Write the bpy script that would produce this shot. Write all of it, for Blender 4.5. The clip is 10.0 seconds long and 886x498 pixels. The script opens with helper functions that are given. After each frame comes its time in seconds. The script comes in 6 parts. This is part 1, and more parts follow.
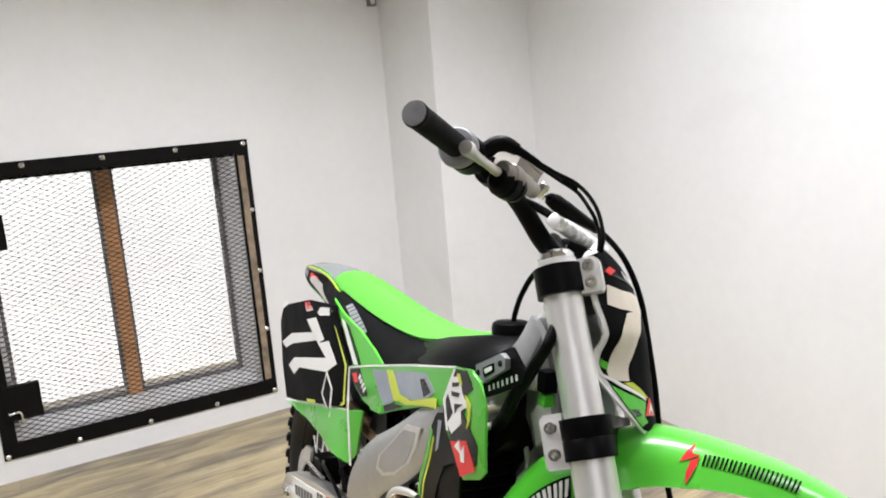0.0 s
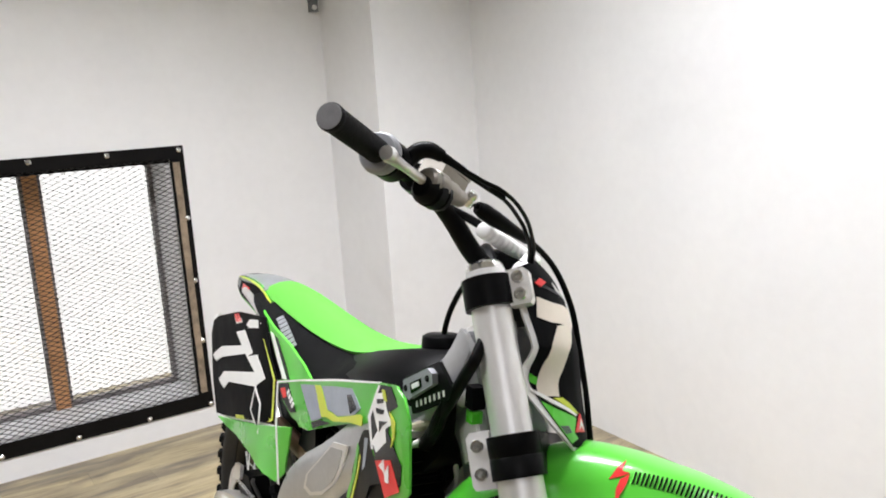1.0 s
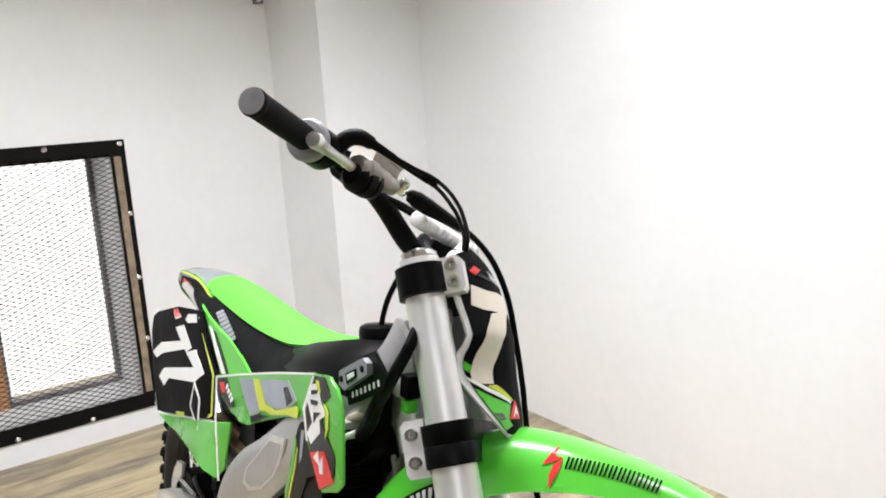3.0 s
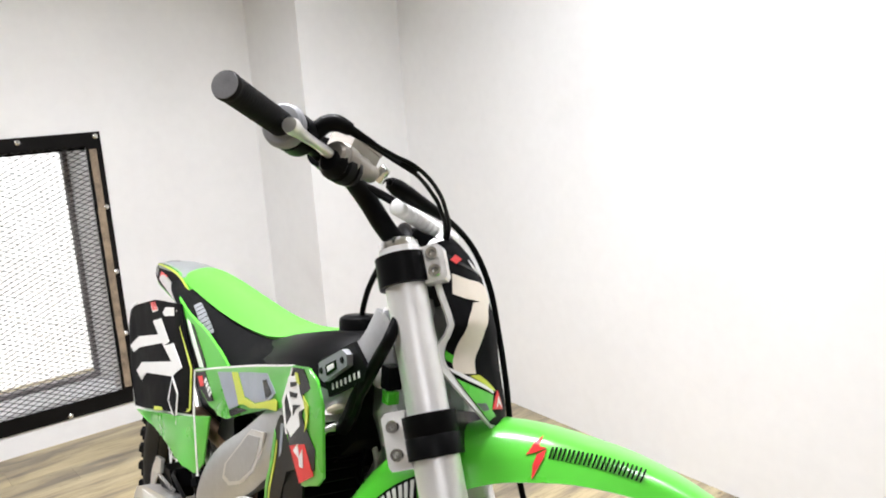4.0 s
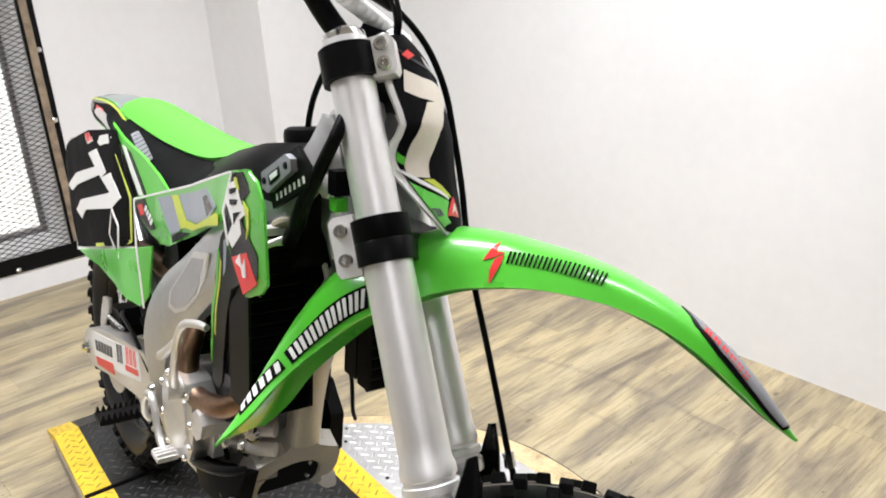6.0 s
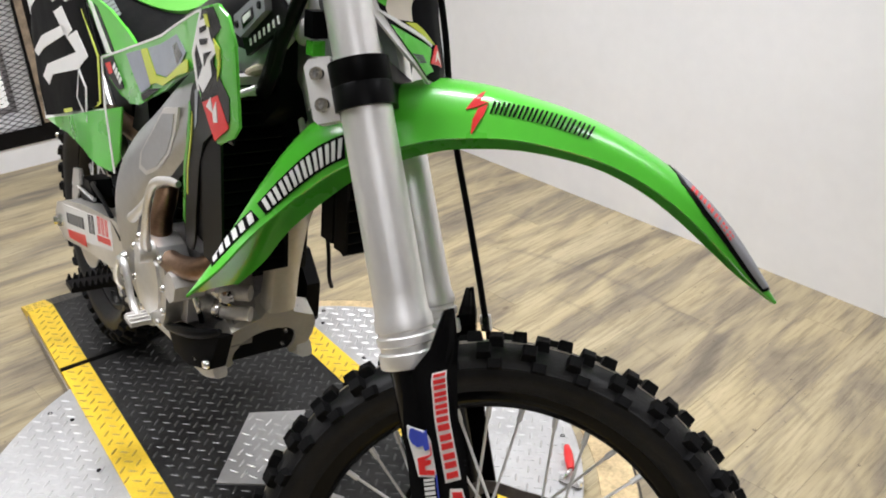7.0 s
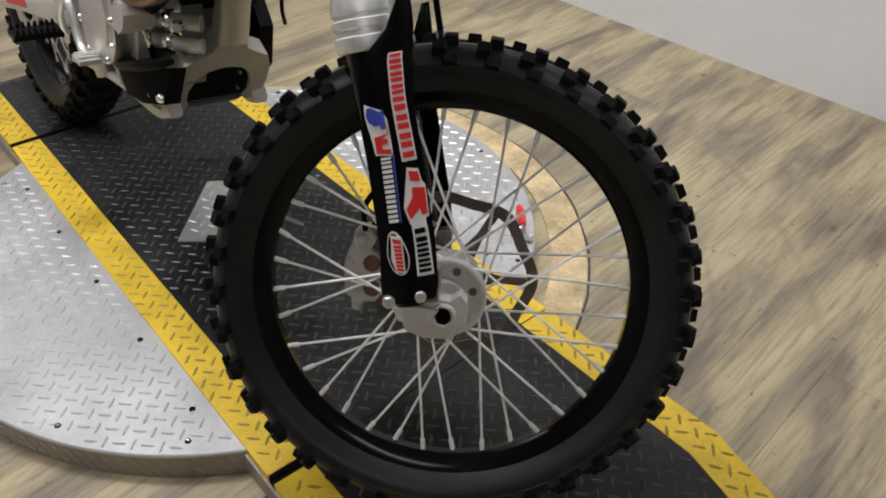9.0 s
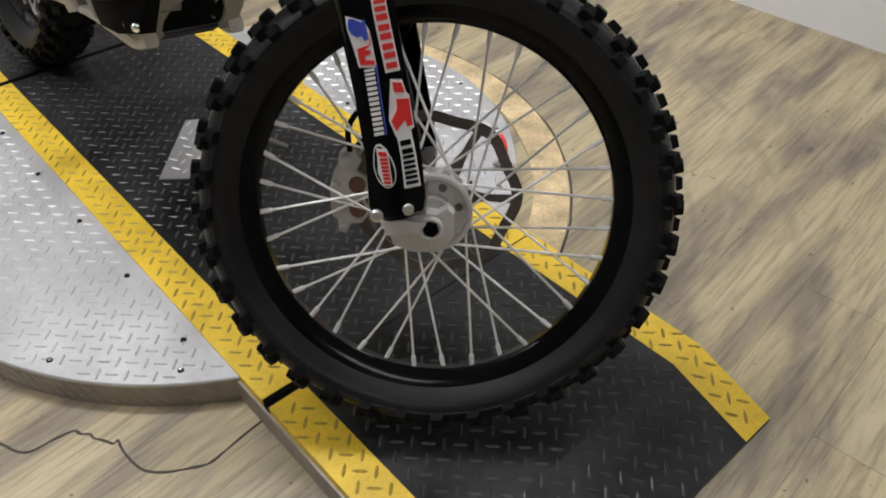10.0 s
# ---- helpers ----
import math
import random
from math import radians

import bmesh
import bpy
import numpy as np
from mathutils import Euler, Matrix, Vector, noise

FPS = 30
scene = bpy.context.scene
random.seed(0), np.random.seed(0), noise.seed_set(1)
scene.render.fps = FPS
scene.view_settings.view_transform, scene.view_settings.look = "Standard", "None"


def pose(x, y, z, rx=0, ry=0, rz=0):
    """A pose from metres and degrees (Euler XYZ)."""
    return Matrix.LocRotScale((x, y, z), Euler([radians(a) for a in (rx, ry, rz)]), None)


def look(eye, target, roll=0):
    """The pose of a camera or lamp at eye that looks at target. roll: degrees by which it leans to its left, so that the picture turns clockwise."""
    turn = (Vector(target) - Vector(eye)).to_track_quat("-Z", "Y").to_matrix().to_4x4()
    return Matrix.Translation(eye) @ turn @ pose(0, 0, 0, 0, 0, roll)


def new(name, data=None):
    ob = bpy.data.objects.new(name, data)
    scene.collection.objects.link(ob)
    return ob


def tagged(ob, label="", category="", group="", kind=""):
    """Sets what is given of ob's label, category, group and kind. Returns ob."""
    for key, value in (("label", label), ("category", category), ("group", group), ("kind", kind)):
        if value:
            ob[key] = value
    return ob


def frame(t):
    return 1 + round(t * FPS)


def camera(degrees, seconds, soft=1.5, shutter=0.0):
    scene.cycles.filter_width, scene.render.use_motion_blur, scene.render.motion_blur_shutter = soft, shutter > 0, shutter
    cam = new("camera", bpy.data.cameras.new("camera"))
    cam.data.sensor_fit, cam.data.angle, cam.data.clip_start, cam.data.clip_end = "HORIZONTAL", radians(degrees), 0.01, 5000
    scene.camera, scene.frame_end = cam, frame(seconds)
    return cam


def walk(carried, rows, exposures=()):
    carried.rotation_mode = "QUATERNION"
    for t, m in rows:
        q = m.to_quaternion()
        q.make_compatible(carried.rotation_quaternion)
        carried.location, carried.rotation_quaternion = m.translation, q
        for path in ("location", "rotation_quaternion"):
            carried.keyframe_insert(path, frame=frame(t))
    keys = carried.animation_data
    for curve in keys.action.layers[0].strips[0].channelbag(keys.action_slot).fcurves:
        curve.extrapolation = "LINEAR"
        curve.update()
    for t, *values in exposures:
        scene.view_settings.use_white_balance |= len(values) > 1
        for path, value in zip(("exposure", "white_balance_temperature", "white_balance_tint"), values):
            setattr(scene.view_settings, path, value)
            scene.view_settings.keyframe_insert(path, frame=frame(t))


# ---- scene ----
cam = camera(57.49, 10.0, soft=1.9)
ROWS = [
    (0.0, 0.1336, 0.0483, 1.4210, 79.53, 4.64, 3.47),
    (0.5, 0.1537, 0.0696, 1.4249, 80.51, 4.55, 2.34),
    (1.0, 0.1627, 0.0926, 1.4115, 79.97, 3.83, -0.07),
    (1.5, 0.1768, 0.0991, 1.4075, 79.71, 4.38, -1.27),
    (2.0, 0.1818, 0.0960, 1.4047, 79.95, 3.83, -1.68),
    (2.5, 0.1876, 0.0942, 1.4025, 79.75, 3.73, -2.44),
    (4.0, 0.1920, 0.1111, 1.3902, 78.87, 3.92, -4.66),
    (4.5, 0.1938, 0.1282, 1.3816, 78.27, 3.94, -5.06),
    (5.0, 0.1940, 0.1421, 1.3591, 76.03, 3.59, -5.79),
    (5.5, 0.2003, 0.1549, 1.3248, 72.75, 4.15, -7.11),
    (7.0, 0.1979, 0.1646, 1.2172, 62.92, 1.51, -8.08),
    (7.5, 0.2007, 0.1557, 1.1772, 59.70, 1.15, -8.46),
    (8.0, 0.2005, 0.1281, 1.1381, 56.64, 0.51, -9.11),
    (8.5, 0.1914, 0.0912, 1.1084, 54.46, 0.23, -9.70),
    (9.0, 0.1779, 0.0526, 1.0777, 52.08, -0.03, -10.76),
    (9.5, 0.1669, 0.0274, 1.0547, 50.43, -0.05, -12.16),
    (10.0, 0.1616, 0.0165, 1.0467, 48.78, 0.41, -12.97),
]
EXPOSURES = ((0.0, -0.52), (1.0, -0.50), (2.5, -0.41), (5.0, -0.23), (7.0, -0.72), (8.0, -1.02), (8.5, -1.26), (10.0, -1.22))
walk(cam, [(t, pose(x, y, z, rx, ry, rz)) for t, x, y, z, rx, ry, rz in ROWS], EXPOSURES)

# ---- world and lamps ----
world = bpy.data.worlds.new("world")
scene.world = world
world.use_nodes = True
wn = world.node_tree
sky = wn.nodes.new("ShaderNodeTexSky")
sky.sky_type, sky.sun_disc = "NISHITA", False
sky.sun_elevation, sky.sun_rotation = radians(50), radians(120)
wn.nodes["Background"].inputs["Strength"].default_value = 0.12
wn.links.new(sky.outputs["Color"], wn.nodes["Background"].inputs["Color"])


def area_lamp(name, at, target, sx, sy, watts, colour):
    d = bpy.data.lights.new(name, "AREA")
    d.shape, d.size, d.size_y, d.energy, d.color, d.spread = "RECTANGLE", sx, sy, watts, colour, radians(142)
    ob = new(name, d)
    ob.matrix_world = look(at, target)
    return ob


# unseen lamps added overhead; their kind, places and strengths are assumed
LAMP_TINT = (0.985, 0.985, 1.04)
area_lamp("unseen_overhead_lamp", (0.0, 1.75, 2.85), (0.0, 1.75, 0), 1.5, 0.4, 106, LAMP_TINT)
area_lamp("unseen_overhead_lamp", (2.1, 0.9, 2.85), (2.1, 0.9, 0), 1.2, 0.4, 36, LAMP_TINT)
area_lamp("unseen_overhead_lamp", (-1.6, 1.2, 2.85), (-1.6, 1.2, 0), 1.2, 0.4, 48, LAMP_TINT)
area_lamp("unseen_overhead_lamp", (0.2, -1.6, 2.85), (0.2, -1.6, 0), 1.4, 0.5, 34, LAMP_TINT)

# ---- materials ----


def material(name, colour, rough=0.5, metal=0.0, vary=0.12, scale=12.0, bump=0.0, bump_scale=150.0, coat=0.0, emit=0.0, trans=0.0, gloss=0.5):
    """A surface with blotches at a large scale, grain at a fine one, and fine relief."""
    m = bpy.data.materials.new(name)
    m.use_nodes = True
    t = m.node_tree
    b = t.nodes["Principled BSDF"]
    b.inputs["Roughness"].default_value, b.inputs["Metallic"].default_value = rough, metal
    b.inputs["Coat Weight"].default_value = coat
    b.inputs["Specular IOR Level"].default_value = gloss
    b.inputs["Transmission Weight"].default_value = trans
    co = t.nodes.new("ShaderNodeTexCoord")
    n1, n2 = t.nodes.new("ShaderNodeTexNoise"), t.nodes.new("ShaderNodeTexNoise")
    n1.inputs["Scale"].default_value, n2.inputs["Scale"].default_value = scale, scale * 11
    n1.inputs["Detail"].default_value = 5
    for n in (n1, n2):
        t.links.new(co.outputs["Object"], n.inputs["Vector"])
    mix = t.nodes.new("ShaderNodeMath")
    mix.operation = "MULTIPLY_ADD"
    t.links.new(n2.outputs["Fac"], mix.inputs[0])
    mix.inputs[1].default_value = 0.45
    t.links.new(n1.outputs["Fac"], mix.inputs[2])
    ramp = t.nodes.new("ShaderNodeValToRGB")
    ramp.color_ramp.elements[0].position, ramp.color_ramp.elements[1].position = 0.4, 1.05
    lo, hi = 1 - vary, 1 + vary
    ramp.color_ramp.elements[0].color = (*[min(1, c * lo) for c in colour], 1)
    ramp.color_ramp.elements[1].color = (*[min(1, c * hi) for c in colour], 1)
    t.links.new(mix.outputs[0], ramp.inputs["Fac"])
    t.links.new(ramp.outputs["Color"], b.inputs["Base Color"])
    rr = t.nodes.new("ShaderNodeMapRange")
    rr.inputs["To Min"].default_value, rr.inputs["To Max"].default_value = max(0.03, rough * 0.8), min(1, rough * 1.25)
    t.links.new(n1.outputs["Fac"], rr.inputs["Value"])
    t.links.new(rr.outputs["Result"], b.inputs["Roughness"])
    if bump:
        n3, bp = t.nodes.new("ShaderNodeTexNoise"), t.nodes.new("ShaderNodeBump")
        n3.inputs["Scale"].default_value = bump_scale
        t.links.new(co.outputs["Object"], n3.inputs["Vector"])
        bp.inputs["Strength"].default_value, bp.inputs["Distance"].default_value = bump, 0.002
        t.links.new(n3.outputs["Fac"], bp.inputs["Height"])
        t.links.new(bp.outputs["Normal"], b.inputs["Normal"])
    if emit:
        b.inputs["Emission Color"].default_value, b.inputs["Emission Strength"].default_value = (*colour, 1), emit
    return m


WALL = material("wall_paint", (0.82, 0.82, 0.82), 0.55, vary=0.04, scale=2.0, bump=0.10, bump_scale=220)
wt = WALL.node_tree
scuff, scuff_ramp, scuff_mix = wt.nodes.new("ShaderNodeTexNoise"), wt.nodes.new("ShaderNodeValToRGB"), wt.nodes.new("ShaderNodeMix")
scuff.inputs["Scale"].default_value, scuff.inputs["Detail"].default_value, scuff.inputs["Distortion"].default_value = 1.3, 5.0, 0.8
scuff_ramp.color_ramp.elements[0].position, scuff_ramp.color_ramp.elements[1].position = 0.60, 0.85
scuff_mix.data_type, scuff_mix.blend_type = "RGBA", "MULTIPLY"
wt.links.new(wt.nodes["Texture Coordinate"].outputs["Object"], scuff.inputs["Vector"])
wt.links.new(scuff.outputs["Fac"], scuff_ramp.inputs["Fac"])
wt.links.new(scuff_ramp.outputs["Color"], scuff_mix.inputs["Factor"])
wt.links.new(wt.nodes["Color Ramp"].outputs["Color"], scuff_mix.inputs["A"])
scuff_mix.inputs["B"].default_value = (0.90, 0.895, 0.89, 1)
wt.links.new(scuff_mix.outputs["Result"], wt.nodes["Principled BSDF"].inputs["Base Color"])
# unseen ceiling: its grey is set to cut bounce light
CEIL = material("low_bounce_ceiling_paint", (0.62, 0.61, 0.60), 0.8, vary=0.04, scale=2)


# unseen walls that close the room, grey instead of white for less fill light
FAR_WALL = material("low_bounce_wall_paint", (0.42, 0.42, 0.42), 0.6, vary=0.1, scale=2.0, bump=0.2, bump_scale=200)


def plank_material():
    """Pale oak-look boards: long streaked grain, grey weathering, knots, and round scrape marks of the turntable."""
    m = bpy.data.materials.new("oak_plank")
    m.use_nodes = True
    t = m.node_tree
    N, L = t.nodes.new, t.links.new
    b = t.nodes["Principled BSDF"]
    co, info, geo = N("ShaderNodeTexCoord"), N("ShaderNodeObjectInfo"), N("ShaderNodeNewGeometry")
    shift = N("ShaderNodeVectorMath")
    shift.operation = "MULTIPLY_ADD"
    L(info.outputs["Random"], shift.inputs[0])
    shift.inputs[1].default_value = (37.0, 61.0, 13.0)
    L(co.outputs["Object"], shift.inputs[2])

    def noise(scale, vec, detail=5.0, rough=0.55, bend=0.0):
        mp = N("ShaderNodeMapping")
        mp.inputs["Scale"].default_value = vec
        L(shift.outputs[0], mp.inputs["Vector"])
        n = N("ShaderNodeTexNoise")
        n.inputs["Scale"].default_value, n.inputs["Detail"].default_value = scale, detail
        n.inputs["Roughness"].default_value, n.inputs["Distortion"].default_value = rough, bend
        L(mp.outputs["Vector"], n.inputs["Vector"])
        return n.outputs["Fac"]

    def ramp(fac, stops):
        r = N("ShaderNodeValToRGB")
        while len(r.color_ramp.elements) < len(stops):
            r.color_ramp.elements.new(0.5)
        for e, (p, c) in zip(r.color_ramp.elements, stops):
            e.position, e.color = p, (*c, 1)
        L(fac, r.inputs["Fac"])
        return r.outputs["Color"]

    def mixed(fac, a, c, mode="MIX"):
        x = N("ShaderNodeMix")
        x.data_type, x.blend_type = "RGBA", mode
        if isinstance(fac, float):
            x.inputs["Factor"].default_value = fac
        else:
            L(fac, x.inputs["Factor"])
        L(a, x.inputs["A"])
        if isinstance(c, tuple):
            x.inputs["B"].default_value = (*c, 1)
        else:
            L(c, x.inputs["B"])
        return x.outputs["Result"]

    def field(scale, vec, detail, bend):
        mp = N("ShaderNodeMapping")
        mp.vector_type = "TEXTURE"
        mp.inputs["Rotation"].default_value = (0, 0, radians(35.0))
        mp.inputs["Scale"].default_value = vec
        L(geo.outputs["Position"], mp.inputs["Vector"])
        n = N("ShaderNodeTexNoise")
        n.inputs["Scale"].default_value, n.inputs["Detail"].default_value = scale, detail
        n.inputs["Roughness"].default_value, n.inputs["Distortion"].default_value = 0.55, bend
        L(mp.outputs["Vector"], n.inputs["Vector"])
        return n.outputs["Fac"]

    broad = ramp(field(10.0, (4.6, 1.0, 1.0), 6.0, 0.6), [(0.27, (0.130, 0.110, 0.085)), (0.42, (0.250, 0.212, 0.152)), (0.53, (0.385, 0.325, 0.205)), (0.70, (0.470, 0.402, 0.262))])
    cloud = ramp(noise(0.9, (1.0, 1.4, 1), 3, 0.5, 0.4), [(0.34, (0.74, 0.73, 0.74)), (0.56, (1.0, 1.0, 1.0))])
    broad = mixed(0.6, broad, cloud, "MULTIPLY")
    grain = ramp(noise(7.0, (1.0, 16.0, 1), 6, 0.65, 0.4), [(0.36, (0.55, 0.53, 0.52)), (0.52, (1.0, 1.0, 1.0)), (0.75, (1.12, 1.1, 1.06))])
    col = mixed(0.65, broad, grain, "MULTIPLY")
    tone = ramp(info.outputs["Random"], [(0.0, (1.02, 1.015, 1.00)), (0.5, (1.12, 1.10, 1.04)), (1.0, (1.20, 1.165, 1.07))])
    col = mixed(0.9, col, tone, "MULTIPLY")
    vor = N("ShaderNodeTexVoronoi")
    mp = N("ShaderNodeMapping")
    mp.inputs["Scale"].default_value = (3.2, 6.5, 1)
    L(shift.outputs[0], mp.inputs["Vector"])
    L(mp.outputs["Vector"], vor.inputs["Vector"])
    vor.inputs["Scale"].default_value = 1.0
    knot = ramp(vor.outputs["Distance"], [(0.0, (1, 1, 1)), (0.035, (0.75, 0.75, 0.75)), (0.06, (0, 0, 0))])
    col = mixed(knot, col, (0.10, 0.075, 0.055))
    # scrape rings round the turntable's axis
    sub = N("ShaderNodeVectorMath")
    sub.operation = "SUBTRACT"
    L(geo.outputs["Position"], sub.inputs[0])
    sub.inputs[1].default_value = (0.022, 1.522, 0.0)
    ln = N("ShaderNodeVectorMath")
    ln.operation = "LENGTH"
    L(sub.outputs[0], ln.inputs[0])
    stain = N("ShaderNodeTexNoise")
    stain.inputs["Scale"].default_value, stain.inputs["Detail"].default_value = 6.0, 6.0
    L(geo.outputs["Position"], stain.inputs["Vector"])
    for radius, width, dark in ((1.185, 0.02, 0.35), (0.99, 0.012, 0.25)):
        d = N("ShaderNodeMath")
        d.operation = "SUBTRACT"
        L(ln.outputs["Value"], d.inputs[0])
        d.inputs[1].default_value = radius
        a = N("ShaderNodeMath")
        a.operation = "ABSOLUTE"
        L(d.outputs[0], a.inputs[0])
        r = N("ShaderNodeMapRange")
        r.inputs["From Min"].default_value, r.inputs["From Max"].default_value = 0.0, width
        r.inputs["To Min"].default_value, r.inputs["To Max"].default_value = dark, 0.0
        L(a.outputs[0], r.inputs["Value"])
        p = N("ShaderNodeMath")
        p.operation = "MULTIPLY"
        L(r.outputs["Result"], p.inputs[0])
        s2 = N("ShaderNodeMapRange")
        s2.inputs["From Min"].default_value, s2.inputs["From Max"].default_value = 0.38, 0.6
        L(stain.outputs["Fac"], s2.inputs["Value"])
        L(s2.outputs["Result"], p.inputs[1])
        col = mixed(p.outputs[0], col, (0.12, 0.105, 0.095))
    speck = ramp(noise(60.0, (1, 1, 1), 2), [(0.70, (0, 0, 0)), (0.76, (0.8, 0.8, 0.8))])
    col = mixed(speck, col, (0.09, 0.07, 0.05))
    L(col, b.inputs["Base Color"])
    rr = N("ShaderNodeMapRange")
    rr.inputs["To Min"].default_value, rr.inputs["To Max"].default_value = 0.34, 0.6
    L(stain.outputs["Fac"], rr.inputs["Value"])
    L(rr.outputs["Result"], b.inputs["Roughness"])
    bp = N("ShaderNodeBump")
    bp.inputs["Strength"].default_value, bp.inputs["Distance"].default_value = 0.25, 0.0015
    L(noise(7.0, (1.0, 16.0, 1), 6, 0.65, 0.4), bp.inputs["Height"])
    L(bp.outputs["Normal"], b.inputs["Normal"])
    return m


FLOOR = plank_material()
SUBFLOOR = material("dark_joint", (0.06, 0.05, 0.04), 0.8, vary=0.2)
PINE = material("worn_pine_ring", (0.56, 0.43, 0.24), 0.5, vary=0.55, scale=14, bump=0.3, bump_scale=60)
SILVER_PLATE = material("aluminium_tread_plate", (0.57, 0.57, 0.565), 0.46, metal=0.6, vary=0.16, scale=8, bump=0.1)
# ridges brighter than the plate: their glints are put into the colour
GLINT_RIDGE = material("glinting_tread_ridge", (0.64, 0.64, 0.63), 0.42, metal=0.65, vary=0.1)
WORN_BLACK = material("worn_black_ridge", (0.055, 0.055, 0.054), 0.34, metal=0.3, vary=0.5, scale=20)
WORN_YELLOW = material("worn_yellow_ridge", (0.40, 0.27, 0.035), 0.42, vary=0.45, scale=25)
BLACK_PLATE = material("black_tread_plate", (0.025, 0.025, 0.0245), 0.40, vary=0.85, scale=6, bump=0.25, gloss=0.18)
YELLOW = material("yellow_safety_paint", (0.80, 0.54, 0.035), 0.45, vary=0.22, scale=14, bump=0.15)
STEEL_BLACK = material("black_steel", (0.006, 0.0055, 0.0055), 0.45, vary=0.3, bump=0.2, gloss=0.1)
MESH = material("expanded_steel", (0.03, 0.029, 0.028), 0.5, metal=0.3, vary=0.3)
WOOD = material("stained_pine", (0.62, 0.31, 0.13), 0.55, vary=0.35, scale=9, bump=0.3)
SASH = material("grimy_sash_paint", (0.24, 0.22, 0.22), 0.6, vary=0.4, scale=12, bump=0.3)
WORN_WOOD = material("worn_bare_wood", (0.26, 0.20, 0.14), 0.7, vary=0.6, scale=22, bump=0.4)
SPOKE = material("bright_spoke", (0.93, 0.93, 0.92), 0.26, metal=0.2, vary=0.06)
FLANGE = material("pale_flange", (0.24, 0.245, 0.26), 0.5, vary=0.1)
GREEN = material("lime_plastic", (0.085, 0.52, 0.035), 0.28, vary=0.05, scale=6, coat=0.4)
SEAT_GREEN = material("lime_seat_vinyl", (0.075, 0.31, 0.03), 0.6, vary=0.06, scale=6, bump=0.4, bump_scale=500)
SEAT_BLACK = material("black_gripper_vinyl", (0.005, 0.005, 0.0053), 0.6, vary=0.2, bump=0.4, bump_scale=600, gloss=0.05)
BLACK = material("black_plastic", (0.004, 0.004, 0.0043), 0.36, vary=0.25, scale=10, gloss=0.07)
GLOSS = material("black_gloss", (0.003, 0.003, 0.0033), 0.14, vary=0.2, coat=0.0, gloss=0.18)
FILM = material("black_plate_film", (0.004, 0.004, 0.0045), 0.62, vary=0.3, gloss=0.05)
RUBBER = material("tyre_rubber", (0.013, 0.013, 0.0137), 0.42, vary=0.4, scale=14, bump=0.25, bump_scale=300, gloss=0.26)
KNOB = material("tread_rubber", (0.009, 0.009, 0.0094), 0.6, vary=0.45, scale=25, bump=0.35, bump_scale=300, gloss=0.08)
GRIP = material("grip_rubber", (0.008, 0.008, 0.0085), 0.62, vary=0.2, bump=0.3, bump_scale=400, gloss=0.08)
ALU = material("brushed_aluminium", (0.78, 0.77, 0.75), 0.4, metal=0.95, vary=0.10, scale=9, bump=0.08)
FORK_ALU = material("satin_anodised_tube", (0.90, 0.89, 0.88), 0.46, metal=0.8, vary=0.05, scale=6, bump=0.04)
# darker and duller than the plate: the side's dim reflection is in the colour
EDGE_PLATE = material("shaded_dull_plate_edge", (0.34, 0.31, 0.27), 0.5, metal=0.5, vary=0.3, scale=10, bump=0.2)
CAST = material("cast_aluminium", (0.64, 0.62, 0.595), 0.45, metal=0.4, vary=0.15, scale=14, bump=0.3)
CAST_DARK = material("grey_cast_lug", (0.30, 0.29, 0.28), 0.5, metal=0.6, vary=0.3, scale=30, bump=0.5)
CHROME = material("bright_steel", (0.8, 0.8, 0.79), 0.16, metal=1.0, vary=0.05)
TITAN = material("heat_coloured_header", (0.26, 0.16, 0.10), 0.36, metal=1.0, vary=0.4, scale=16)
WHITE = material("white_decal", (0.82, 0.82, 0.80), 0.35, vary=0.04)
CREAM = material("cream_tape", (0.70, 0.63, 0.53), 0.4, vary=0.04)
RED = material("red_decal", (0.72, 0.03, 0.03), 0.35, vary=0.06)
BLUE = material("blue_decal", (0.05, 0.08, 0.5), 0.35, vary=0.06)
LIME_TRIM = material("yellow_green_decal", (0.55, 0.62, 0.05), 0.35, vary=0.06)
GREY = material("grey_decal", (0.15, 0.16, 0.165), 0.35, vary=0.25, scale=25)
DISC_BROWN = material("worn_brake_disc", (0.17, 0.145, 0.13), 0.4, metal=0.6, vary=0.3)
SPAR = material("satin_frame_alloy", (0.50, 0.505, 0.515), 0.32, metal=0.85, vary=0.12, scale=10, bump=0.08)
SILVER_FILM = material("pale_blue_film", (0.27, 0.30, 0.36), 0.3, vary=0.2, scale=20)
HOSE = material("beige_hose", (0.42, 0.36, 0.27), 0.5, vary=0.15)
BRONZE = material("bronze_grey_alloy", (0.34, 0.315, 0.28), 0.42, metal=0.7, vary=0.15)
RUST = material("rusty_pad", (0.20, 0.10, 0.07), 0.6, vary=0.3, scale=40)
SKYGLOW = material("daylight_behind_window", (1.0, 1.0, 1.0), 1.0, vary=0.0, emit=1.15)

# ---- mesh builders ----


def mesh_of(bm, name, mat, smooth=35):
    bmesh.ops.recalc_face_normals(bm, faces=bm.faces)
    me = bpy.data.meshes.new(name)
    bm.to_mesh(me)
    bm.free()
    for m in (mat if isinstance(mat, (list, tuple)) else [mat]):
        me.materials.append(m)
    if smooth:
        me.shade_smooth()
        me.set_sharp_from_angle(angle=radians(smooth))
    return me


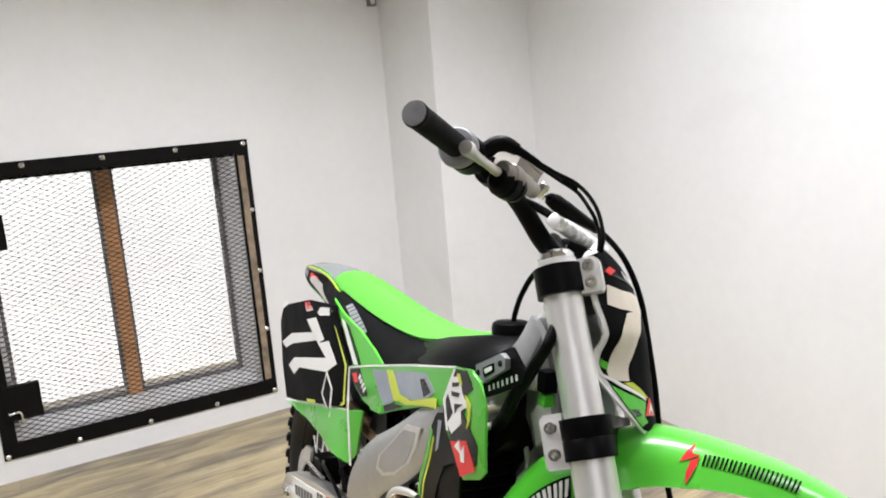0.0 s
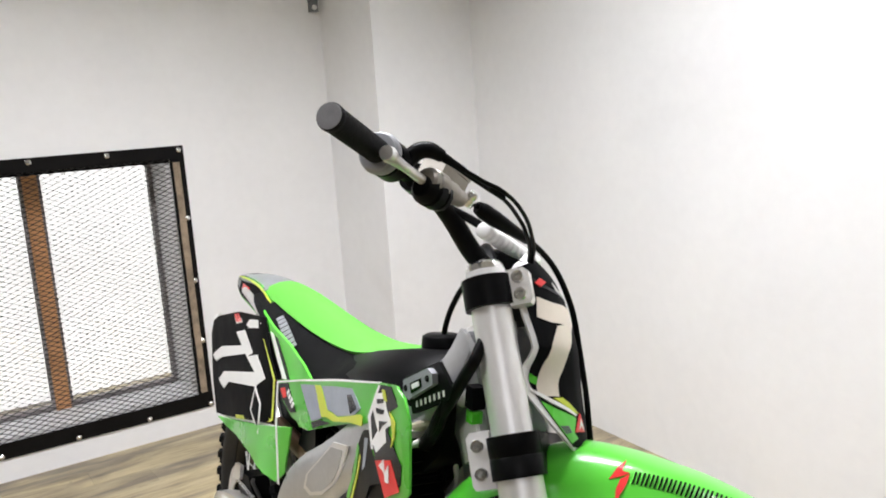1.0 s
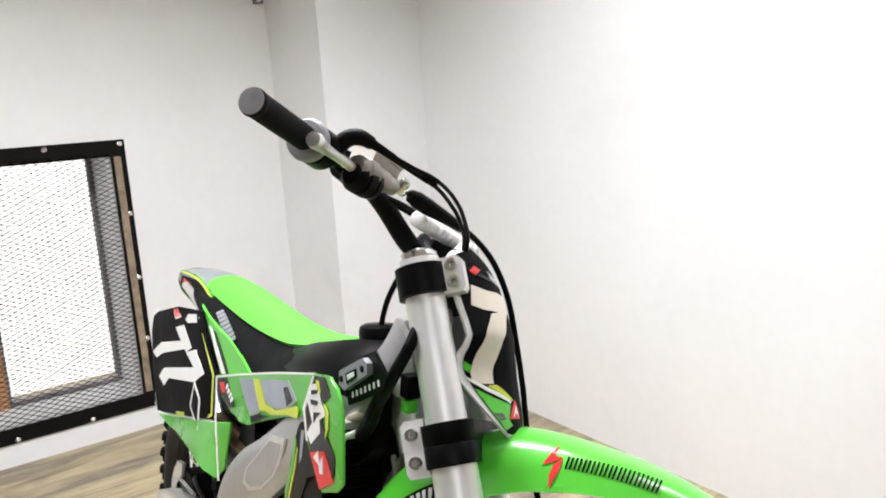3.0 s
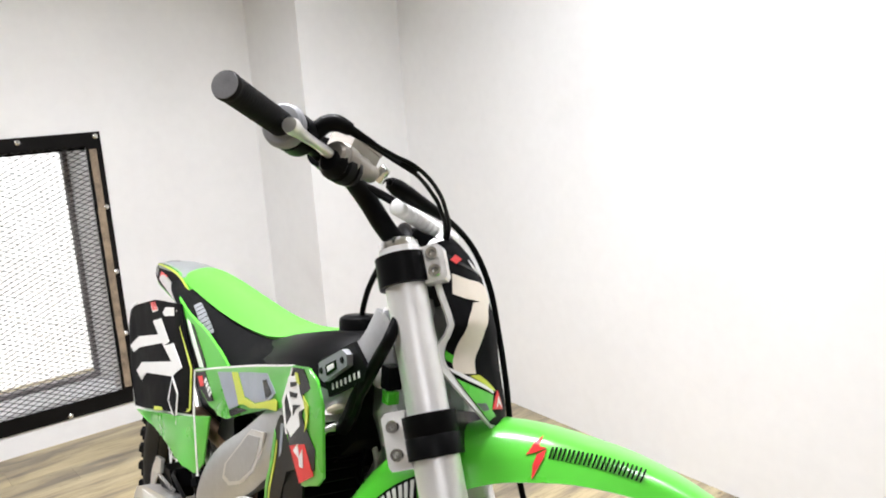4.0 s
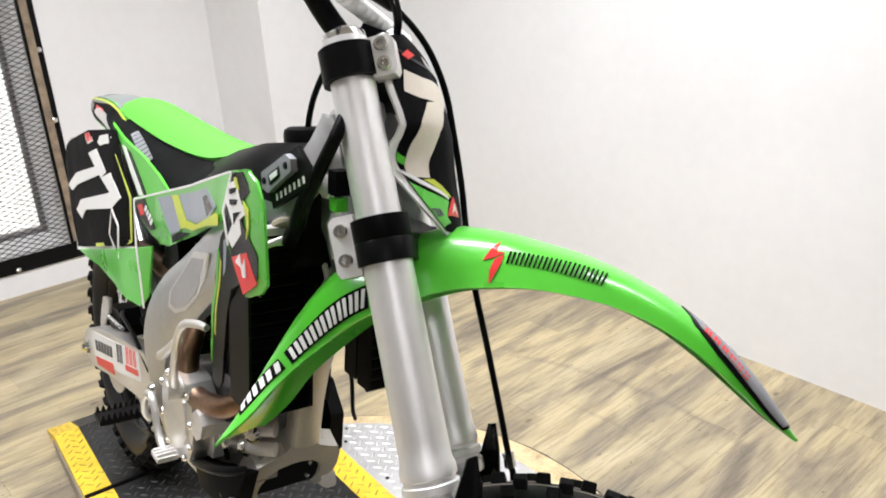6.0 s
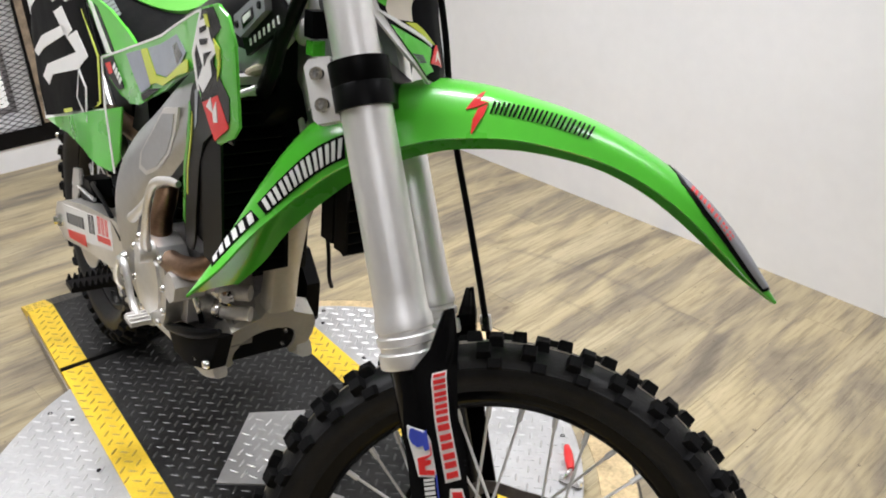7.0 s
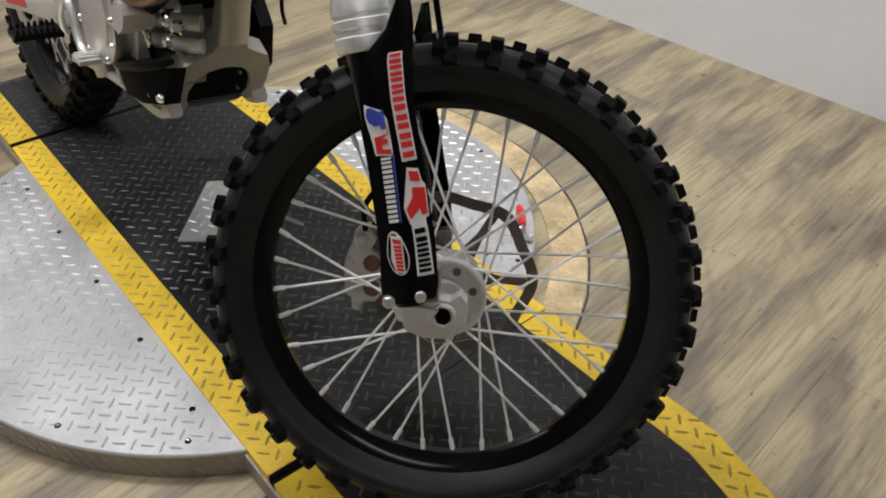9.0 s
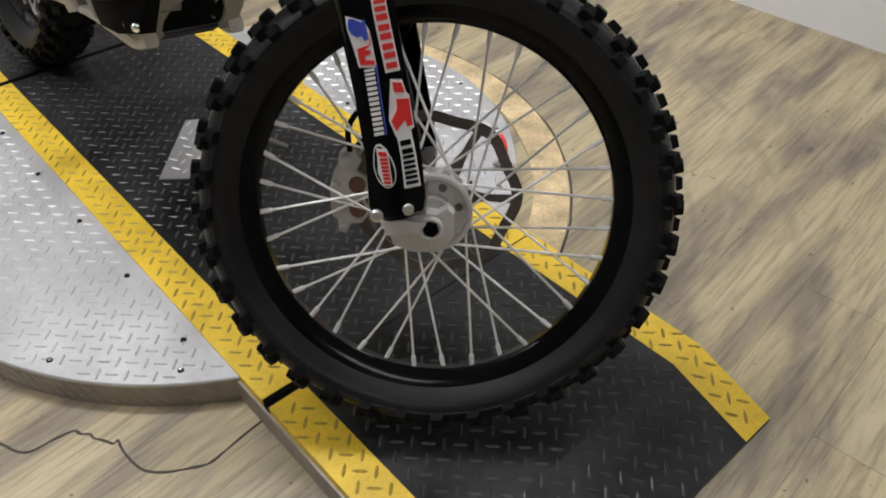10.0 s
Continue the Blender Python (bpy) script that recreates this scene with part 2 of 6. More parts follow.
def part(name, bm, mat, parent=None, label="", at=None, smooth=35):
    ob = new(name, mesh_of(bm, name, mat, smooth))
    ob.parent = parent
    if at is not None:
        ob.matrix_basis = at
    if label:
        tagged(ob, label)
    return ob


def same_mesh(name, data, parent, at):
    ob = new(name, data)
    ob.parent = parent
    ob.matrix_basis = at
    return ob


def thing(name, label, category, at=None, group="", kind=""):
    ob = new(name)
    if at is not None:
        ob.matrix_basis = at
    return tagged(ob, label, category, group, kind)


def rounded(bm, width, segments=2, angle=30):
    es = [e for e in bm.edges if len(e.link_faces) == 2 and e.calc_face_angle(0) > radians(angle)]
    if es:
        bmesh.ops.bevel(bm, geom=es, offset=width, segments=segments, profile=0.6, affect="EDGES", clamp_overlap=True)
    return bm


def box(x0, x1, y0, y1, z0, z1, bevel=0.0, bm=None, m=None):
    own = bm is None
    bm = bm or bmesh.new()
    vs = [bm.verts.new(Vector((x, y, z)) if m is None else m @ Vector((x, y, z))) for x in (x0, x1) for y in (y0, y1) for z in (z0, z1)]
    for f in ((0, 1, 3, 2), (4, 6, 7, 5), (0, 4, 5, 1), (2, 3, 7, 6), (0, 2, 6, 4), (1, 5, 7, 3)):
        bm.faces.new([vs[i] for i in f])
    if own and bevel:
        rounded(bm, bevel)
    return bm


def slab(outline, y0, y1, bevel=0.0, bm=None, m=None):
    """A plate of outline (x, z) from y0 to y1."""
    own = bm is None
    bm = bm or bmesh.new()
    put = (lambda x, y, z: Vector((x, y, z))) if m is None else (lambda x, y, z: m @ Vector((x, y, z)))
    a = [bm.verts.new(put(x, y0, z)) for x, z in outline]
    b = [bm.verts.new(put(x, y1, z)) for x, z in outline]
    bm.faces.new(a), bm.faces.new(b[::-1])
    n = len(a)
    for i in range(n):
        bm.faces.new((a[i], b[i], b[(i + 1) % n], a[(i + 1) % n]))
    if own and bevel:
        rounded(bm, bevel)
    return bm


def smooth_path(points, steps=6):
    """A Catmull-Rom line through the points."""
    p = [Vector(q) for q in points]
    p = [2 * p[0] - p[1]] + p + [2 * p[-1] - p[-2]]
    out = []
    for i in range(1, len(p) - 2):
        for k in range(steps):
            t = k / steps
            a, b, c, d = p[i - 1], p[i], p[i + 1], p[i + 2]
            out.append(0.5 * (2 * b + (c - a) * t + (2 * a - 5 * b + 4 * c - d) * t * t + (3 * b - a - 3 * c + d) * t ** 3))
    return out + [p[-2]]


def tube(points, radius, sides=12, steps=6, bm=None, cap=True):
    """A round bar along a smooth line; radius: one number, or one for each given point."""
    bm = bm or bmesh.new()
    path = smooth_path(points, steps) if steps > 1 else [Vector(q) for q in points]
    radii = [radius] * len(path) if isinstance(radius, (int, float)) else [float(r) for r in np.interp(np.linspace(0, len(radius) - 1, len(path)), range(len(radius)), radius)]
    rings, side = [], None
    for i, q in enumerate(path):
        d = (path[min(i + 1, len(path) - 1)] - path[max(i - 1, 0)]).normalized()
        side = d.orthogonal() if side is None else side - side.dot(d) * d
        side.normalize()
        up = d.cross(side)
        rings.append([bm.verts.new(q + radii[i] * (math.cos(a) * side + math.sin(a) * up)) for a in (2 * math.pi * k / sides for k in range(sides))])
    for a, b in zip(rings, rings[1:]):
        for k in range(sides):
            bm.faces.new((a[k], a[(k + 1) % sides], b[(k + 1) % sides], b[k]))
    if cap:
        bm.faces.new(rings[0][::-1]), bm.faces.new(rings[-1])
    return bm


def lathe(profile, sides=48, m=None, bm=None, closed=False):
    """Turns (radius, height) about local z. A closed profile gives a ring."""
    bm = bm or bmesh.new()
    m = m or Matrix()
    rings = []
    for r, h in profile:
        if r < 1e-6:
            rings.append([bm.verts.new(m @ Vector((0, 0, h)))])
        else:
            rings.append([bm.verts.new(m @ Vector((r * math.cos(a), r * math.sin(a), h))) for a in (2 * math.pi * k / sides for k in range(sides))])
    pairs = list(zip(rings, rings[1:])) + ([(rings[-1], rings[0])] if closed else [])
    for a, b in pairs:
        for k in range(sides):
            l = (k + 1) % sides
            if len(a) == 1 and len(b) > 1:
                bm.faces.new((a[0], b[k], b[l]))
            elif len(b) == 1 and len(a) > 1:
                bm.faces.new((a[k], a[l], b[0]))
            elif len(a) > 1:
                bm.faces.new((a[k], a[l], b[l], b[k]))
    return bm


def loft(sections, bm=None, close=True, ends=True):
    """A skin over sections, each a list of as many points."""
    bm = bm or bmesh.new()
    rings = [[bm.verts.new(Vector(q)) for q in s] for s in sections]
    n = len(rings[0])
    for a, b in zip(rings, rings[1:]):
        for k in range(n if close else n - 1):
            bm.faces.new((a[k], a[(k + 1) % n], b[(k + 1) % n], b[k]))
    if ends and close:
        bm.faces.new(rings[0][::-1]), bm.faces.new(rings[-1])
    return bm


def shell(sections, thick, bm=None):
    """An open skin over sections with a thickness."""
    bm = loft(sections, bm, close=False, ends=False)
    bmesh.ops.recalc_face_normals(bm, faces=bm.faces)
    bmesh.ops.solidify(bm, geom=list(bm.faces), thickness=thick)
    return bm


def frame_to(a, b):
    """The pose whose z runs from a to b, standing at a."""
    d = Vector(b) - Vector(a)
    return Matrix.Translation(a) @ d.to_track_quat("Z", "Y").to_matrix().to_4x4()


# ---- the room ----
LEFT_AT, LEFT_ANGLE = Vector((-1.5, 3.385, 0)), 34.0
RIGHT_AT, RIGHT_ANGLE = Vector((1.25, 2.545, 0)), -59.3
HEIGHT = 2.9
LEFT = Matrix.Translation(LEFT_AT) @ pose(0, 0, 0, 0, 0, LEFT_ANGLE)    # x along the wall, y into it, z up
RIGHT = Matrix.Translation(RIGHT_AT) @ pose(0, 0, 0, 0, 0, RIGHT_ANGLE)


def structure(name, bm, mat, label, category, at=None, smooth=0):
    ob = new(name, mesh_of(bm, name, mat, smooth))
    if at is not None:
        ob.matrix_basis = at
    return tagged(ob, label, category, kind="structure")


bm = box(-9, 9, -9, 9, -0.12, -0.004)
floor = structure("floor", bm, SUBFLOOR, "worn light oak plank floor with round scrape marks", "floor")
structure("ceiling", box(-9, 9, -9, 9, HEIGHT, HEIGHT + 0.1), CEIL, "plain unseen ceiling, greyed to cut bounce light", "ceiling")
# left wall, with the window opening
WX0, WX1, WZ0, WZ1 = -0.525, 0.535, 0.165, 1.262
bm = box(-4.6, WX0, 0, 0.3, 0, HEIGHT)
box(WX1, 1.42, 0, 0.3, 0, HEIGHT, bm=bm)
box(WX0, WX1, 0, 0.3, 0, WZ0, bm=bm)
box(WX0, WX1, 0, 0.3, WZ1, HEIGHT, bm=bm)
structure("wall_left", bm, WALL, "white painted wall with scuffed foot", "wall", LEFT)
structure("wall_right", box(-1.92, 4.5, 0, 0.2, 0, HEIGHT), WALL, "white painted wall with grey scuffs", "wall", RIGHT)
bm = bmesh.new()
foot = [(-0.397, 4.129), (-0.127, 3.799), (0.325, 4.104), (0.35, 4.6), (-0.4, 4.6)]
lo = [bm.verts.new((x, y, 0)) for x, y in foot]
hi = [bm.verts.new((x, y, HEIGHT)) for x, y in foot]
bm.faces.new(lo), bm.faces.new(hi)
for i in range(5):
    bm.faces.new((lo[i], lo[(i + 1) % 5], hi[(i + 1) % 5], hi[i]))
structure("wall_column", bm, WALL, "white boxed corner column", "wall")
structure("wall_back", box(-6, 6, -0.2, 0, 0, HEIGHT), FAR_WALL, "plain unseen wall, greyed to cut bounce light", "wall", pose(0.6, -3.2, 0, 0, 0, 30))
structure("wall_side", box(-6, 6, -0.2, 0, 0, HEIGHT), FAR_WALL, "plain unseen wall, greyed to cut bounce light", "wall", pose(-3.8, 0, 0, 0, 0, -60))

# ---- the barred window ----
REVEAL = 0.27
win = new("window_1")
win.matrix_basis = LEFT
tagged(win, "square window behind black steel frame and expanded metal mesh", "window", kind="structure")
OX0, OX1, OZ0, OZ1 = -0.582, 0.597, 0.099, 1.318
fr = part("window_frame", box(OX0, OX1, -0.007, -0.0005, WZ1 - 0.002, OZ1, 0.0012), STEEL_BLACK, win, "black steel frame bolted to the wall")
part("frame_bar", box(OX0, OX1, -0.007, -0.0005, OZ0, WZ0 + 0.002, 0.0012), STEEL_BLACK, fr)
part("frame_bar", box(OX0, WX0 + 0.002, -0.007, -0.0005, WZ0 + 0.002, WZ1 - 0.002, 0.0012), STEEL_BLACK, fr)
part("frame_bar", box(WX1 - 0.002, OX1, -0.007, -0.0005, WZ0 + 0.002, WZ1 - 0.002, 0.0012), STEEL_BLACK, fr)
bolt_mesh = mesh_of(lathe([(0, 0.006), (0.005, 0.006), (0.0085, 0.003), (0.011, 0.0015), (0.011, 0.0)], 14, pose(0, 0, 0, 90)), "bolt", CHROME)
for x, z in [(x, 1.300) for x in (-0.565, -0.332, -0.027, 0.274, 0.577)] + [(x, 0.112) for x in (-0.567, -0.292, 0.004, 0.303, 0.583)] + [(0.581, z) for z in (0.993, 0.704, 0.42)] + [(-0.565, z) for z in (0.993, 0.704)]:
    same_mesh("bolt", bolt_mesh, fr, Matrix.Translation((x, -0.007, z)))
# wood lining of the reveal, sill and sash
part("reveal_lining", box(WX1 - 0.024, WX1 - 0.001, 0.012, REVEAL, WZ0 + 0.014, WZ1 - 0.018, 0.002), WALL, win, "white painted reveal lining")
part("reveal_lining", box(WX0 + 0.001, WX0 + 0.02, 0.012, REVEAL, WZ0 + 0.014, WZ1 - 0.018, 0.002), WALL, win)
part("window_head", box(WX0 + 0.001, WX1 - 0.001, 0.012, REVEAL, WZ1 - 0.016, WZ1 - 0.001, 0.002), STEEL_BLACK, win)
part("window_sill", box(WX0 + 0.001, WX1 - 0.001, 0.012, REVEAL, WZ0 + 0.001, WZ0 + 0.013, 0.002), WALL, win, "dusty white sill")
part("mullion", box(-0.036, 0.024, REVEAL - 0.04, REVEAL + 0.01, WZ0 + 0.014, WZ1 - 0.017, 0.003), WOOD, win, "orange-brown wooden mullion")
for x0, x1 in ((-0.051, -0.037), (0.025, 0.037), (WX1 - 0.045, WX1 - 0.025), (WX0 + 0.021, WX0 + 0.04)):
    part("sash", box(x0, x1, REVEAL - 0.03, REVEAL + 0.01, WZ0 + 0.014, WZ1 - 0.017, 0.002), SASH, win)
for x0, x1 in ((WX0 + 0.041, -0.052), (0.038, WX1 - 0.046)):
    part("sash", box(x0, x1, REVEAL - 0.03, REVEAL + 0.01, WZ0 + 0.014, WZ0 + 0.034, 0.002), SASH, win)
# worn wooden strip along the frame's inner edge
strip_bm = bmesh.new()
for k in range(8):
    za, zb = WZ0 + 0.01 + k * 0.134, WZ0 + 0.01 + (k + 1) * 0.134 - 0.0006
    cut_ = 0.004 * noise.noise(Vector((k * 1.7, 2, 0)))
    box(0.5445 + cut_, 0.574 + 0.5 * cut_, -0.0105, -0.0072, za, zb, bm=strip_bm)
part("wood_strip", strip_bm, WORN_WOOD, win, "worn bare wooden strip on the frame", smooth=0)
GLASS = material("clear_glass", (1, 1, 1), 0.03, vary=0.0, trans=1.0)
for x0, x1 in ((WX0 + 0.041, -0.052), (0.038, WX1 - 0.046)):
    pane = part("pane", box(x0, x1, REVEAL - 0.004, REVEAL, WZ0 + 0.035, WZ1 - 0.018), GLASS, win)
    pane.visible_shadow = False
# expanded metal: rows of flat zigzag strands that touch at their points
verts, faces = [], []
SW, LW, TH = 0.0215, 0.047, 0.0024
mx0, mx1, mz0, mz1 = WX0 - 0.012, WX1 + 0.012, WZ0 - 0.010, WZ1 + 0.010
for r in range(int((mz1 - mz0) / (SW / 2))):
    zc, k = mz0 + (r + 0.5) * SW / 2, 0
    first = len(verts)
    x = mx0
    while x < mx1:
        z = zc + (SW / 4 - TH * 0.35) * (1 if (k + r) % 2 else -1)
        for dy, dz in ((0.002, -TH / 2), (0.002, TH / 2), (0.0045, TH / 2 + 0.0006), (0.0045, -TH / 2 + 0.0006)):
            verts.append((x, dy, z + dz))
        x += LW / 2
        k += 1
    for i in range(k - 1):
        a, b = first + 4 * i, first + 4 * (i + 1)
        for e in range(4):
            faces.append((a + e, a + (e + 1) % 4, b + (e + 1) % 4, b + e))
me = bpy.data.meshes.new("mesh_grille")
me.from_pydata(verts, [], faces)
me.materials.append(MESH)
grille = new("mesh_grille", me)
grille.parent = win
tagged(grille, "dark expanded metal mesh", kind="stuff")
# latch boxes on the mesh
for x0, x1, z0, z1 in ((-0.545, -0.408, 0.268, 0.412), (-0.545, -0.432, 0.972, 1.112)):
    lb = part("latch_box", rounded(box(x0, x1, -0.030, -0.001, z0, z1), 0.003), STEEL_BLACK, win, "dark steel latch box")
    part("hasp", tube([(x0 + 0.01, -0.033, z0 + 0.03), (x0 + 0.05, -0.036, z0 + 0.032), (x0 + 0.055, -0.036, z0 - 0.01), (x0 + 0.057, -0.036, z0 - 0.02)], 0.005, 8, 3), CHROME, lb)
outside = structure("backdrop", box(-3, 3, 1.0, 1.02, -1.5, 3.5), SKYGLOW, "bright overcast daylight outside", "daylight", LEFT)
# small sensor high on the wall
sens = thing("wall_sensor", "small grey plastic sensor box on the wall", "sensor", LEFT)
part("sensor_body", rounded(box(1.272, 1.312, -0.028, 0, 1.895, 1.965), 0.006), GREY, sens)
part("sensor_lens", lathe([(0, 0.006), (0.010, 0.005), (0.013, 0)], 16, Matrix.Translation((1.292, -0.028, 1.915)) @ pose(0, 0, 0, 90)), WHITE, sens)

# ---- motorcycle frame of reference: x forward, y to its left, z up from the plate it stands on ----
PLAT = 0.058
BIKE = Matrix.Translation((-0.4269, 2.1029, PLAT)) @ pose(0, 0, 0, 0, 0, -61.98) @ pose(0, 0, 0, -8.17, 0, 0)
RAKE = radians(25.216)
UP = Vector((-math.sin(RAKE), 0, math.cos(RAKE)))       # along the steering axis
FWD = Vector((math.cos(RAKE), 0, math.sin(RAKE)))
HUB = Vector((1.48, 0, 0.3357))
PIVOT = HUB - 0.0566 * FWD
STEER = Matrix.Translation(PIVOT) @ Matrix.Rotation(radians(47.09), 4, UP) @ Matrix.Translation(-PIVOT)
LEG = HUB - 0.033 * FWD
HALF = 0.1046


def fork(k, y, d):
    """A point of the front end: k up along the forks, y to the left, d ahead of the fork legs."""
    return LEG + k * UP + d * FWD + Vector((0, y, 0))


class Surf:
    """A surface through rows of points; at(u, v, lift) with u and v from 0 to 1."""

    def __init__(self, rows, fine=1):
        if fine > 1:
            cols = [smooth_path(c, fine) for c in zip(*rows)]
            rows = list(zip(*cols))
        self.rows = [[Vector(p) for p in r] for r in rows]

    def flat(self, u, v):
        r = self.rows
        a, b = min(max(u, 0), 1) * (len(r) - 1), min(max(v, 0), 1) * (len(r[0]) - 1)
        i, j = min(int(a), len(r) - 2), min(int(b), len(r[0]) - 2)
        a, b = a - i, b - j
        return (r[i][j] * (1 - a) + r[i + 1][j] * a) * (1 - b) + (r[i][j + 1] * (1 - a) + r[i + 1][j + 1] * a) * b

    def at(self, u, v, lift=0.0):
        e = 0.01
        n = (self.flat(u + e, v) - self.flat(u - e, v)).cross(self.flat(u, v + e) - self.flat(u, v - e)).normalized()
        return self.flat(u, v) + n * lift

    def sheet(self, thick):
        return shell(self.rows, thick)


def decal(name, polys, place, lift, mat, parent, label="", at=None, cut=0.0):
    """Thin stickers: each polygon of (u, v) laid on the surface that place(u, v, lift) gives."""
    if 1 < len(polys) < 4:
        for poly in polys:
            ob = decal(name, [poly], place, lift, mat, parent, label, at, cut)
        return ob
    bm = bmesh.new()
    for poly in polys:
        f = bm.faces.new([bm.verts.new((u, v, 0)) for u, v in poly])
        if cut:
            bmesh.ops.triangulate(bm, faces=[f])
    if cut:
        for axis in (0, 1):
            lo, hi = min(v.co[axis] for v in bm.verts), max(v.co[axis] for v in bm.verts)
            c = lo + cut
            while c < hi:
                n = Vector((0, 0, 0))
                n[axis] = 1
                bmesh.ops.bisect_plane(bm, geom=bm.verts[:] + bm.edges[:] + bm.faces[:], plane_co=n * c, plane_no=n, dist=1e-6)
                c += cut
    top = bmesh.ops.extrude_face_region(bm, geom=bm.faces[:])
    raised = {v for v in top["geom"] if isinstance(v, bmesh.types.BMVert)}
    for v in bm.verts:
        v.co = place(v.co.x, v.co.y, lift if v in raised else lift - 0.0012)
    ob = part(name, bm, mat, parent, label, at)
    return tagged(ob, label, kind="stuff") if len(polys) > 3 else ob


def letters(u0, v0, u1, v1, n, height, slant=0.25, gap=0.28):
    """A row of n plain slanted bars for a word that is not spelt out, from (u0, v0) to (u1, v1)."""
    du, dv = (u1 - u0) / n, (v1 - v0) / n
    l = math.hypot(du, dv) or 1
    pu, pv = -dv / l * height, du / l * height

    def q(f, h):
        return (u0 + du * (f + slant * h) + pu * h, v0 + dv * (f + slant * h) + pv * h)
    return [[q(i + 0.5 * gap, 0), q(i + 1 - 0.5 * gap, 0), q(i + 1 - 0.5 * gap, 1), q(i + 0.5 * gap, 1)] for i in range(n)]



def word_bars(low0, high0, high1, low1, n, gap=0.2, slot=0.16, lean=0.0):
    """A word that is not spelt out: n pairs of plain bars in the quad low0, high0, high1, low1, whose lower edge runs from low0 to low1."""
    def q(f, h):
        f += lean * h / n
        return tuple((a * (1 - f) + d * f) * (1 - h) + (b * (1 - f) + c * f) * h for a, b, c, d in zip(low0, high0, high1, low1))
    out = []
    for i in range(n):
        f0, f1 = (i + 0.5 * gap) / n, (i + 1 - 0.5 * gap) / n
        m0, m1 = (f0 + f1) / 2 - slot / n / 2, (f0 + f1) / 2 + slot / n / 2
        out.append([q(f0, 0), q(m0, 0), q(m0, 1), q(f0, 1)])
        if slot:
            out.append([q(m1, 0), q(f1, 0), q(f1, 1), q(m1, 1)])
    return out


# ---- the motorcycle ----
bike = thing("motorcycle", "lime green and black motocross motorcycle leaning with turned front wheel", "motorcycle", BIKE)


def knob_at(rim_r, crown, half, across, turn):
    """The pose of one tyre block on the round section, and on the circle."""
    mid = rim_r + (crown - rim_r) * 0.42
    s, c = math.sin(across), math.cos(across)
    return Matrix.Rotation(turn, 4, "Z") @ Matrix.Translation((mid + (crown - mid) * c, 0, half * s)) @ Matrix.Rotation(math.pi / 2 - across, 4, "Y")


def knob_block(bm, m, lx, ly, h):
    low = [bm.verts.new(m @ Vector((x * lx * 0.58, y * ly * 0.58, -0.004))) for x, y in ((-1, -1), (1, -1), (1, 1), (-1, 1))]
    rim_ = [bm.verts.new(m @ Vector((x * lx * 0.49, y * ly * 0.49, h - 0.0012))) for x, y in ((-1, -1), (1, -1), (1, 1), (-1, 1))]
    top = [bm.verts.new(m @ Vector((x * lx * 0.43, y * ly * 0.43, h))) for x, y in ((-1, -1), (1, -1), (1, 1), (-1, 1))]
    bm.faces.new(top)
    for k in range(4):
        l = (k + 1) % 4
        bm.faces.new((low[k], low[l], rim_[l], rim_[k]))
        bm.faces.new((rim_[k], rim_[l], top[l], top[k]))
    return bm


def tyre_mesh(rim_r, crown, half):
    mid = rim_r + (crown - rim_r) * 0.42
    prof = [(rim_r - 0.004, -half * 0.5), (rim_r, -half * 0.62)]
    for k in range(21):
        a = math.radians(-118 + 236 * k / 20)
        prof.append((mid + (crown - mid) * math.cos(a) if math.cos(a) > 0 else mid + (mid - rim_r) * math.cos(a) * 1.1, half * math.sin(a)))
        if k in (2, 17):
            r, w = prof[-1]
            prof += [(r + 0.0008, w * 1.02), (r + 0.0026, w * 1.02), (r + 0.0034, w)]
    prof += [(rim_r, half * 0.62), (rim_r - 0.004, half * 0.5)]
    return lathe(prof, 96)


def spoke_mesh(r_hub, y_hub, r_rim, y_rim, swing):
    """One spoke with its nipple; the rim end lies on local x."""
    a = Vector((r_hub * math.cos(swing), r_hub * math.sin(swing), y_hub))
    b = Vector((r_rim, 0, y_rim))
    d = (b - a).normalized()
    bm = tube([a, b], 0.00185, 7, 1)
    tube([b - d * 0.017, b + d * 0.003], 0.0035, 7, 1, bm)
    return bm


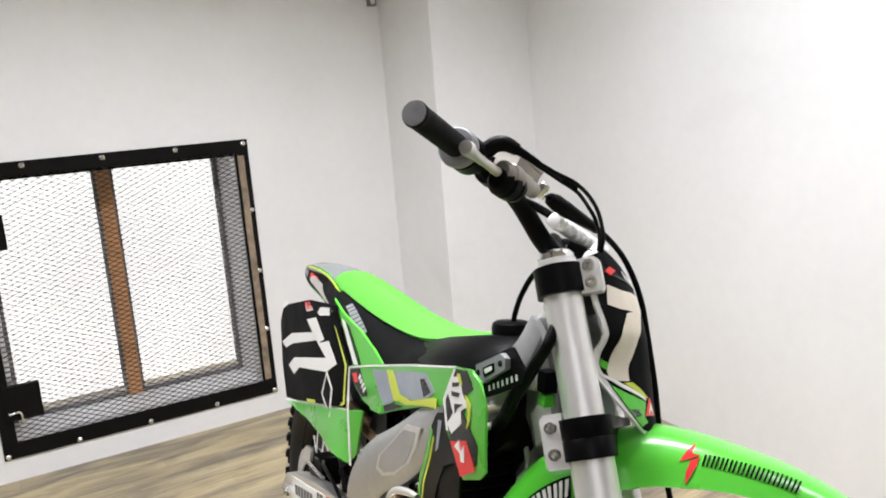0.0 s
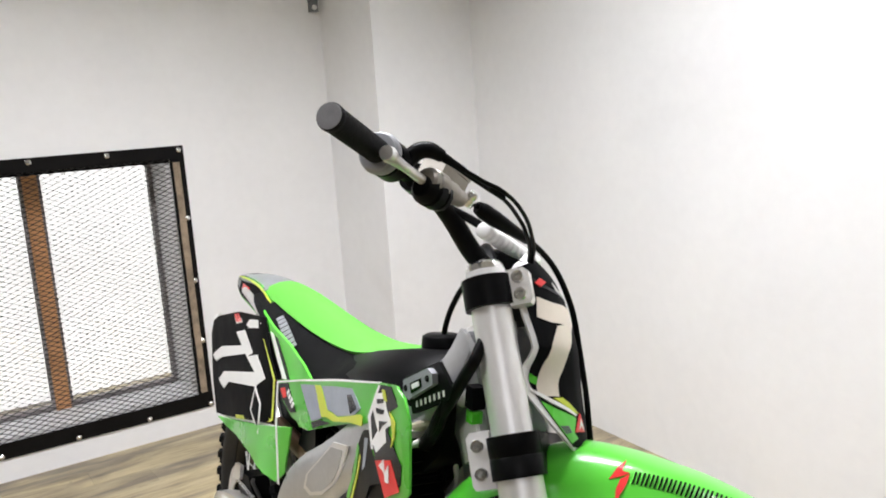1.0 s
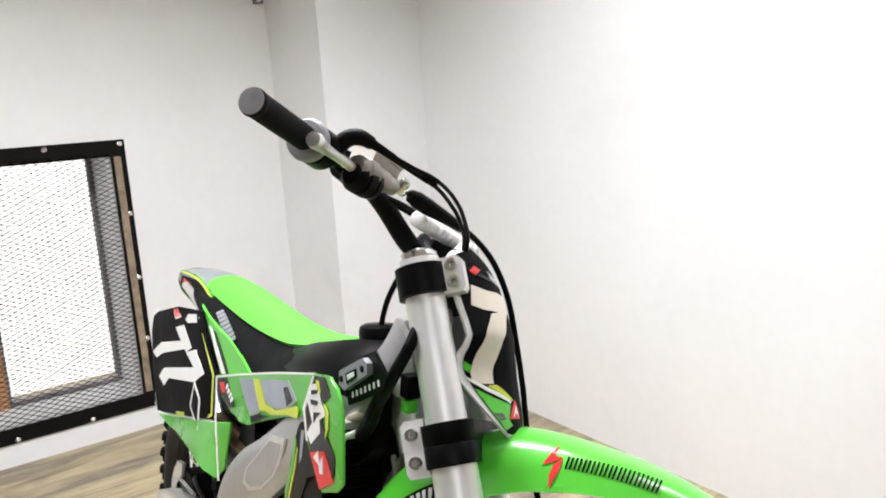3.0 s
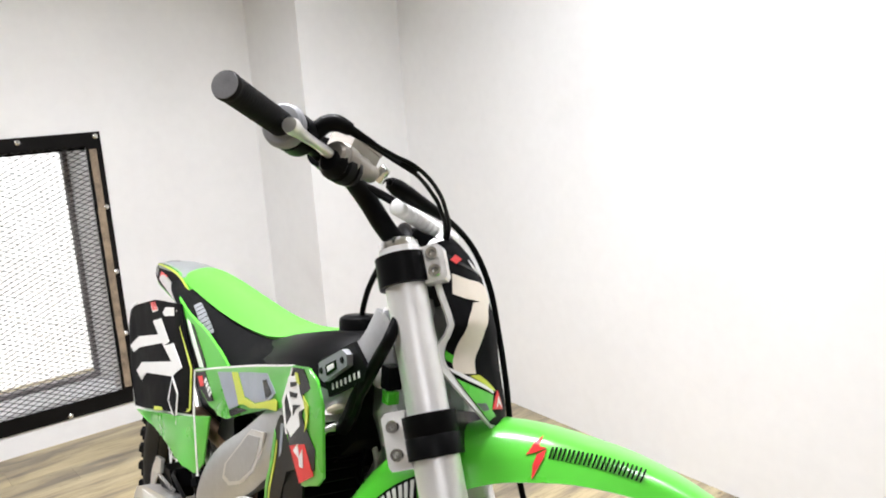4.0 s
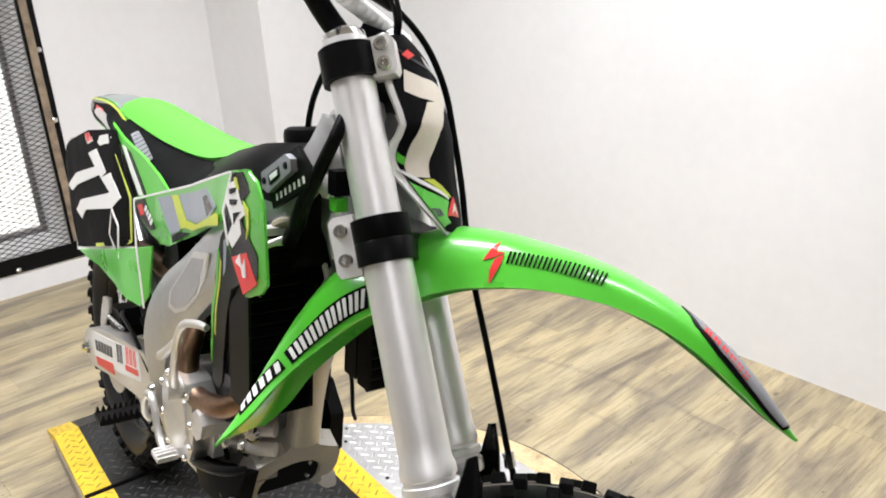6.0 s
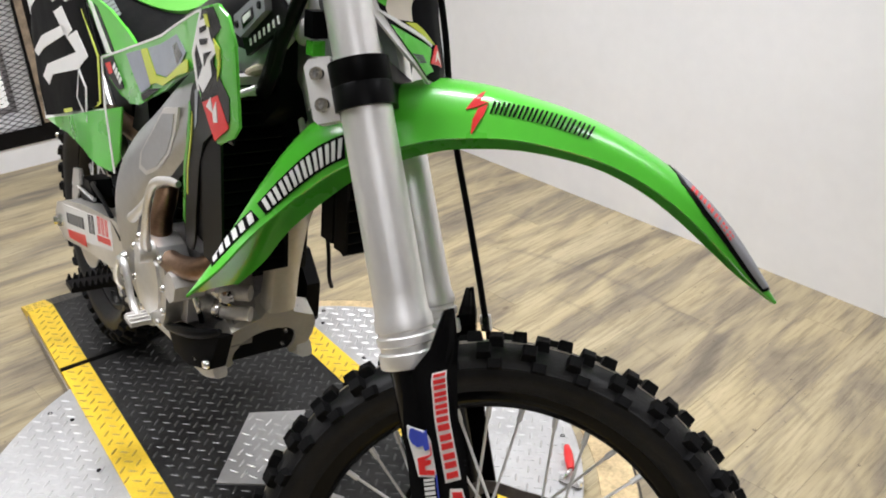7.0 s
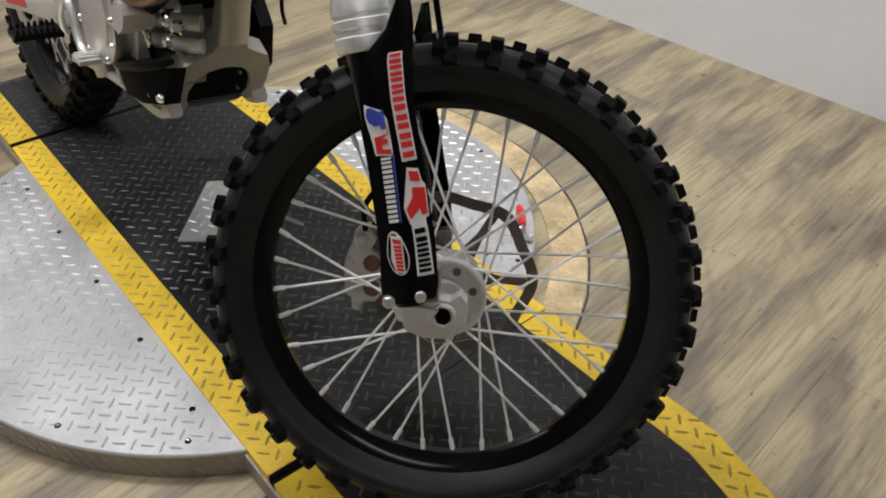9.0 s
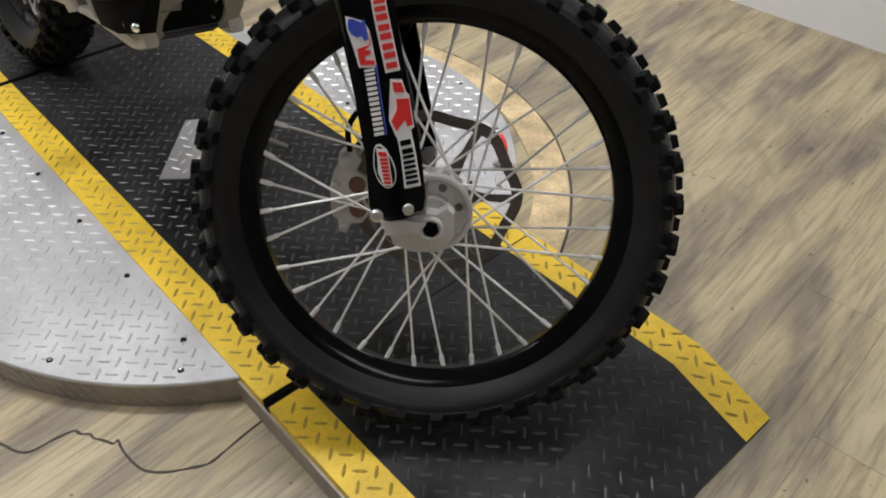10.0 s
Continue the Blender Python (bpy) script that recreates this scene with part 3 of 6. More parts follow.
def wheel(name, at, r_nip, rim_w, crown, half, count, rows, size, hub_half, mat_rim, label):
    rim = part(name, lathe([(r_nip, -0.007), (r_nip, 0.007), (r_nip + 0.006, rim_w * 0.62), (r_nip + 0.018, rim_w * 0.86), (r_nip + 0.027, rim_w), (r_nip + 0.030, rim_w * 0.93),
                            (r_nip + 0.012, rim_w * 0.5), (r_nip + 0.010, -rim_w * 0.5), (r_nip + 0.030, -rim_w * 0.93), (r_nip + 0.027, -rim_w), (r_nip + 0.018, -rim_w * 0.86),
                            (r_nip + 0.006, -rim_w * 0.62)], 96, closed=True), mat_rim, bike, label, at)
    part("tyre", tyre_mesh(r_nip + 0.026, crown, half), RUBBER, rim, "black knobbly motocross tyre")
    joined = bmesh.new()
    for across, shift, width in rows:
        block = mesh_of(knob_block(bmesh.new(), Matrix(), width, *size), "knob", KNOB)
        for i in range(count):
            m = knob_at(r_nip + 0.026, crown, half, across, 2 * math.pi * (i + shift) / count)
            if name == "front_wheel":
                same_mesh("knob", block, rim, m)
            else:
                knob_block(joined, m, width, *size)
    if name == "front_wheel":
        joined.free()
    else:
        tagged(part("tread_block", joined, KNOB, rim), kind="stuff")
    hb = part("hub", lathe([(0, -hub_half), (0.018, -hub_half), (0.020, -hub_half + 0.008), (0.042, -hub_half + 0.012), (0.045, -hub_half + 0.018), (0.028, -hub_half + 0.026), (0.024, 0),
                            (0.028, hub_half - 0.034), (0.047, hub_half - 0.026), (0.051, hub_half - 0.022), (0.051, hub_half - 0.009), (0.0495, hub_half - 0.006), (0.0455, hub_half - 0.006), (0.0440, hub_half - 0.009), (0.0430, hub_half - 0.020), (0.024, hub_half - 0.022), (0.022, hub_half), (0, hub_half)], 48), CAST, rim, "pale cast hub with a raised flange")
    for k in range(6):
        a = 2 * math.pi * (k + 0.4) / 6
        part("hub_pocket", lathe([(0, 0.0008), (0.0052, 0.0006), (0.0062, -0.001)], 14, Matrix.Translation((0.0335 * math.cos(a), 0.0335 * math.sin(a), hub_half - 0.0208))), DISC_BROWN, hb)
    meshes = []
    for side in (-1, 1):
        for way in (-1, 1):
            meshes.append(mesh_of(spoke_mesh(0.042, side * (hub_half - 0.017), r_nip + 0.001, side * 0.003, way * radians(64)), "spoke", SPOKE))
    for i in range(36):
        same_mesh("spoke", meshes[(i % 2) * 2 + ((i + 1) // 2) % 2], rim, Matrix.Rotation(radians(i * 10 + 7), 4, "Z"))
    return rim


FW = STEER @ Matrix.Translation(HUB) @ pose(0, 0, 0, 90, 0, 0)   # local z is the wheel's right-hand side
front_rows = ((-0.25, 0.0, 0.0175), (0.25, 0.5, 0.0175), (-0.78, 0.25, 0.0165), (0.78, 0.75, 0.0165), (-1.24, 0.0, 0.012), (1.24, 0.5, 0.012))
front = wheel("front_wheel", FW, 0.2365, 0.0235, 0.3165, 0.042, 36, front_rows, (0.0165, 0.0118), 0.052, GLOSS, "black-rimmed spoked front wheel turned aside")
rear_rows = ((-0.3, 0.0, 0.024), (0.3, 0.0, 0.024), (-0.75, 0.5, 0.022), (0.75, 0.5, 0.022), (-1.1, 0.0, 0.02), (1.1, 0.0, 0.02))
wheel("rear_wheel", Matrix.Translation((0, 0, 0.325)) @ pose(0, 0, 0, 90, 0, 0), 0.212, 0.028, 0.314, 0.055, 34, rear_rows, (0.02, 0.014), 0.06, GLOSS, "black-rimmed spoked rear wheel")
for yy in (-0.0065, 0.0065):
    part("tread_line", lathe([(0.3160, yy - 0.0009), (0.3168, yy - 0.0009), (0.3168, yy + 0.0009), (0.3160, yy + 0.0009)], 96, closed=True), CREAM, front, "thin yellowish moulding line")
# valve and rim lock
part("valve_stem", tube([(-0.233, 0.03, 0.0), (-0.208, 0.028, 0.0)], [0.0035, 0.0025], 8, 1), CAST_DARK, front)
# wavy front brake disc and its carrier, on the far side
bm = bmesh.new()
outer, inner, n = [], [], 96
for k in range(n):
    a = 2 * math.pi * k / n
    outer.append((0.117 + 0.0038 * math.sin(7 * a), a))
    inner.append((0.1015 + 0.0034 * math.sin(7 * a), a))
rings = [[bm.verts.new((r * math.cos(a), r * math.sin(a), z)) for r, a in ring] for ring, z in ((outer, -0.062), (outer, -0.065), (inner, -0.065), (inner, -0.062))]
for a, b in zip(rings, rings[1:] + rings[:1]):
    for k in range(n):
        bm.faces.new((a[k], a[(k + 1) % n], b[(k + 1) % n], b[k]))
part("brake_disc", bm, DISC_BROWN, front, "dull grey-brown wavy brake disc")
arm_mesh = mesh_of(rounded(slab([(0.040, -0.011), (0.07, -0.005), (0.104, -0.006), (0.104, 0.006), (0.07, 0.005), (0.040, 0.011)], -0.0645, -0.0605, m=Matrix(((1, 0, 0, 0), (0, 0, 1, 0), (0, 1, 0, 0), (0, 0, 0, 1)))), 0.0012, 1), "disc_arm", DISC_BROWN)
for k in range(6):
    same_mesh("disc_arm", arm_mesh, front, Matrix.Rotation(2 * math.pi * k / 6 + 0.2, 4, "Z"))

# fork legs
for side, word in ((-1, "right"), (1, "left")):
    q = fork(0, side * HALF, 0)
    axis = frame_to(q, q + UP)
    leg = part("fork_tube", lathe([(0.024, 0.316), (0.0330, 0.316), (0.0340, 0.319), (0.0340, 0.332), (0.0305, 0.334), (0.0305, 0.340), (0.0335, 0.342), (0.0335, 0.350), (0.0305, 0.352), (0.0305, 0.356), (0.0328, 0.358), (0.0328, 0.368), (0.0302, 0.376),
                                   (0.0296, 0.40), (0.0292, 0.60), (0.0275, 0.625), (0.0268, 0.66), (0.0268, 0.868), (0.0, 0.868)], 40, axis), FORK_ALU, bike, "silver anodised upper fork tube", STEER)
    part("fork_cap", lathe([(0, 0.884), (0.008, 0.884), (0.010, 0.88), (0.021, 0.88), (0.0255, 0.876), (0.0265, 0.868), (0.026, 0.86)], 32, axis), CHROME, leg)
    part("stanchion", lathe([(0.022, 0.02), (0.0235, 0.03), (0.0235, 0.33)], 32, axis), GLOSS, leg, "dark coated lower fork tube")
    # axle lug: a cast block with a hexagonal axle bore and pinch bolts
    bm = slab([(1.424, 0.326), (1.434, 0.314), (1.443, 0.303), (1.465, 0.300), (1.497, 0.308), (1.511, 0.330), (1.504, 0.358), (1.494, 0.364), (1.484, 0.353), (1.472, 0.352), (1.464, 0.366), (1.452, 0.362), (1.437, 0.340)], side * 0.080, side * 0.110)
    rounded(bm, 0.005, 3)
    lug = part("axle_lug", bm, CAST, leg, "pale cast axle clamp")
    turn = pose(0, 0, 0, 90 if side < 0 else -90, 0, 0)
    part("axle_end", lathe([(0.0098, 0.104), (0.0102, 0.1135), (0.0125, 0.1150), (0.0150, 0.1135), (0.0162, 0.106)], 28, Matrix.Translation((1.481, 0, 0.3344)) @ turn), CAST, lug)
    part("axle_bore", lathe([(0, 0.1100), (0.0098, 0.1102), (0.0106, 0.1142)], 6, Matrix.Translation((1.481, 0, 0.3344)) @ turn), BLACK, lug)
    part("lug_ledge", rounded(slab([(1.420, 0.330), (1.432, 0.316), (1.468, 0.326), (1.474, 0.342), (1.450, 0.340)], side * 0.100, side * 0.122), 0.004, 2), CAST, lug)
    part("lug_neck", rounded(slab([(1.430, 0.338), (1.470, 0.354), (1.462, 0.392), (1.420, 0.374)], side * 0.084, side * 0.124), 0.006, 2), CAST_DARK, lug)
    for bx, bz in ((1.4158, 0.3423), (1.4487, 0.3596)):
        part("pinch_bolt", lathe([(0, 0.009), (0.0050, 0.009), (0.0075, 0.007), (0.0084, 0.0)], 14, Matrix.Translation((bx, side * 0.136, bz)) @ turn), ALU, lug)
    # guard: a bent black sheet with a spike on top
    cols = []
    for k, d0, d1 in ((0.030, -0.026, 0.032), (0.045, -0.030, 0.038), (0.10, -0.021, 0.043), (0.19, -0.017, 0.044), (0.26, -0.012, 0.046), (0.305, -0.004, 0.052), (0.335, 0.030, 0.058), (0.372, 0.050, 0.060)):
        row = []
        for i in range(9):
            d = d0 + (d1 - d0) * i / 8
            w = (d - 0.005) / 0.052
            row.append(fork(k, side * (HALF + 0.040 * math.sqrt(max(0.08, 1 - w * w))), d))
        cols.append(row)
    guard = Surf(cols)
    gd = part("fork_guard", guard.sheet(0.003), GLOSS, leg, "black plastic fork guard with race stickers")
    if side < 0:
        lift = -0.0012

        def put(u, v, l, guard=guard):
            return guard.at(u, v, -l - 0.0008)
        # tall word in red on white, blue and red initials, small white word with a blue rule, a pictogram, an oval
        strip_ = ((0.735, 0.52), (0.735, 0.79), (0.432, 0.895), (0.432, 0.64))
        decal("white_sticker", [list(strip_)], put, 0.001, WHITE, gd, cut=0.03)
        decal("red_marking", word_bars((0.730, 0.555), (0.730, 0.760), (0.437, 0.862), (0.437, 0.672), 7, 0.14, 0.22), put, 0.0022, RED, gd, cut=0.03)
        decal("white_outline", [[(0.570, 0.08), (0.552, 0.40), (0.530, 0.48), (0.448, 0.51), (0.455, 0.19), (0.505, 0.13), (0.545, 0.07)]], put, 0.001, WHITE, gd, cut=0.03)
        decal("blue_marking", [[(0.562, 0.13), (0.562, 0.20), (0.550, 0.21), (0.550, 0.36), (0.556, 0.42), (0.512, 0.44), (0.510, 0.36), (0.522, 0.33), (0.520, 0.24), (0.530, 0.14), (0.545, 0.10)]], put, 0.0022, BLUE, gd, cut=0.03)
        decal("red_marking", [[(0.526, 0.46), (0.500, 0.445), (0.496, 0.21), (0.460, 0.22), (0.455, 0.48), (0.465, 0.48), (0.468, 0.33), (0.477, 0.33), (0.480, 0.44), (0.488, 0.44), (0.490, 0.34), (0.500, 0.47)]], put, 0.0022, RED, gd, cut=0.03)
        decal("white_marking", word_bars((0.450, 0.275), (0.450, 0.460), (0.325, 0.430), (0.325, 0.255), 7, 0.2, 0.16), put, 0.0015, WHITE, gd, cut=0.03)
        decal("blue_rule", [[(0.455, 0.488), (0.455, 0.515), (0.325, 0.478), (0.325, 0.455)]], put, 0.0015, BLUE, gd, cut=0.03)
        decal("white_sticker", [[(0.420, 0.70), (0.415, 0.89), (0.392, 0.92), (0.386, 0.965), (0.328, 0.95), (0.322, 0.82), (0.318, 0.62), (0.350, 0.55), (0.372, 0.68), (0.392, 0.70)]], put, 0.001, WHITE, gd, cut=0.03)
        decal("red_marking", [[(0.414, 0.72), (0.410, 0.87), (0.392, 0.885), (0.396, 0.725)], [(0.384, 0.74), (0.380, 0.94), (0.333, 0.925), (0.332, 0.84), (0.345, 0.82), (0.328, 0.645), (0.347, 0.585), (0.366, 0.72)]], put, 0.0022, RED, gd, cut=0.03)
        decal("white_sticker", [[(0.338, 0.63), (0.335, 0.88), (0.180, 0.93), (0.183, 0.66)]], put, 0.0013, WHITE, gd, cut=0.03)
        decal("black_marking", word_bars((0.312, 0.665), (0.312, 0.845), (0.188, 0.895), (0.190, 0.695), 4, 0.16, 0.2), put, 0.0022, BLACK, gd, cut=0.03)

        def oval(a, b):
            return [(0.252 + a * math.cos(q), 0.345 + b * math.sin(q) - 0.06 * math.cos(q)) for q in (2 * math.pi * k / 24 for k in range(24))]
        decal("white_sticker", [oval(0.060, 0.185)], put, 0.001, WHITE, gd, cut=0.03)
        decal("black_sticker", [oval(0.056, 0.165)], put, 0.0016, BLACK, gd, cut=0.03)
        decal("white_outline", [[(0.305, 0.245), (0.300, 0.43), (0.198, 0.47), (0.203, 0.315), (0.245, 0.23)]], put, 0.0021, WHITE, gd, cut=0.03)
        decal("red_marking", word_bars((0.300, 0.265), (0.296, 0.405), (0.203, 0.445), (0.207, 0.33), 4, 0.12, 0.16), put, 0.0028, RED, gd, cut=0.03)

# caliper, on the left leg's rear
bm = slab([(1.334, 0.362), (1.351, 0.373), (1.366, 0.358), (1.362, 0.342), (1.380, 0.335), (1.3895, 0.311), (1.378, 0.306), (1.3945, 0.288), (1.386, 0.271), (1.369, 0.266), (1.3675, 0.251), (1.3575, 0.251), (1.3525, 0.267), (1.342, 0.272), (1.331, 0.312), (1.332, 0.333), (1.335, 0.346)], 0.050, 0.088)
rounded(bm, 0.003, 2)
cal = part("brake_caliper", bm, CAST, bike, "pale cast front brake caliper", STEER)
for x, z in ((1.368, 0.3233), (1.3766, 0.2885)):
    part("piston", lathe([(0, -0.001), (0.010, -0.001), (0.012, 0.001), (0.013, 0.004)], 20, Matrix.Translation((x, 0.0485, z)) @ pose(0, 0, 0, -90, 0, 0)), RUST, cal, "rusty brake pad")
for x, z, r in ((1.346, 0.353, 0.010), (1.3615, 0.2575, 0.0045), (1.339, 0.318, 0.006)):
    part("bolt", lathe([(0, 0.009), (r * 0.6, 0.009), (r * 0.95, 0.006), (r, 0.0)], 14, Matrix.Translation((x, 0.050, z)) @ pose(0, 0, 0, 90, 0, 0)), ALU, cal)
part("caliper_hose", tube([(1.348, 0.046, 0.368), (1.340, 0.040, 0.400), (1.350, 0.046, 0.428), (1.372, 0.06, 0.447), (1.40, 0.085, 0.455)], 0.004, 10), BLACK, cal)
part("caliper_bracket", rounded(slab([(1.350, 0.371), (1.366, 0.356), (1.425, 0.375), (1.440, 0.395), (1.420, 0.402)], 0.086, 0.096), 0.002), CAST, cal)

# triple clamps
for k0, k1, name in ((0.818, 0.858, "upper_clamp"), (0.602, 0.655, "lower_clamp")):
    def profile(k):
        pts = []
        for side in (-1, 1):
            c = side * HALF
            for j in range(15):
                a = math.radians(-120 + 240 * j / 14)
                pts.append((c + side * 0.0345 * math.cos(a), side * 0.0345 * math.sin(a)))
        return [fork(k, y, d) for y, d in pts]
    secs = [profile(k0), profile(k0 + 0.002), profile(k1 - 0.002), profile(k1)]
    if name == "lower_clamp":
        mid = 0.5 * (k0 + k1)
        secs = [profile(k0), profile(mid - 0.002), [p + (p - fork(mid, math.copysign(HALF, p.y), 0)) * -0.03 for p in profile(mid)], profile(mid + 0.002), profile(k1)]
    bm = loft(secs)
    cl = part(name, bm, BLACK, bike, "black machined triple clamp", STEER)
    for side in (-1, 1):
        d0 = 0.032 if name == "upper_clamp" else -0.032
        sgn = 1 if d0 > 0 else -1
        kk0, kk1 = (k0 - 0.004, k1 + 0.004) if name == "upper_clamp" else (k0 - 0.008, k1 + 0.010)
        pts = [(d0 - 0.004 * sgn, kk0), (d0 + 0.022 * sgn, kk0), (d0 + 0.026 * sgn, kk0 + 0.006), (d0 + 0.026 * sgn, kk1 - 0.006), (d0 + 0.02 * sgn, kk1), (d0 - 0.004 * sgn, kk1)]
        bm = bmesh.new()
        fa = [bm.verts.new(fork(k, side * (HALF + 0.012), d)) for d, k in pts]
        fb = [bm.verts.new(fork(k, side * (HALF - 0.012), d)) for d, k in pts]
        bm.faces.new(fa), bm.faces.new(fb[::-1])
        for i in range(6):
            bm.faces.new((fa[i], fb[i], fb[(i + 1) % 6], fa[(i + 1) % 6]))
        rounded(bm, 0.003, 2)
        ear = part("pinch_ear", bm, FORK_ALU, cl, "bare aluminium pinch lug")
        for f in (0.27, 0.75):
            b = fork(kk0 + (kk1 - kk0) * f, side * (HALF + 0.012), d0 + 0.012 * sgn)
            part("bolt", lathe([(0, 0.0), (0.0035, 0.0), (0.0045, 0.007), (0.0075, 0.007), (0.0085, 0.0055), (0.0085, -0.003)], 14, frame_to(b, b + Vector((0, side, 0)))), CHROME, cl)

# front fender
spine = [((1.0290, 0.6033), 0.078, 0.004), ((1.0401, 0.6496), 0.075, 0.024), ((1.0519, 0.7040), 0.066, 0.039), ((1.0724, 0.7706), 0.066, 0.061), ((1.1071, 0.8377), 0.069, 0.076), ((1.1658, 0.8850), 0.071, 0.077), ((1.2321, 0.9270), 0.077, 0.082),
         ((1.2996, 0.9375), 0.083, 0.073), ((1.3601, 0.9362), 0.083, 0.060), ((1.4204, 0.9315), 0.076, 0.052), ((1.4807, 0.9185), 0.066, 0.043), ((1.5411, 0.8965), 0.059, 0.037), ((1.5909, 0.8694), 0.052, 0.033), ((1.6330, 0.8392), 0.041, 0.028), ((1.6676, 0.8075), 0.027, 0.018), ((1.6985, 0.7785), 0.006, 0.004)]
rows = []
for i, ((x, z), hw, drop) in enumerate(spine):
    (xa, za), (xb, zb) = spine[max(i - 1, 0)][0], spine[min(i + 1, len(spine) - 1)][0]
    t = Vector((xb - xa, 0, zb - za)).normalized()
    n = Vector((t.z, 0, -t.x))
    half_section = ((1.02, 1.0), (1.0, 0.93), (0.96, 0.68), (0.86, 0.36), (0.62, 0.16), (0.3, 0.04))
    rows.append([Vector((x, y * hw, z)) + n * (drop * f) for y, f in [(-a, f) for a, f in half_section] + [(0, 0)] + list(half_section[::-1])])
fend = Surf(rows, 3)
fd = part("front_fender", fend.sheet(0.003), GREEN, bike, "glossy lime green front fender", STEER, smooth=50)


def on_fender(u, v, l):
    return fend.at(u, v, l)


decal("red_sticker", [[(0.4775, 0.308), (0.4665, 0.24), (0.459, 0.196), (0.474, 0.213), (0.4865, 0.237), (0.4755, 0.240)], [(0.4865, 0.230), (0.475, 0.204), (0.4715, 0.155), (0.474, 0.067), (0.480, 0.135), (0.4855, 0.190)]], on_fender, 0.0015, RED, fd, cut=0.01)
decal("black_marking", word_bars((0.490, 0.192), (0.490, 0.245), (0.625, 0.283), (0.625, 0.185), 11, 0.3, 0.26, 0.12), on_fender, 0.0015, BLACK, fd, cut=0.02)
for quad, n in ((((0.066, 0.20), (0.066, 0.30), (0.150, 0.213), (0.150, 0.135)), 3), (((0.166, 0.122), (0.166, 0.206), (0.297, 0.190), (0.288, 0.106)), 7)):
    (a0, b0), (a1, b1), (a2, b2), (a3, b3) = quad
    decal("black_outline", [[(a0 - 0.004, b0 - 0.012), (a1, b1 + 0.012), (a2 + 0.006, b2 + 0.012), (a3 + 0.003, b3 - 0.012)]], on_fender, 0.0013, BLACK, fd, cut=0.01)
    decal("white_marking", word_bars(*quad, n, 0.2, 0.24, 0.25), on_fender, 0.0026, WHITE, fd, cut=0.01)
decal("black_sticker", [[(0.725, 0.42), (0.750, 0.26), (0.80, 0.19), (0.88, 0.14), (0.965, 0.08), (0.975, 0.5), (0.965, 0.92), (0.88, 0.86), (0.80, 0.81), (0.750, 0.74)]], on_fender, 0.0012, BLACK, fd, "black and silver sticker on the fender tip", cut=0.03)
decal("grey_sticker", [[(0.732, 0.41), (0.756, 0.295), (0.80, 0.235), (0.88, 0.195), (0.960, 0.16), (0.968, 0.5), (0.955, 0.56), (0.88, 0.40), (0.80, 0.42)]], on_fender, 0.0019, FLANGE, fd, cut=0.03)
decal("red_marking", word_bars((0.762, 0.275), (0.762, 0.34), (0.86, 0.27), (0.86, 0.215), 6, 0.3), on_fender, 0.0026, RED, fd)

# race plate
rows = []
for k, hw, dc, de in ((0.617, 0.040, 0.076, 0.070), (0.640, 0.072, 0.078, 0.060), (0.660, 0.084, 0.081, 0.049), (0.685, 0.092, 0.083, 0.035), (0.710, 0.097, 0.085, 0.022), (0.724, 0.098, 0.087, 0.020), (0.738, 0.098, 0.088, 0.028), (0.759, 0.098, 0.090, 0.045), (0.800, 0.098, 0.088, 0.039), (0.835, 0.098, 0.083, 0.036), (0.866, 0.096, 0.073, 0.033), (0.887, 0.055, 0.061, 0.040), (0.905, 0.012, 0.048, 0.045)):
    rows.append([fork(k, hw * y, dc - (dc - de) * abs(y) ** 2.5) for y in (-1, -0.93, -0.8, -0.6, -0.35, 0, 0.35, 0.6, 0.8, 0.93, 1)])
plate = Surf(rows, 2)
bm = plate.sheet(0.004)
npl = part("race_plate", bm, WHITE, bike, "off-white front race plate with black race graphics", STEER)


def on_plate(u, v, l):
    return plate.at(u, v, -l)


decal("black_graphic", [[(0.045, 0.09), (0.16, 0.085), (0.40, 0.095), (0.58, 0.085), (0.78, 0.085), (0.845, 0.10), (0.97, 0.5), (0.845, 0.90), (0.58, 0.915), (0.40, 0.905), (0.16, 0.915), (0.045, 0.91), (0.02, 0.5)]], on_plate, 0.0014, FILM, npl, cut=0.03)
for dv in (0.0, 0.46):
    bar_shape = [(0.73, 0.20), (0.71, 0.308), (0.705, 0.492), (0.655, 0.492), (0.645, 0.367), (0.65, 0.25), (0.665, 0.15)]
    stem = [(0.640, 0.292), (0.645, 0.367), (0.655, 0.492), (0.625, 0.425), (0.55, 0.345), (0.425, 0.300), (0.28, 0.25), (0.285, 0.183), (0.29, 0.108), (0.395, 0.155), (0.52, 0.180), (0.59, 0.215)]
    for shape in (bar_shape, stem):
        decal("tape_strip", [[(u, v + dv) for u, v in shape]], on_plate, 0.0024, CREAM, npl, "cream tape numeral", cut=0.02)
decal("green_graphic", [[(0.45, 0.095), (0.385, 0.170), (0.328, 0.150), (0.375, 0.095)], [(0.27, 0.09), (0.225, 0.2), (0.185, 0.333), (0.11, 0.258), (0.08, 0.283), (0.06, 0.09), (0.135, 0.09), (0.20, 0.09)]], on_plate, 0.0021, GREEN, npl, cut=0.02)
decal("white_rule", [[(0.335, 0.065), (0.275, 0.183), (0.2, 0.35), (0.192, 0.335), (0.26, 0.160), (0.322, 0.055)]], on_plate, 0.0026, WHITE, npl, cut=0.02)
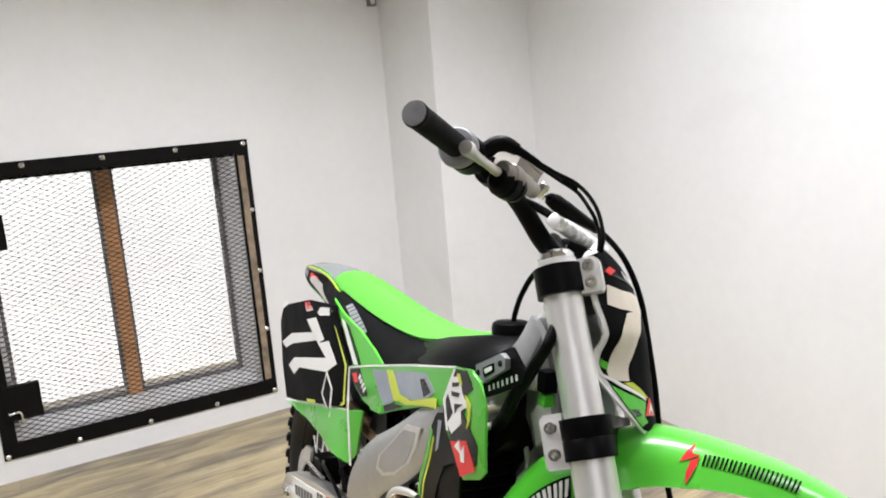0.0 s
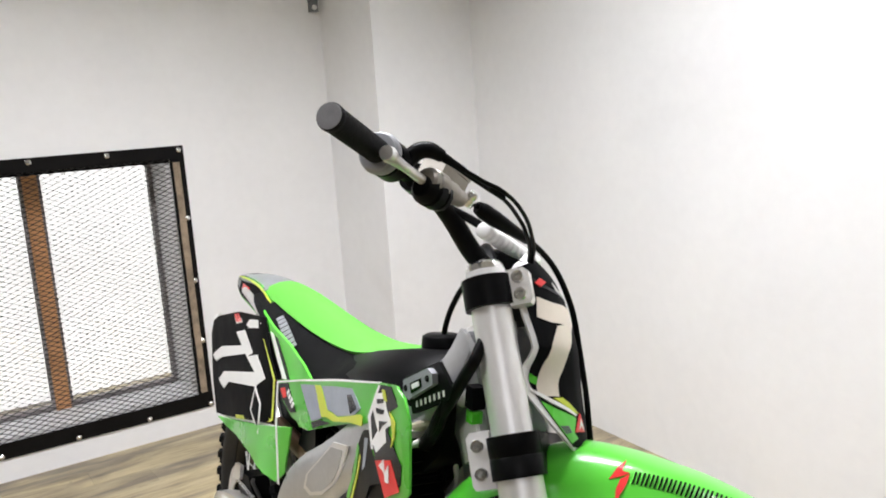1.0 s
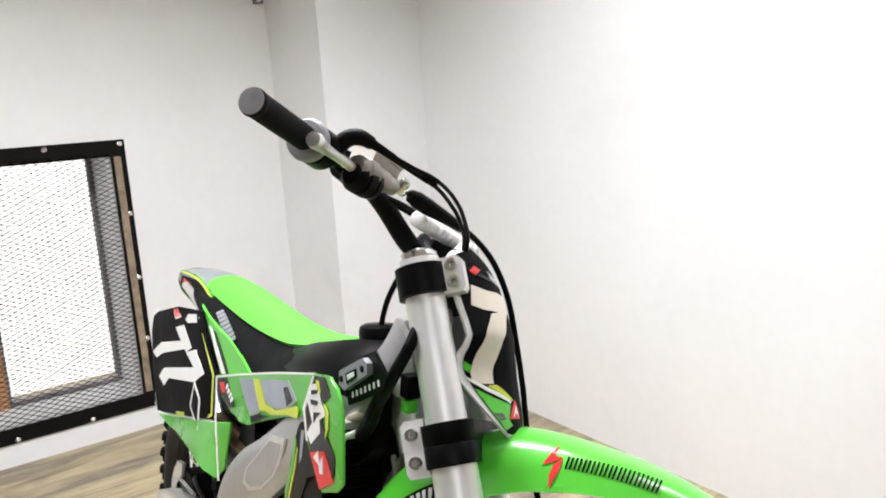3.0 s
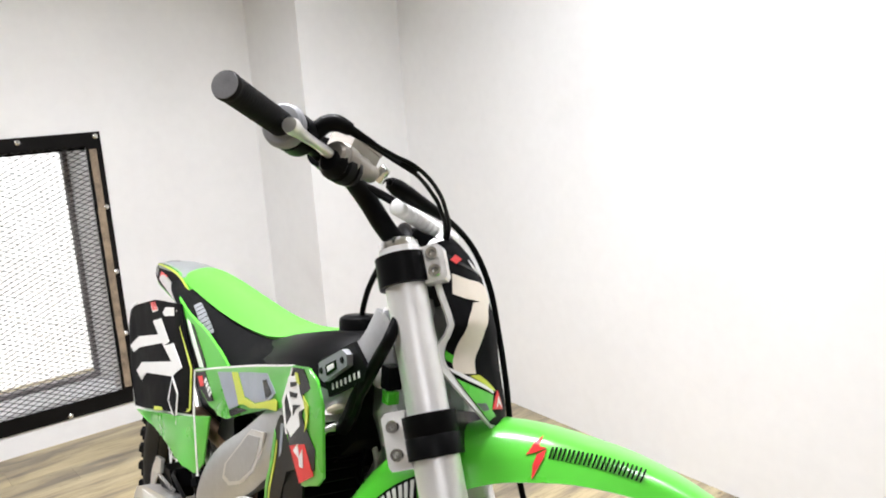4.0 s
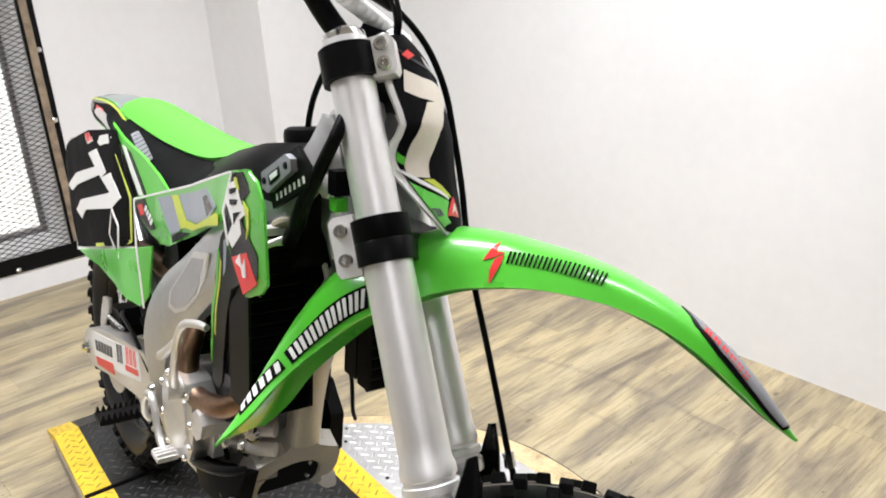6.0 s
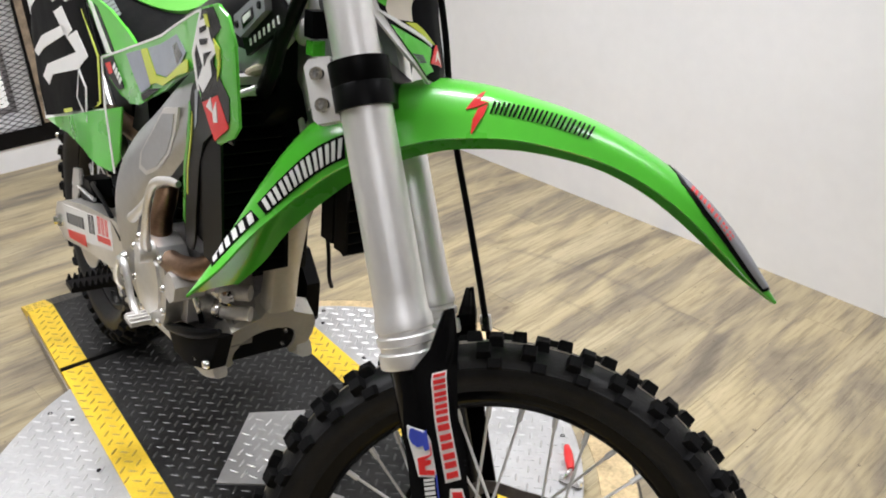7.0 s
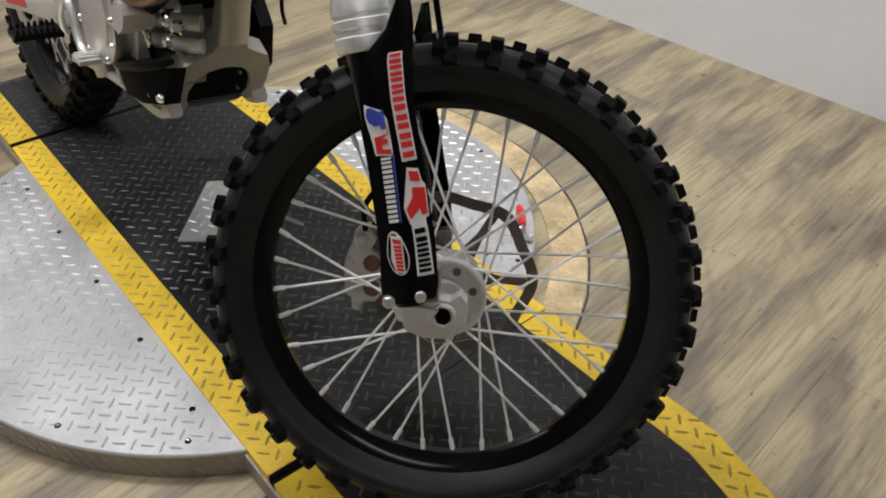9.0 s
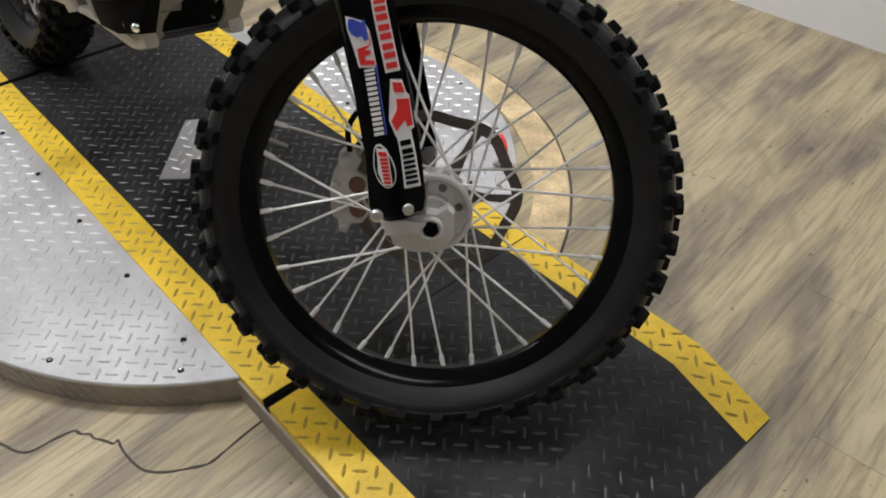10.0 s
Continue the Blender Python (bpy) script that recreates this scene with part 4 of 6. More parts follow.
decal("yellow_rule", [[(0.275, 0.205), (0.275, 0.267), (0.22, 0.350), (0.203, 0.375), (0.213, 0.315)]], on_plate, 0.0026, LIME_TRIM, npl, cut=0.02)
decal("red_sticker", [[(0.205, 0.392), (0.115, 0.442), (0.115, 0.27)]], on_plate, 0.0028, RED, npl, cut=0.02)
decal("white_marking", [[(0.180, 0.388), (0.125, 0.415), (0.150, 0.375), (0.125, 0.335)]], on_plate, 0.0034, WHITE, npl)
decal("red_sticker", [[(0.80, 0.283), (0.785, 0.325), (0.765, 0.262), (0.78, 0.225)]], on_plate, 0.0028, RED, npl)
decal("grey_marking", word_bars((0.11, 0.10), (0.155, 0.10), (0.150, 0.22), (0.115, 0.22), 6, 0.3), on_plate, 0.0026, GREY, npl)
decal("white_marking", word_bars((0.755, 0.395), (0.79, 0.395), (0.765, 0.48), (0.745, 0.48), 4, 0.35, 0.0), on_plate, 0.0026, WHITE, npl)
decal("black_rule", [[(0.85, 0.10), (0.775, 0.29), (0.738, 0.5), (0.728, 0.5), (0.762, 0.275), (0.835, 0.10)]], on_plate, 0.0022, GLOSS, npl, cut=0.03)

# handlebar and controls
bar = part("handlebar", tube([(0.974, -0.425, 1.176), (0.980, -0.31, 1.183), (0.992, -0.19, 1.186), (1.012, -0.125, 1.172), (1.046, -0.085, 1.136), (1.060, -0.05, 1.124), (1.062, 0.0, 1.123), (1.060, 0.05, 1.124), (1.046, 0.085, 1.136), (1.012, 0.125, 1.172), (0.992, 0.19, 1.186), (0.980, 0.31, 1.183), (0.974, 0.425, 1.176)], [0.011, 0.011, 0.0112, 0.0135, 0.0142, 0.0142, 0.0142, 0.0142, 0.0142, 0.0135, 0.0112, 0.011, 0.011], 16), BLACK, bike, "black tapered handlebar", STEER)
for side in (-1, 1):
    c0, c1 = Vector((0.9735, side * 0.438, 1.1755)), Vector((0.980, side * 0.305, 1.183))
    m = frame_to(c0, c1)
    prof = [(0, 0.0), (0.0144, 0.0), (0.0154, 0.003), (0.0154, 0.006)]
    for j in range(20):
        z = 0.008 + j * 0.0055
        prof += [(0.0146, z), (0.0146, z + 0.0034), (0.01438, z + 0.0036), (0.01438, z + 0.0054)]
    prof += [(0.0148, 0.126), (0.0, 0.126)]
    gr = part("grip", lathe(prof, 28, m), GRIP, bar, "black rubber grip with flange")
    part("flange", lathe([(0.014, 0.118), (0.0215, 0.119), (0.0245, 0.122), (0.0255, 0.128), (0.0245, 0.134), (0.0215, 0.138), (0.014, 0.138)], 32, m), FLANGE, gr, "pale grey grip flange")
    # right end is grey: the flat end's reflection is put into its colour
    part("grip_end", lathe([(0, -0.0012), (0.0140, -0.0008), (0.0145, 0.001)], 28, m), material("grip_end_reflection", (0.24, 0.24, 0.255), 0.4, vary=0.2, scale=60) if side < 0 else GRIP, gr, "grip end, right one greyed for a reflection")
# throttle housing with cable elbow
th = part("throttle_housing", lathe([(0, 0.138), (0.020, 0.138), (0.024, 0.141), (0.024, 0.166), (0.020, 0.170), (0, 0.170)], 24, frame_to((0.9735, -0.438, 1.1755), (0.980, -0.305, 1.183))), BLACK, bar, "black throttle housing")
part("cable_elbow", tube([(0.992, -0.268, 1.186), (0.998, -0.268, 1.196), (1.008, -0.270, 1.206), (1.020, -0.266, 1.2105), (1.033, -0.256, 1.209)], [0.0105, 0.011, 0.0105, 0.010, 0.008], 14), BLACK, th)
# brake master cylinder, lever
m = frame_to((1.022, -0.262, 1.176), (1.052, -0.150, 1.182))
mc = part("brake_master_cylinder", lathe([(0, 0), (0.013, 0), (0.016, 0.004), (0.016, 0.014), (0.0175, 0.016), (0.0175, 0.034), (0.0145, 0.037), (0.0145, 0.062), (0.011, 0.068), (0.011, 0.085), (0.008, 0.088), (0, 0.088)], 20, m), BRONZE, bar, "bronze-grey brake master cylinder")
bm = box(-0.016, 0.018, -0.031, 0.031, -0.018, 0.013, m=pose(1.022, -0.205, 1.195, -3, 10, -14))
part("reservoir", rounded(bm, 0.003), BRONZE, mc, "square grey fluid reservoir")
bm = box(-0.017, 0.019, -0.032, 0.032, 0.0135, 0.0175, m=pose(1.022, -0.205, 1.195, -3, 10, -14))
part("reservoir_cap", rounded(bm, 0.0015), BRONZE, mc)
part("lever_boot", lathe([(0, -0.008), (0.012, -0.006), (0.018, 0.0), (0.0195, 0.006), (0.0165, 0.010), (0.020, 0.013), (0.0205, 0.026), (0.017, 0.029), (0.0195, 0.032), (0.0185, 0.040), (0.014, 0.042)], 12, frame_to((1.022, -0.258, 1.166), (1.048, -0.158, 1.172))), BLACK, mc)
part("brake_lever", tube([(1.030, -0.236, 1.171), (1.022, -0.258, 1.173), (1.010, -0.288, 1.176), (1.004, -0.318, 1.176), (1.0035, -0.338, 1.1755), (1.0032, -0.347, 1.175)], [0.0075, 0.0062, 0.0055, 0.0068, 0.0098, 0.0085], 14), ALU, mc, "polished aluminium brake lever")
part("bar_clamp", lathe([(0.012, -0.009), (0.019, -0.009), (0.0195, 0.009), (0.012, 0.009)], 20, frame_to((0.990, -0.212, 1.186), (0.992, -0.19, 1.186)), closed=True), BLACK, mc)
part("banjo_bolt", lathe([(0, 0.014), (0.006, 0.014), (0.0075, 0.011), (0.0075, 0.004), (0.0105, 0.004), (0.0105, -0.006), (0, -0.006)], 12, frame_to((1.047, -0.158, 1.186), (1.060, -0.165, 1.205))), CHROME, mc)
# hoses and cables
part("brake_hose", tube([(1.056, -0.150, 1.184), (1.083, -0.120, 1.176), (1.118, -0.06, 1.170), (1.150, 0.0, 1.150), (1.182, 0.03, 1.105), (1.208, 0.045, 1.045), (1.232, 0.05, 0.985), (1.254, 0.06, 0.92), (1.276, 0.085, 0.86), (1.318, 0.095, 0.77), (1.366, 0.098, 0.665), (1.39, 0.108, 0.60), (1.372, 0.125, 0.50), (1.36, 0.10, 0.40), (1.352, 0.07, 0.362)], 0.0044, 10, 5), BLACK, bar, "black front brake hose")
part("hose_sleeve", tube([(1.058, -0.146, 1.182), (1.066, -0.137, 1.180), (1.078, -0.122, 1.177), (1.092, -0.105, 1.174), (1.107, -0.082, 1.171), (1.114, -0.066, 1.169)], [0.0085, 0.0115, 0.0115, 0.0095, 0.0075, 0.0058], 12, 4), BLACK, bar)
part("hose_clip", lathe([(0.0045, -0.01), (0.008, -0.01), (0.008, 0.01), (0.0045, 0.01)], 14, frame_to((1.376, 0.1, 0.643), (1.387, 0.105, 0.615))), CHROME, bar)
part("throttle_cable", tube([(1.032, -0.256, 1.210), (1.052, -0.249, 1.203), (1.080, -0.220, 1.198), (1.100, -0.195, 1.197), (1.115, -0.156, 1.191), (1.125, -0.109, 1.176), (1.125, -0.047, 1.147), (1.105, 0.0, 1.07), (1.08, 0.02, 1.00)], 0.0028, 8, 5), BLACK, bar)
part("throttle_cable", tube([(1.034, -0.259, 1.208), (1.052, -0.245, 1.201), (1.080, -0.205, 1.195), (1.100, -0.176, 1.191), (1.110, -0.127, 1.184), (1.120, -0.101, 1.170), (1.120, -0.045, 1.145), (1.10, 0.01, 1.07), (1.075, 0.03, 1.00)], 0.0028, 8, 5), BLACK, bar)
part("cable_boot", tube([(1.030, -0.258, 1.2095), (1.048, -0.250, 1.204), (1.060, -0.241, 1.201)], [0.0065, 0.005, 0.0040], 10, 3), BLACK, bar)
part("cable_sleeve", tube([(1.084, -0.208, 1.195), (1.100, -0.186, 1.192)], [0.0046, 0.0044], 10, 1), BLACK, bar)
part("clutch_cable", tube([(1.03, 0.2, 1.176), (1.09, 0.12, 1.15), (1.10, 0.03, 1.08), (1.075, -0.03, 0.98)], 0.0034, 8, 5), BLACK, bar)
part("clutch_lever", tube([(1.03, 0.236, 1.171), (1.022, 0.258, 1.173), (1.010, 0.30, 1.172), (1.006, 0.36, 1.165), (1.006, 0.40, 1.163)], [0.0075, 0.0062, 0.0055, 0.0068, 0.009], 12), ALU, bar)
# ribbed white pad round the bar's middle and the mounts
part("cross_bar", tube([(1.012, -0.135, 1.176), (1.040, -0.10, 1.174), (1.066, -0.06, 1.168), (1.068, 0.0, 1.168), (1.066, 0.06, 1.168), (1.040, 0.10, 1.174), (1.012, 0.135, 1.176)], 0.006, 12), BLACK, bar)
prof = [(0.0, 0.0)]
for j in range(12):
    z = 0.002 + j * 0.0148
    prof += [(0.0098, z), (0.0116, z + 0.002), (0.0116, z + 0.0105), (0.0092, z + 0.0128)]
prof += [(0.0, 0.182)]
part("bar_pad", lathe(prof, 24, frame_to((1.062, -0.110, 1.162), (1.098, 0.03, 1.163))), WHITE, bar, "ribbed white handlebar pad")
for side in (-1, 1):
    a = fork(0.858, side * 0.045, 0.002)
    part("bar_mount", rounded(slab([(a.x - 0.022, a.z - 0.004), (a.x + 0.024, a.z + 0.008), (a.x + 0.030, a.z + 0.042), (a.x - 0.006, a.z + 0.048)], side * 0.045 - 0.012, side * 0.045 + 0.012), 0.003), BLACK, bar)
part("stem_nut", lathe([(0, 0.875), (0.008, 0.875), (0.009, 0.87), (0.016, 0.87), (0.016, 0.858), (0, 0.858)], 6, frame_to(fork(0, 0, -0.0236), fork(1, 0, -0.0236))), CHROME, bar)
part("steering_stem", lathe([(0.026, 0.64), (0.026, 0.83)], 24, frame_to(fork(0, 0, -0.0236), fork(1, 0, -0.0236))), CAST, bar)

# ---- bodywork and engine ----
FRAME_PAINT = material("sandy_frame_paint", (0.56, 0.54, 0.49), 0.42, metal=0.6, vary=0.12, bump=0.1)
SKIN_X = (-0.4, -0.1, 0.1, 0.4, 0.6, 0.8, 0.95, 1.05, 1.15, 1.3)
SKIN_Y = (0.09, 0.125, 0.135, 0.145, 0.125, 0.125, 0.15, 0.165, 0.17, 0.17)


def on_skin(side, inset=0.0):
    def put(x, z, l):
        y = float(np.interp(x, SKIN_X, SKIN_Y)) - inset + l
        return Vector((x, side * y, z))
    return put


def panel(name, outline, side, mat, label="", inset=0.0, thick=0.004, parent=None):
    """A bent plastic panel of outline (x, z) on the bike's flank, with a thickness and softened rim."""
    put = on_skin(side, inset)
    bm = bmesh.new()
    f = bm.faces.new([bm.verts.new((x, z, 0)) for x, z in outline])
    for c in SKIN_X[1:-1]:
        bmesh.ops.bisect_plane(bm, geom=bm.verts[:] + bm.edges[:] + bm.faces[:], plane_co=(c, 0, 0), plane_no=(1, 0, 0), dist=1e-6)
    top = bmesh.ops.extrude_face_region(bm, geom=bm.faces[:])
    raised = {v for v in top["geom"] if isinstance(v, bmesh.types.BMVert)}
    for v in bm.verts:
        v.co = put(v.co.x, v.co.y, 0.0 if v in raised else -thick)
    es = [e for e in bm.edges if len(e.link_faces) == 2 and e.calc_face_angle(0) > radians(50)]
    bmesh.ops.bevel(bm, geom=es, offset=0.0015, segments=2, profile=0.6, affect="EDGES", clamp_overlap=True)
    return part(name, bm, mat, parent or bike, label)


def beam(points, widths, thicks, sides=12):
    """A flattened bar in the x-z plane: widths across it, thicks along y."""
    path = smooth_path(points, 5)
    ws = np.interp(np.linspace(0, len(widths) - 1, len(path)), range(len(widths)), widths)
    ts = np.interp(np.linspace(0, len(thicks) - 1, len(path)), range(len(thicks)), thicks)
    secs = []
    for i, q in enumerate(path):
        d = (path[min(i + 1, len(path) - 1)] - path[max(i - 1, 0)]).normalized()
        side = d.cross(Vector((0, 1, 0))).normalized()
        across = side.cross(d).normalized()
        ring = []
        for k in range(sides):
            a = 2 * math.pi * (k + 0.5) / sides
            c, s = math.cos(a), math.sin(a)
            ring.append(q + side * float(ws[i]) * 0.5 * math.copysign(abs(c) ** 0.55, c) + across * float(ts[i]) * 0.5 * math.copysign(abs(s) ** 0.55, s))
        secs.append(ring)
    return loft(secs)


A_PLATE = [(0.20, 0.904), (0.427, 0.937), (0.454, 0.865), (0.499, 0.819), (0.482, 0.726), (0.22, 0.655), (-0.042, 0.584), (-0.12, 0.66), (-0.185, 0.765), (-0.14, 0.81), (-0.045, 0.845)]
B_LOW = [(-0.046, 0.578), (0.22, 0.648), (0.482, 0.720), (0.579, 0.748), (0.552, 0.645), (0.509, 0.611), (0.443, 0.605), (0.35, 0.612), (0.20, 0.607)]
H_MID = [(0.507, 0.822), (0.615, 0.852), (0.86, 0.918), (1.086, 0.978), (1.063, 0.92), (0.98, 0.885), (0.902, 0.860), (0.78, 0.815), (0.671, 0.771), (0.62, 0.762), (0.581, 0.770), (0.535, 0.790)]
WING = [(1.088, 0.979), (1.145, 0.991), (1.168, 0.982), (1.187, 0.955), (1.196, 0.868), (1.180, 0.852), (1.131, 0.833), (1.063, 0.883), (1.045, 0.923)]
J_LOW = [(0.960, 0.868), (1.055, 0.90), (1.075, 0.878), (1.128, 0.830), (1.054, 0.824), (1.007, 0.800), (0.972, 0.752), (0.945, 0.670), (0.930, 0.628), (0.905, 0.606), (0.868, 0.602), (0.852, 0.636), (0.869, 0.731), (0.906, 0.791), (0.925, 0.835)]
LEFT_LOW = [(0.88, 0.82), (0.93, 0.80), (0.92, 0.70), (0.88, 0.66)]
for side in (-1, 1):
    tuck = 0.0 if side < 0 else 0.11
    put, wingput = on_skin(side, tuck), on_skin(side, tuck - 0.006)
    if side > 0:
        H_MID = [(x, z) for x, z in H_MID if x < 0.92]
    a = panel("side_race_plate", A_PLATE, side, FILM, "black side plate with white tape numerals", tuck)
    b = panel("side_panel", B_LOW, side, GREEN, "lime green lower side panel", tuck)
    h = panel("tank_shroud", H_MID, side, GREEN, "green tank-side shroud with grey and yellow graphics", tuck)
    j = panel("lower_shroud", J_LOW if side < 0 else LEFT_LOW, side, BLACK, "black lower radiator shroud", 0.014 + tuck)
    w = panel("radiator_shroud", WING, side, GREEN, "black and green radiator shroud wing", tuck - 0.006) if side < 0 else None
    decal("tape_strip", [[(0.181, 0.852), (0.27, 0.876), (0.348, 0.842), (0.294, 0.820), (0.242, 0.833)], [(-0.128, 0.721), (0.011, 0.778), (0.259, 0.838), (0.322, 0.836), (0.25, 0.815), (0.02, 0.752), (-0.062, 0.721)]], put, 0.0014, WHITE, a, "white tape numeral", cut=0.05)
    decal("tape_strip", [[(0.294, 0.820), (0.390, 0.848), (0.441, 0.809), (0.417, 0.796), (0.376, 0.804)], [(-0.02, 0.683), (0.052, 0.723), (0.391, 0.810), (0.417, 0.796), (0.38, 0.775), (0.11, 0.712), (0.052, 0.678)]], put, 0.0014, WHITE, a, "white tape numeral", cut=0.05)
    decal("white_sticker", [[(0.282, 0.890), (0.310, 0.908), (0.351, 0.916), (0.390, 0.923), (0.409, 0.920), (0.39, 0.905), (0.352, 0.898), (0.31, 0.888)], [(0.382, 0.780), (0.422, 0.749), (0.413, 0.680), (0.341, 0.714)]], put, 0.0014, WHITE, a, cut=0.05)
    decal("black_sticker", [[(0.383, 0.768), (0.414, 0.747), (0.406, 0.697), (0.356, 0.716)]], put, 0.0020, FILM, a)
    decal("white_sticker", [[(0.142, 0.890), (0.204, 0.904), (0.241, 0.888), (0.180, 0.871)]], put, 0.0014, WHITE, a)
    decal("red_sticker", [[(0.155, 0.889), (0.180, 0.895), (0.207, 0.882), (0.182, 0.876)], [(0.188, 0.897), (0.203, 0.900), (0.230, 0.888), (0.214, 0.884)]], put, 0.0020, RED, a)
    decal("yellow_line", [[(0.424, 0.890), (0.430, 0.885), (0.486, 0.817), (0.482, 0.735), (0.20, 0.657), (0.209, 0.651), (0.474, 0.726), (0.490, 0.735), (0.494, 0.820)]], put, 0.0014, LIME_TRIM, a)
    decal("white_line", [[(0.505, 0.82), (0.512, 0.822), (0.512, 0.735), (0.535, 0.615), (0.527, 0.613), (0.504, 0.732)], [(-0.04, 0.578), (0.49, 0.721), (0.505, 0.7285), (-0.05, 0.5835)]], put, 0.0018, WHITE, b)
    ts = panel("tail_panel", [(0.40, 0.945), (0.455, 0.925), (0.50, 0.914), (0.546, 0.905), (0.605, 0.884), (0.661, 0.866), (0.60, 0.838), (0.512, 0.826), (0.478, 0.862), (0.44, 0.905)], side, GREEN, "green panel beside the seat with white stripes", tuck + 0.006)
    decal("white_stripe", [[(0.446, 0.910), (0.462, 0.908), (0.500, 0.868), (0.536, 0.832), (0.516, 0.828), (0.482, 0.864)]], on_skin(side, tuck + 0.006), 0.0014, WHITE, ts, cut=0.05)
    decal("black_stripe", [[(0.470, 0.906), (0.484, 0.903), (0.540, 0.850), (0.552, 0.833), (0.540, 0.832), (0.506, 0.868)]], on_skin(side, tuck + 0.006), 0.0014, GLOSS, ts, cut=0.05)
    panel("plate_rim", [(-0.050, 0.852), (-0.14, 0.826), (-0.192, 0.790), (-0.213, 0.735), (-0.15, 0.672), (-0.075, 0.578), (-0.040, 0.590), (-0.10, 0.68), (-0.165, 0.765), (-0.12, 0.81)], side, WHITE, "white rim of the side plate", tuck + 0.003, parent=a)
    # shroud graphics
    if side < 0:
        decal("grey_graphic", [[(0.622, 0.846), (0.700, 0.866), (0.742, 0.818), (0.692, 0.796), (0.665, 0.812)]], put, 0.0014, SILVER_FILM, h, cut=0.05)
    if side < 0:
        decal("grey_graphic", [[(0.738, 0.875), (0.930, 0.926), (0.985, 0.912), (0.950, 0.890), (0.833, 0.850), (0.772, 0.842)]], put, 0.0014, SILVER_FILM, h, cut=0.05)
    if side < 0:
        decal("black_graphic", [[(0.515, 0.818), (0.560, 0.832), (0.600, 0.785), (0.575, 0.776), (0.53, 0.795)], [(0.692, 0.794), (0.735, 0.812), (0.790, 0.824), (0.70, 0.785)], [(0.895, 0.905), (0.925, 0.915), (0.965, 0.905), (0.925, 0.884)]], put, 0.0018, GLOSS, h, cut=0.05)
    if side < 0:
        decal("yellow_graphic", [[(0.704, 0.867), (0.733, 0.874), (0.772, 0.840), (0.833, 0.848), (0.985, 0.903), (1.002, 0.905), (1.000, 0.890), (0.93, 0.872), (0.80, 0.830), (0.769, 0.828), (0.744, 0.820)]], put, 0.0022, LIME_TRIM, h, cut=0.05)
    if side < 0:
        decal("orange_sticker", [[(0.525, 0.812), (0.548, 0.82), (0.556, 0.802), (0.54, 0.796)]], put, 0.0022, RED, h)
    if side < 0:
        decal("white_marking", letters(0.555, 0.812, 0.585, 0.786, 4, 0.014, 0.0, 0.3), put, 0.0022, WHITE, h)
    if side < 0:
        decal("white_line", [[(0.512, 0.823), (0.62, 0.8545), (0.86, 0.9205), (1.08, 0.979), (1.08, 0.9765), (0.86, 0.917), (0.62, 0.851), (0.512, 0.8195)]], put, 0.0022, WHITE, h, cut=0.05)
    if side < 0:
        decal("black_graphic", [[(1.084, 0.977), (1.128, 0.986), (1.155, 0.968), (1.132, 0.955), (1.126, 0.924), (1.150, 0.910), (1.173, 0.896), (1.173, 0.870), (1.135, 0.842), (1.086, 0.870), (1.068, 0.90), (1.058, 0.930)]], wingput, 0.0014, GLOSS, w, cut=0.05)
    if side < 0:
        decal("white_graphic", [[(1.081, 0.964), (1.106, 0.972), (1.119, 0.952), (1.140, 0.940), (1.117, 0.926), (1.122, 0.910), (1.089, 0.884), (1.071, 0.893), (1.091, 0.915), (1.069, 0.938)]], wingput, 0.0020, WHITE, w, cut=0.05)
    if side < 0:
        decal("black_marking", [[(1.084, 0.957), (1.108, 0.964), (1.106, 0.958), (1.086, 0.951)], [(1.082, 0.944), (1.112, 0.950), (1.108, 0.943), (1.086, 0.938)], [(1.096, 0.930), (1.124, 0.938), (1.106, 0.926), (1.098, 0.916)]], wingput, 0.0028, GLOSS, w)
    if side < 0:
        decal("white_line", [[(1.086, 0.977), (1.092, 0.978), (1.062, 0.924), (1.076, 0.884), (1.070, 0.882), (1.052, 0.923)]], wingput, 0.0022, WHITE, w)
    if side < 0:
        decal("yellow_graphic", [[(1.129, 0.953), (1.150, 0.945), (1.150, 0.925), (1.140, 0.908), (1.142, 0.930)]], wingput, 0.0022, LIME_TRIM, w)
    if side < 0:
        decal("yellow_graphic", [[(1.098, 0.974), (1.108, 0.976), (1.118, 0.963), (1.106, 0.962)]], wingput, 0.0022, LIME_TRIM, w)
    if side < 0:
        decal("red_sticker", [[(1.087, 0.872), (1.140, 0.892), (1.172, 0.862), (1.128, 0.836)]], wingput, 0.0022, RED, w)
    if side < 0:
        decal("white_marking", [[(1.103, 0.871), (1.118, 0.885), (1.126, 0.868)], [(1.124, 0.868), (1.136, 0.884), (1.140, 0.861), (1.128, 0.858)]], wingput, 0.0030, WHITE, w)
    if side < 0:
        decal("green_line", [[(0.926, 0.836), (0.908, 0.790), (0.871, 0.730), (0.854, 0.638), (0.866, 0.634), (0.884, 0.724), (0.921, 0.784), (0.938, 0.830)]], on_skin(side, 0.014 + tuck), 0.0014, GREEN, j, cut=0.05)
        decal("yellow_line", [[(0.944, 0.826), (0.950, 0.822), (0.934, 0.782), (0.903, 0.728), (0.895, 0.690), (0.887, 0.692), (0.896, 0.732), (0.927, 0.786)]], on_skin(side, 0.014 + tuck), 0.0014, LIME_TRIM, j, cut=0.05)
        decal("grey_graphic", [[(0.968, 0.860), (0.988, 0.866), (0.976, 0.818), (0.962, 0.806)]], on_skin(side, 0.014 + tuck), 0.0014, SILVER_FILM, j, cut=0.05)
    # main spar, with a raised pad
    s = side
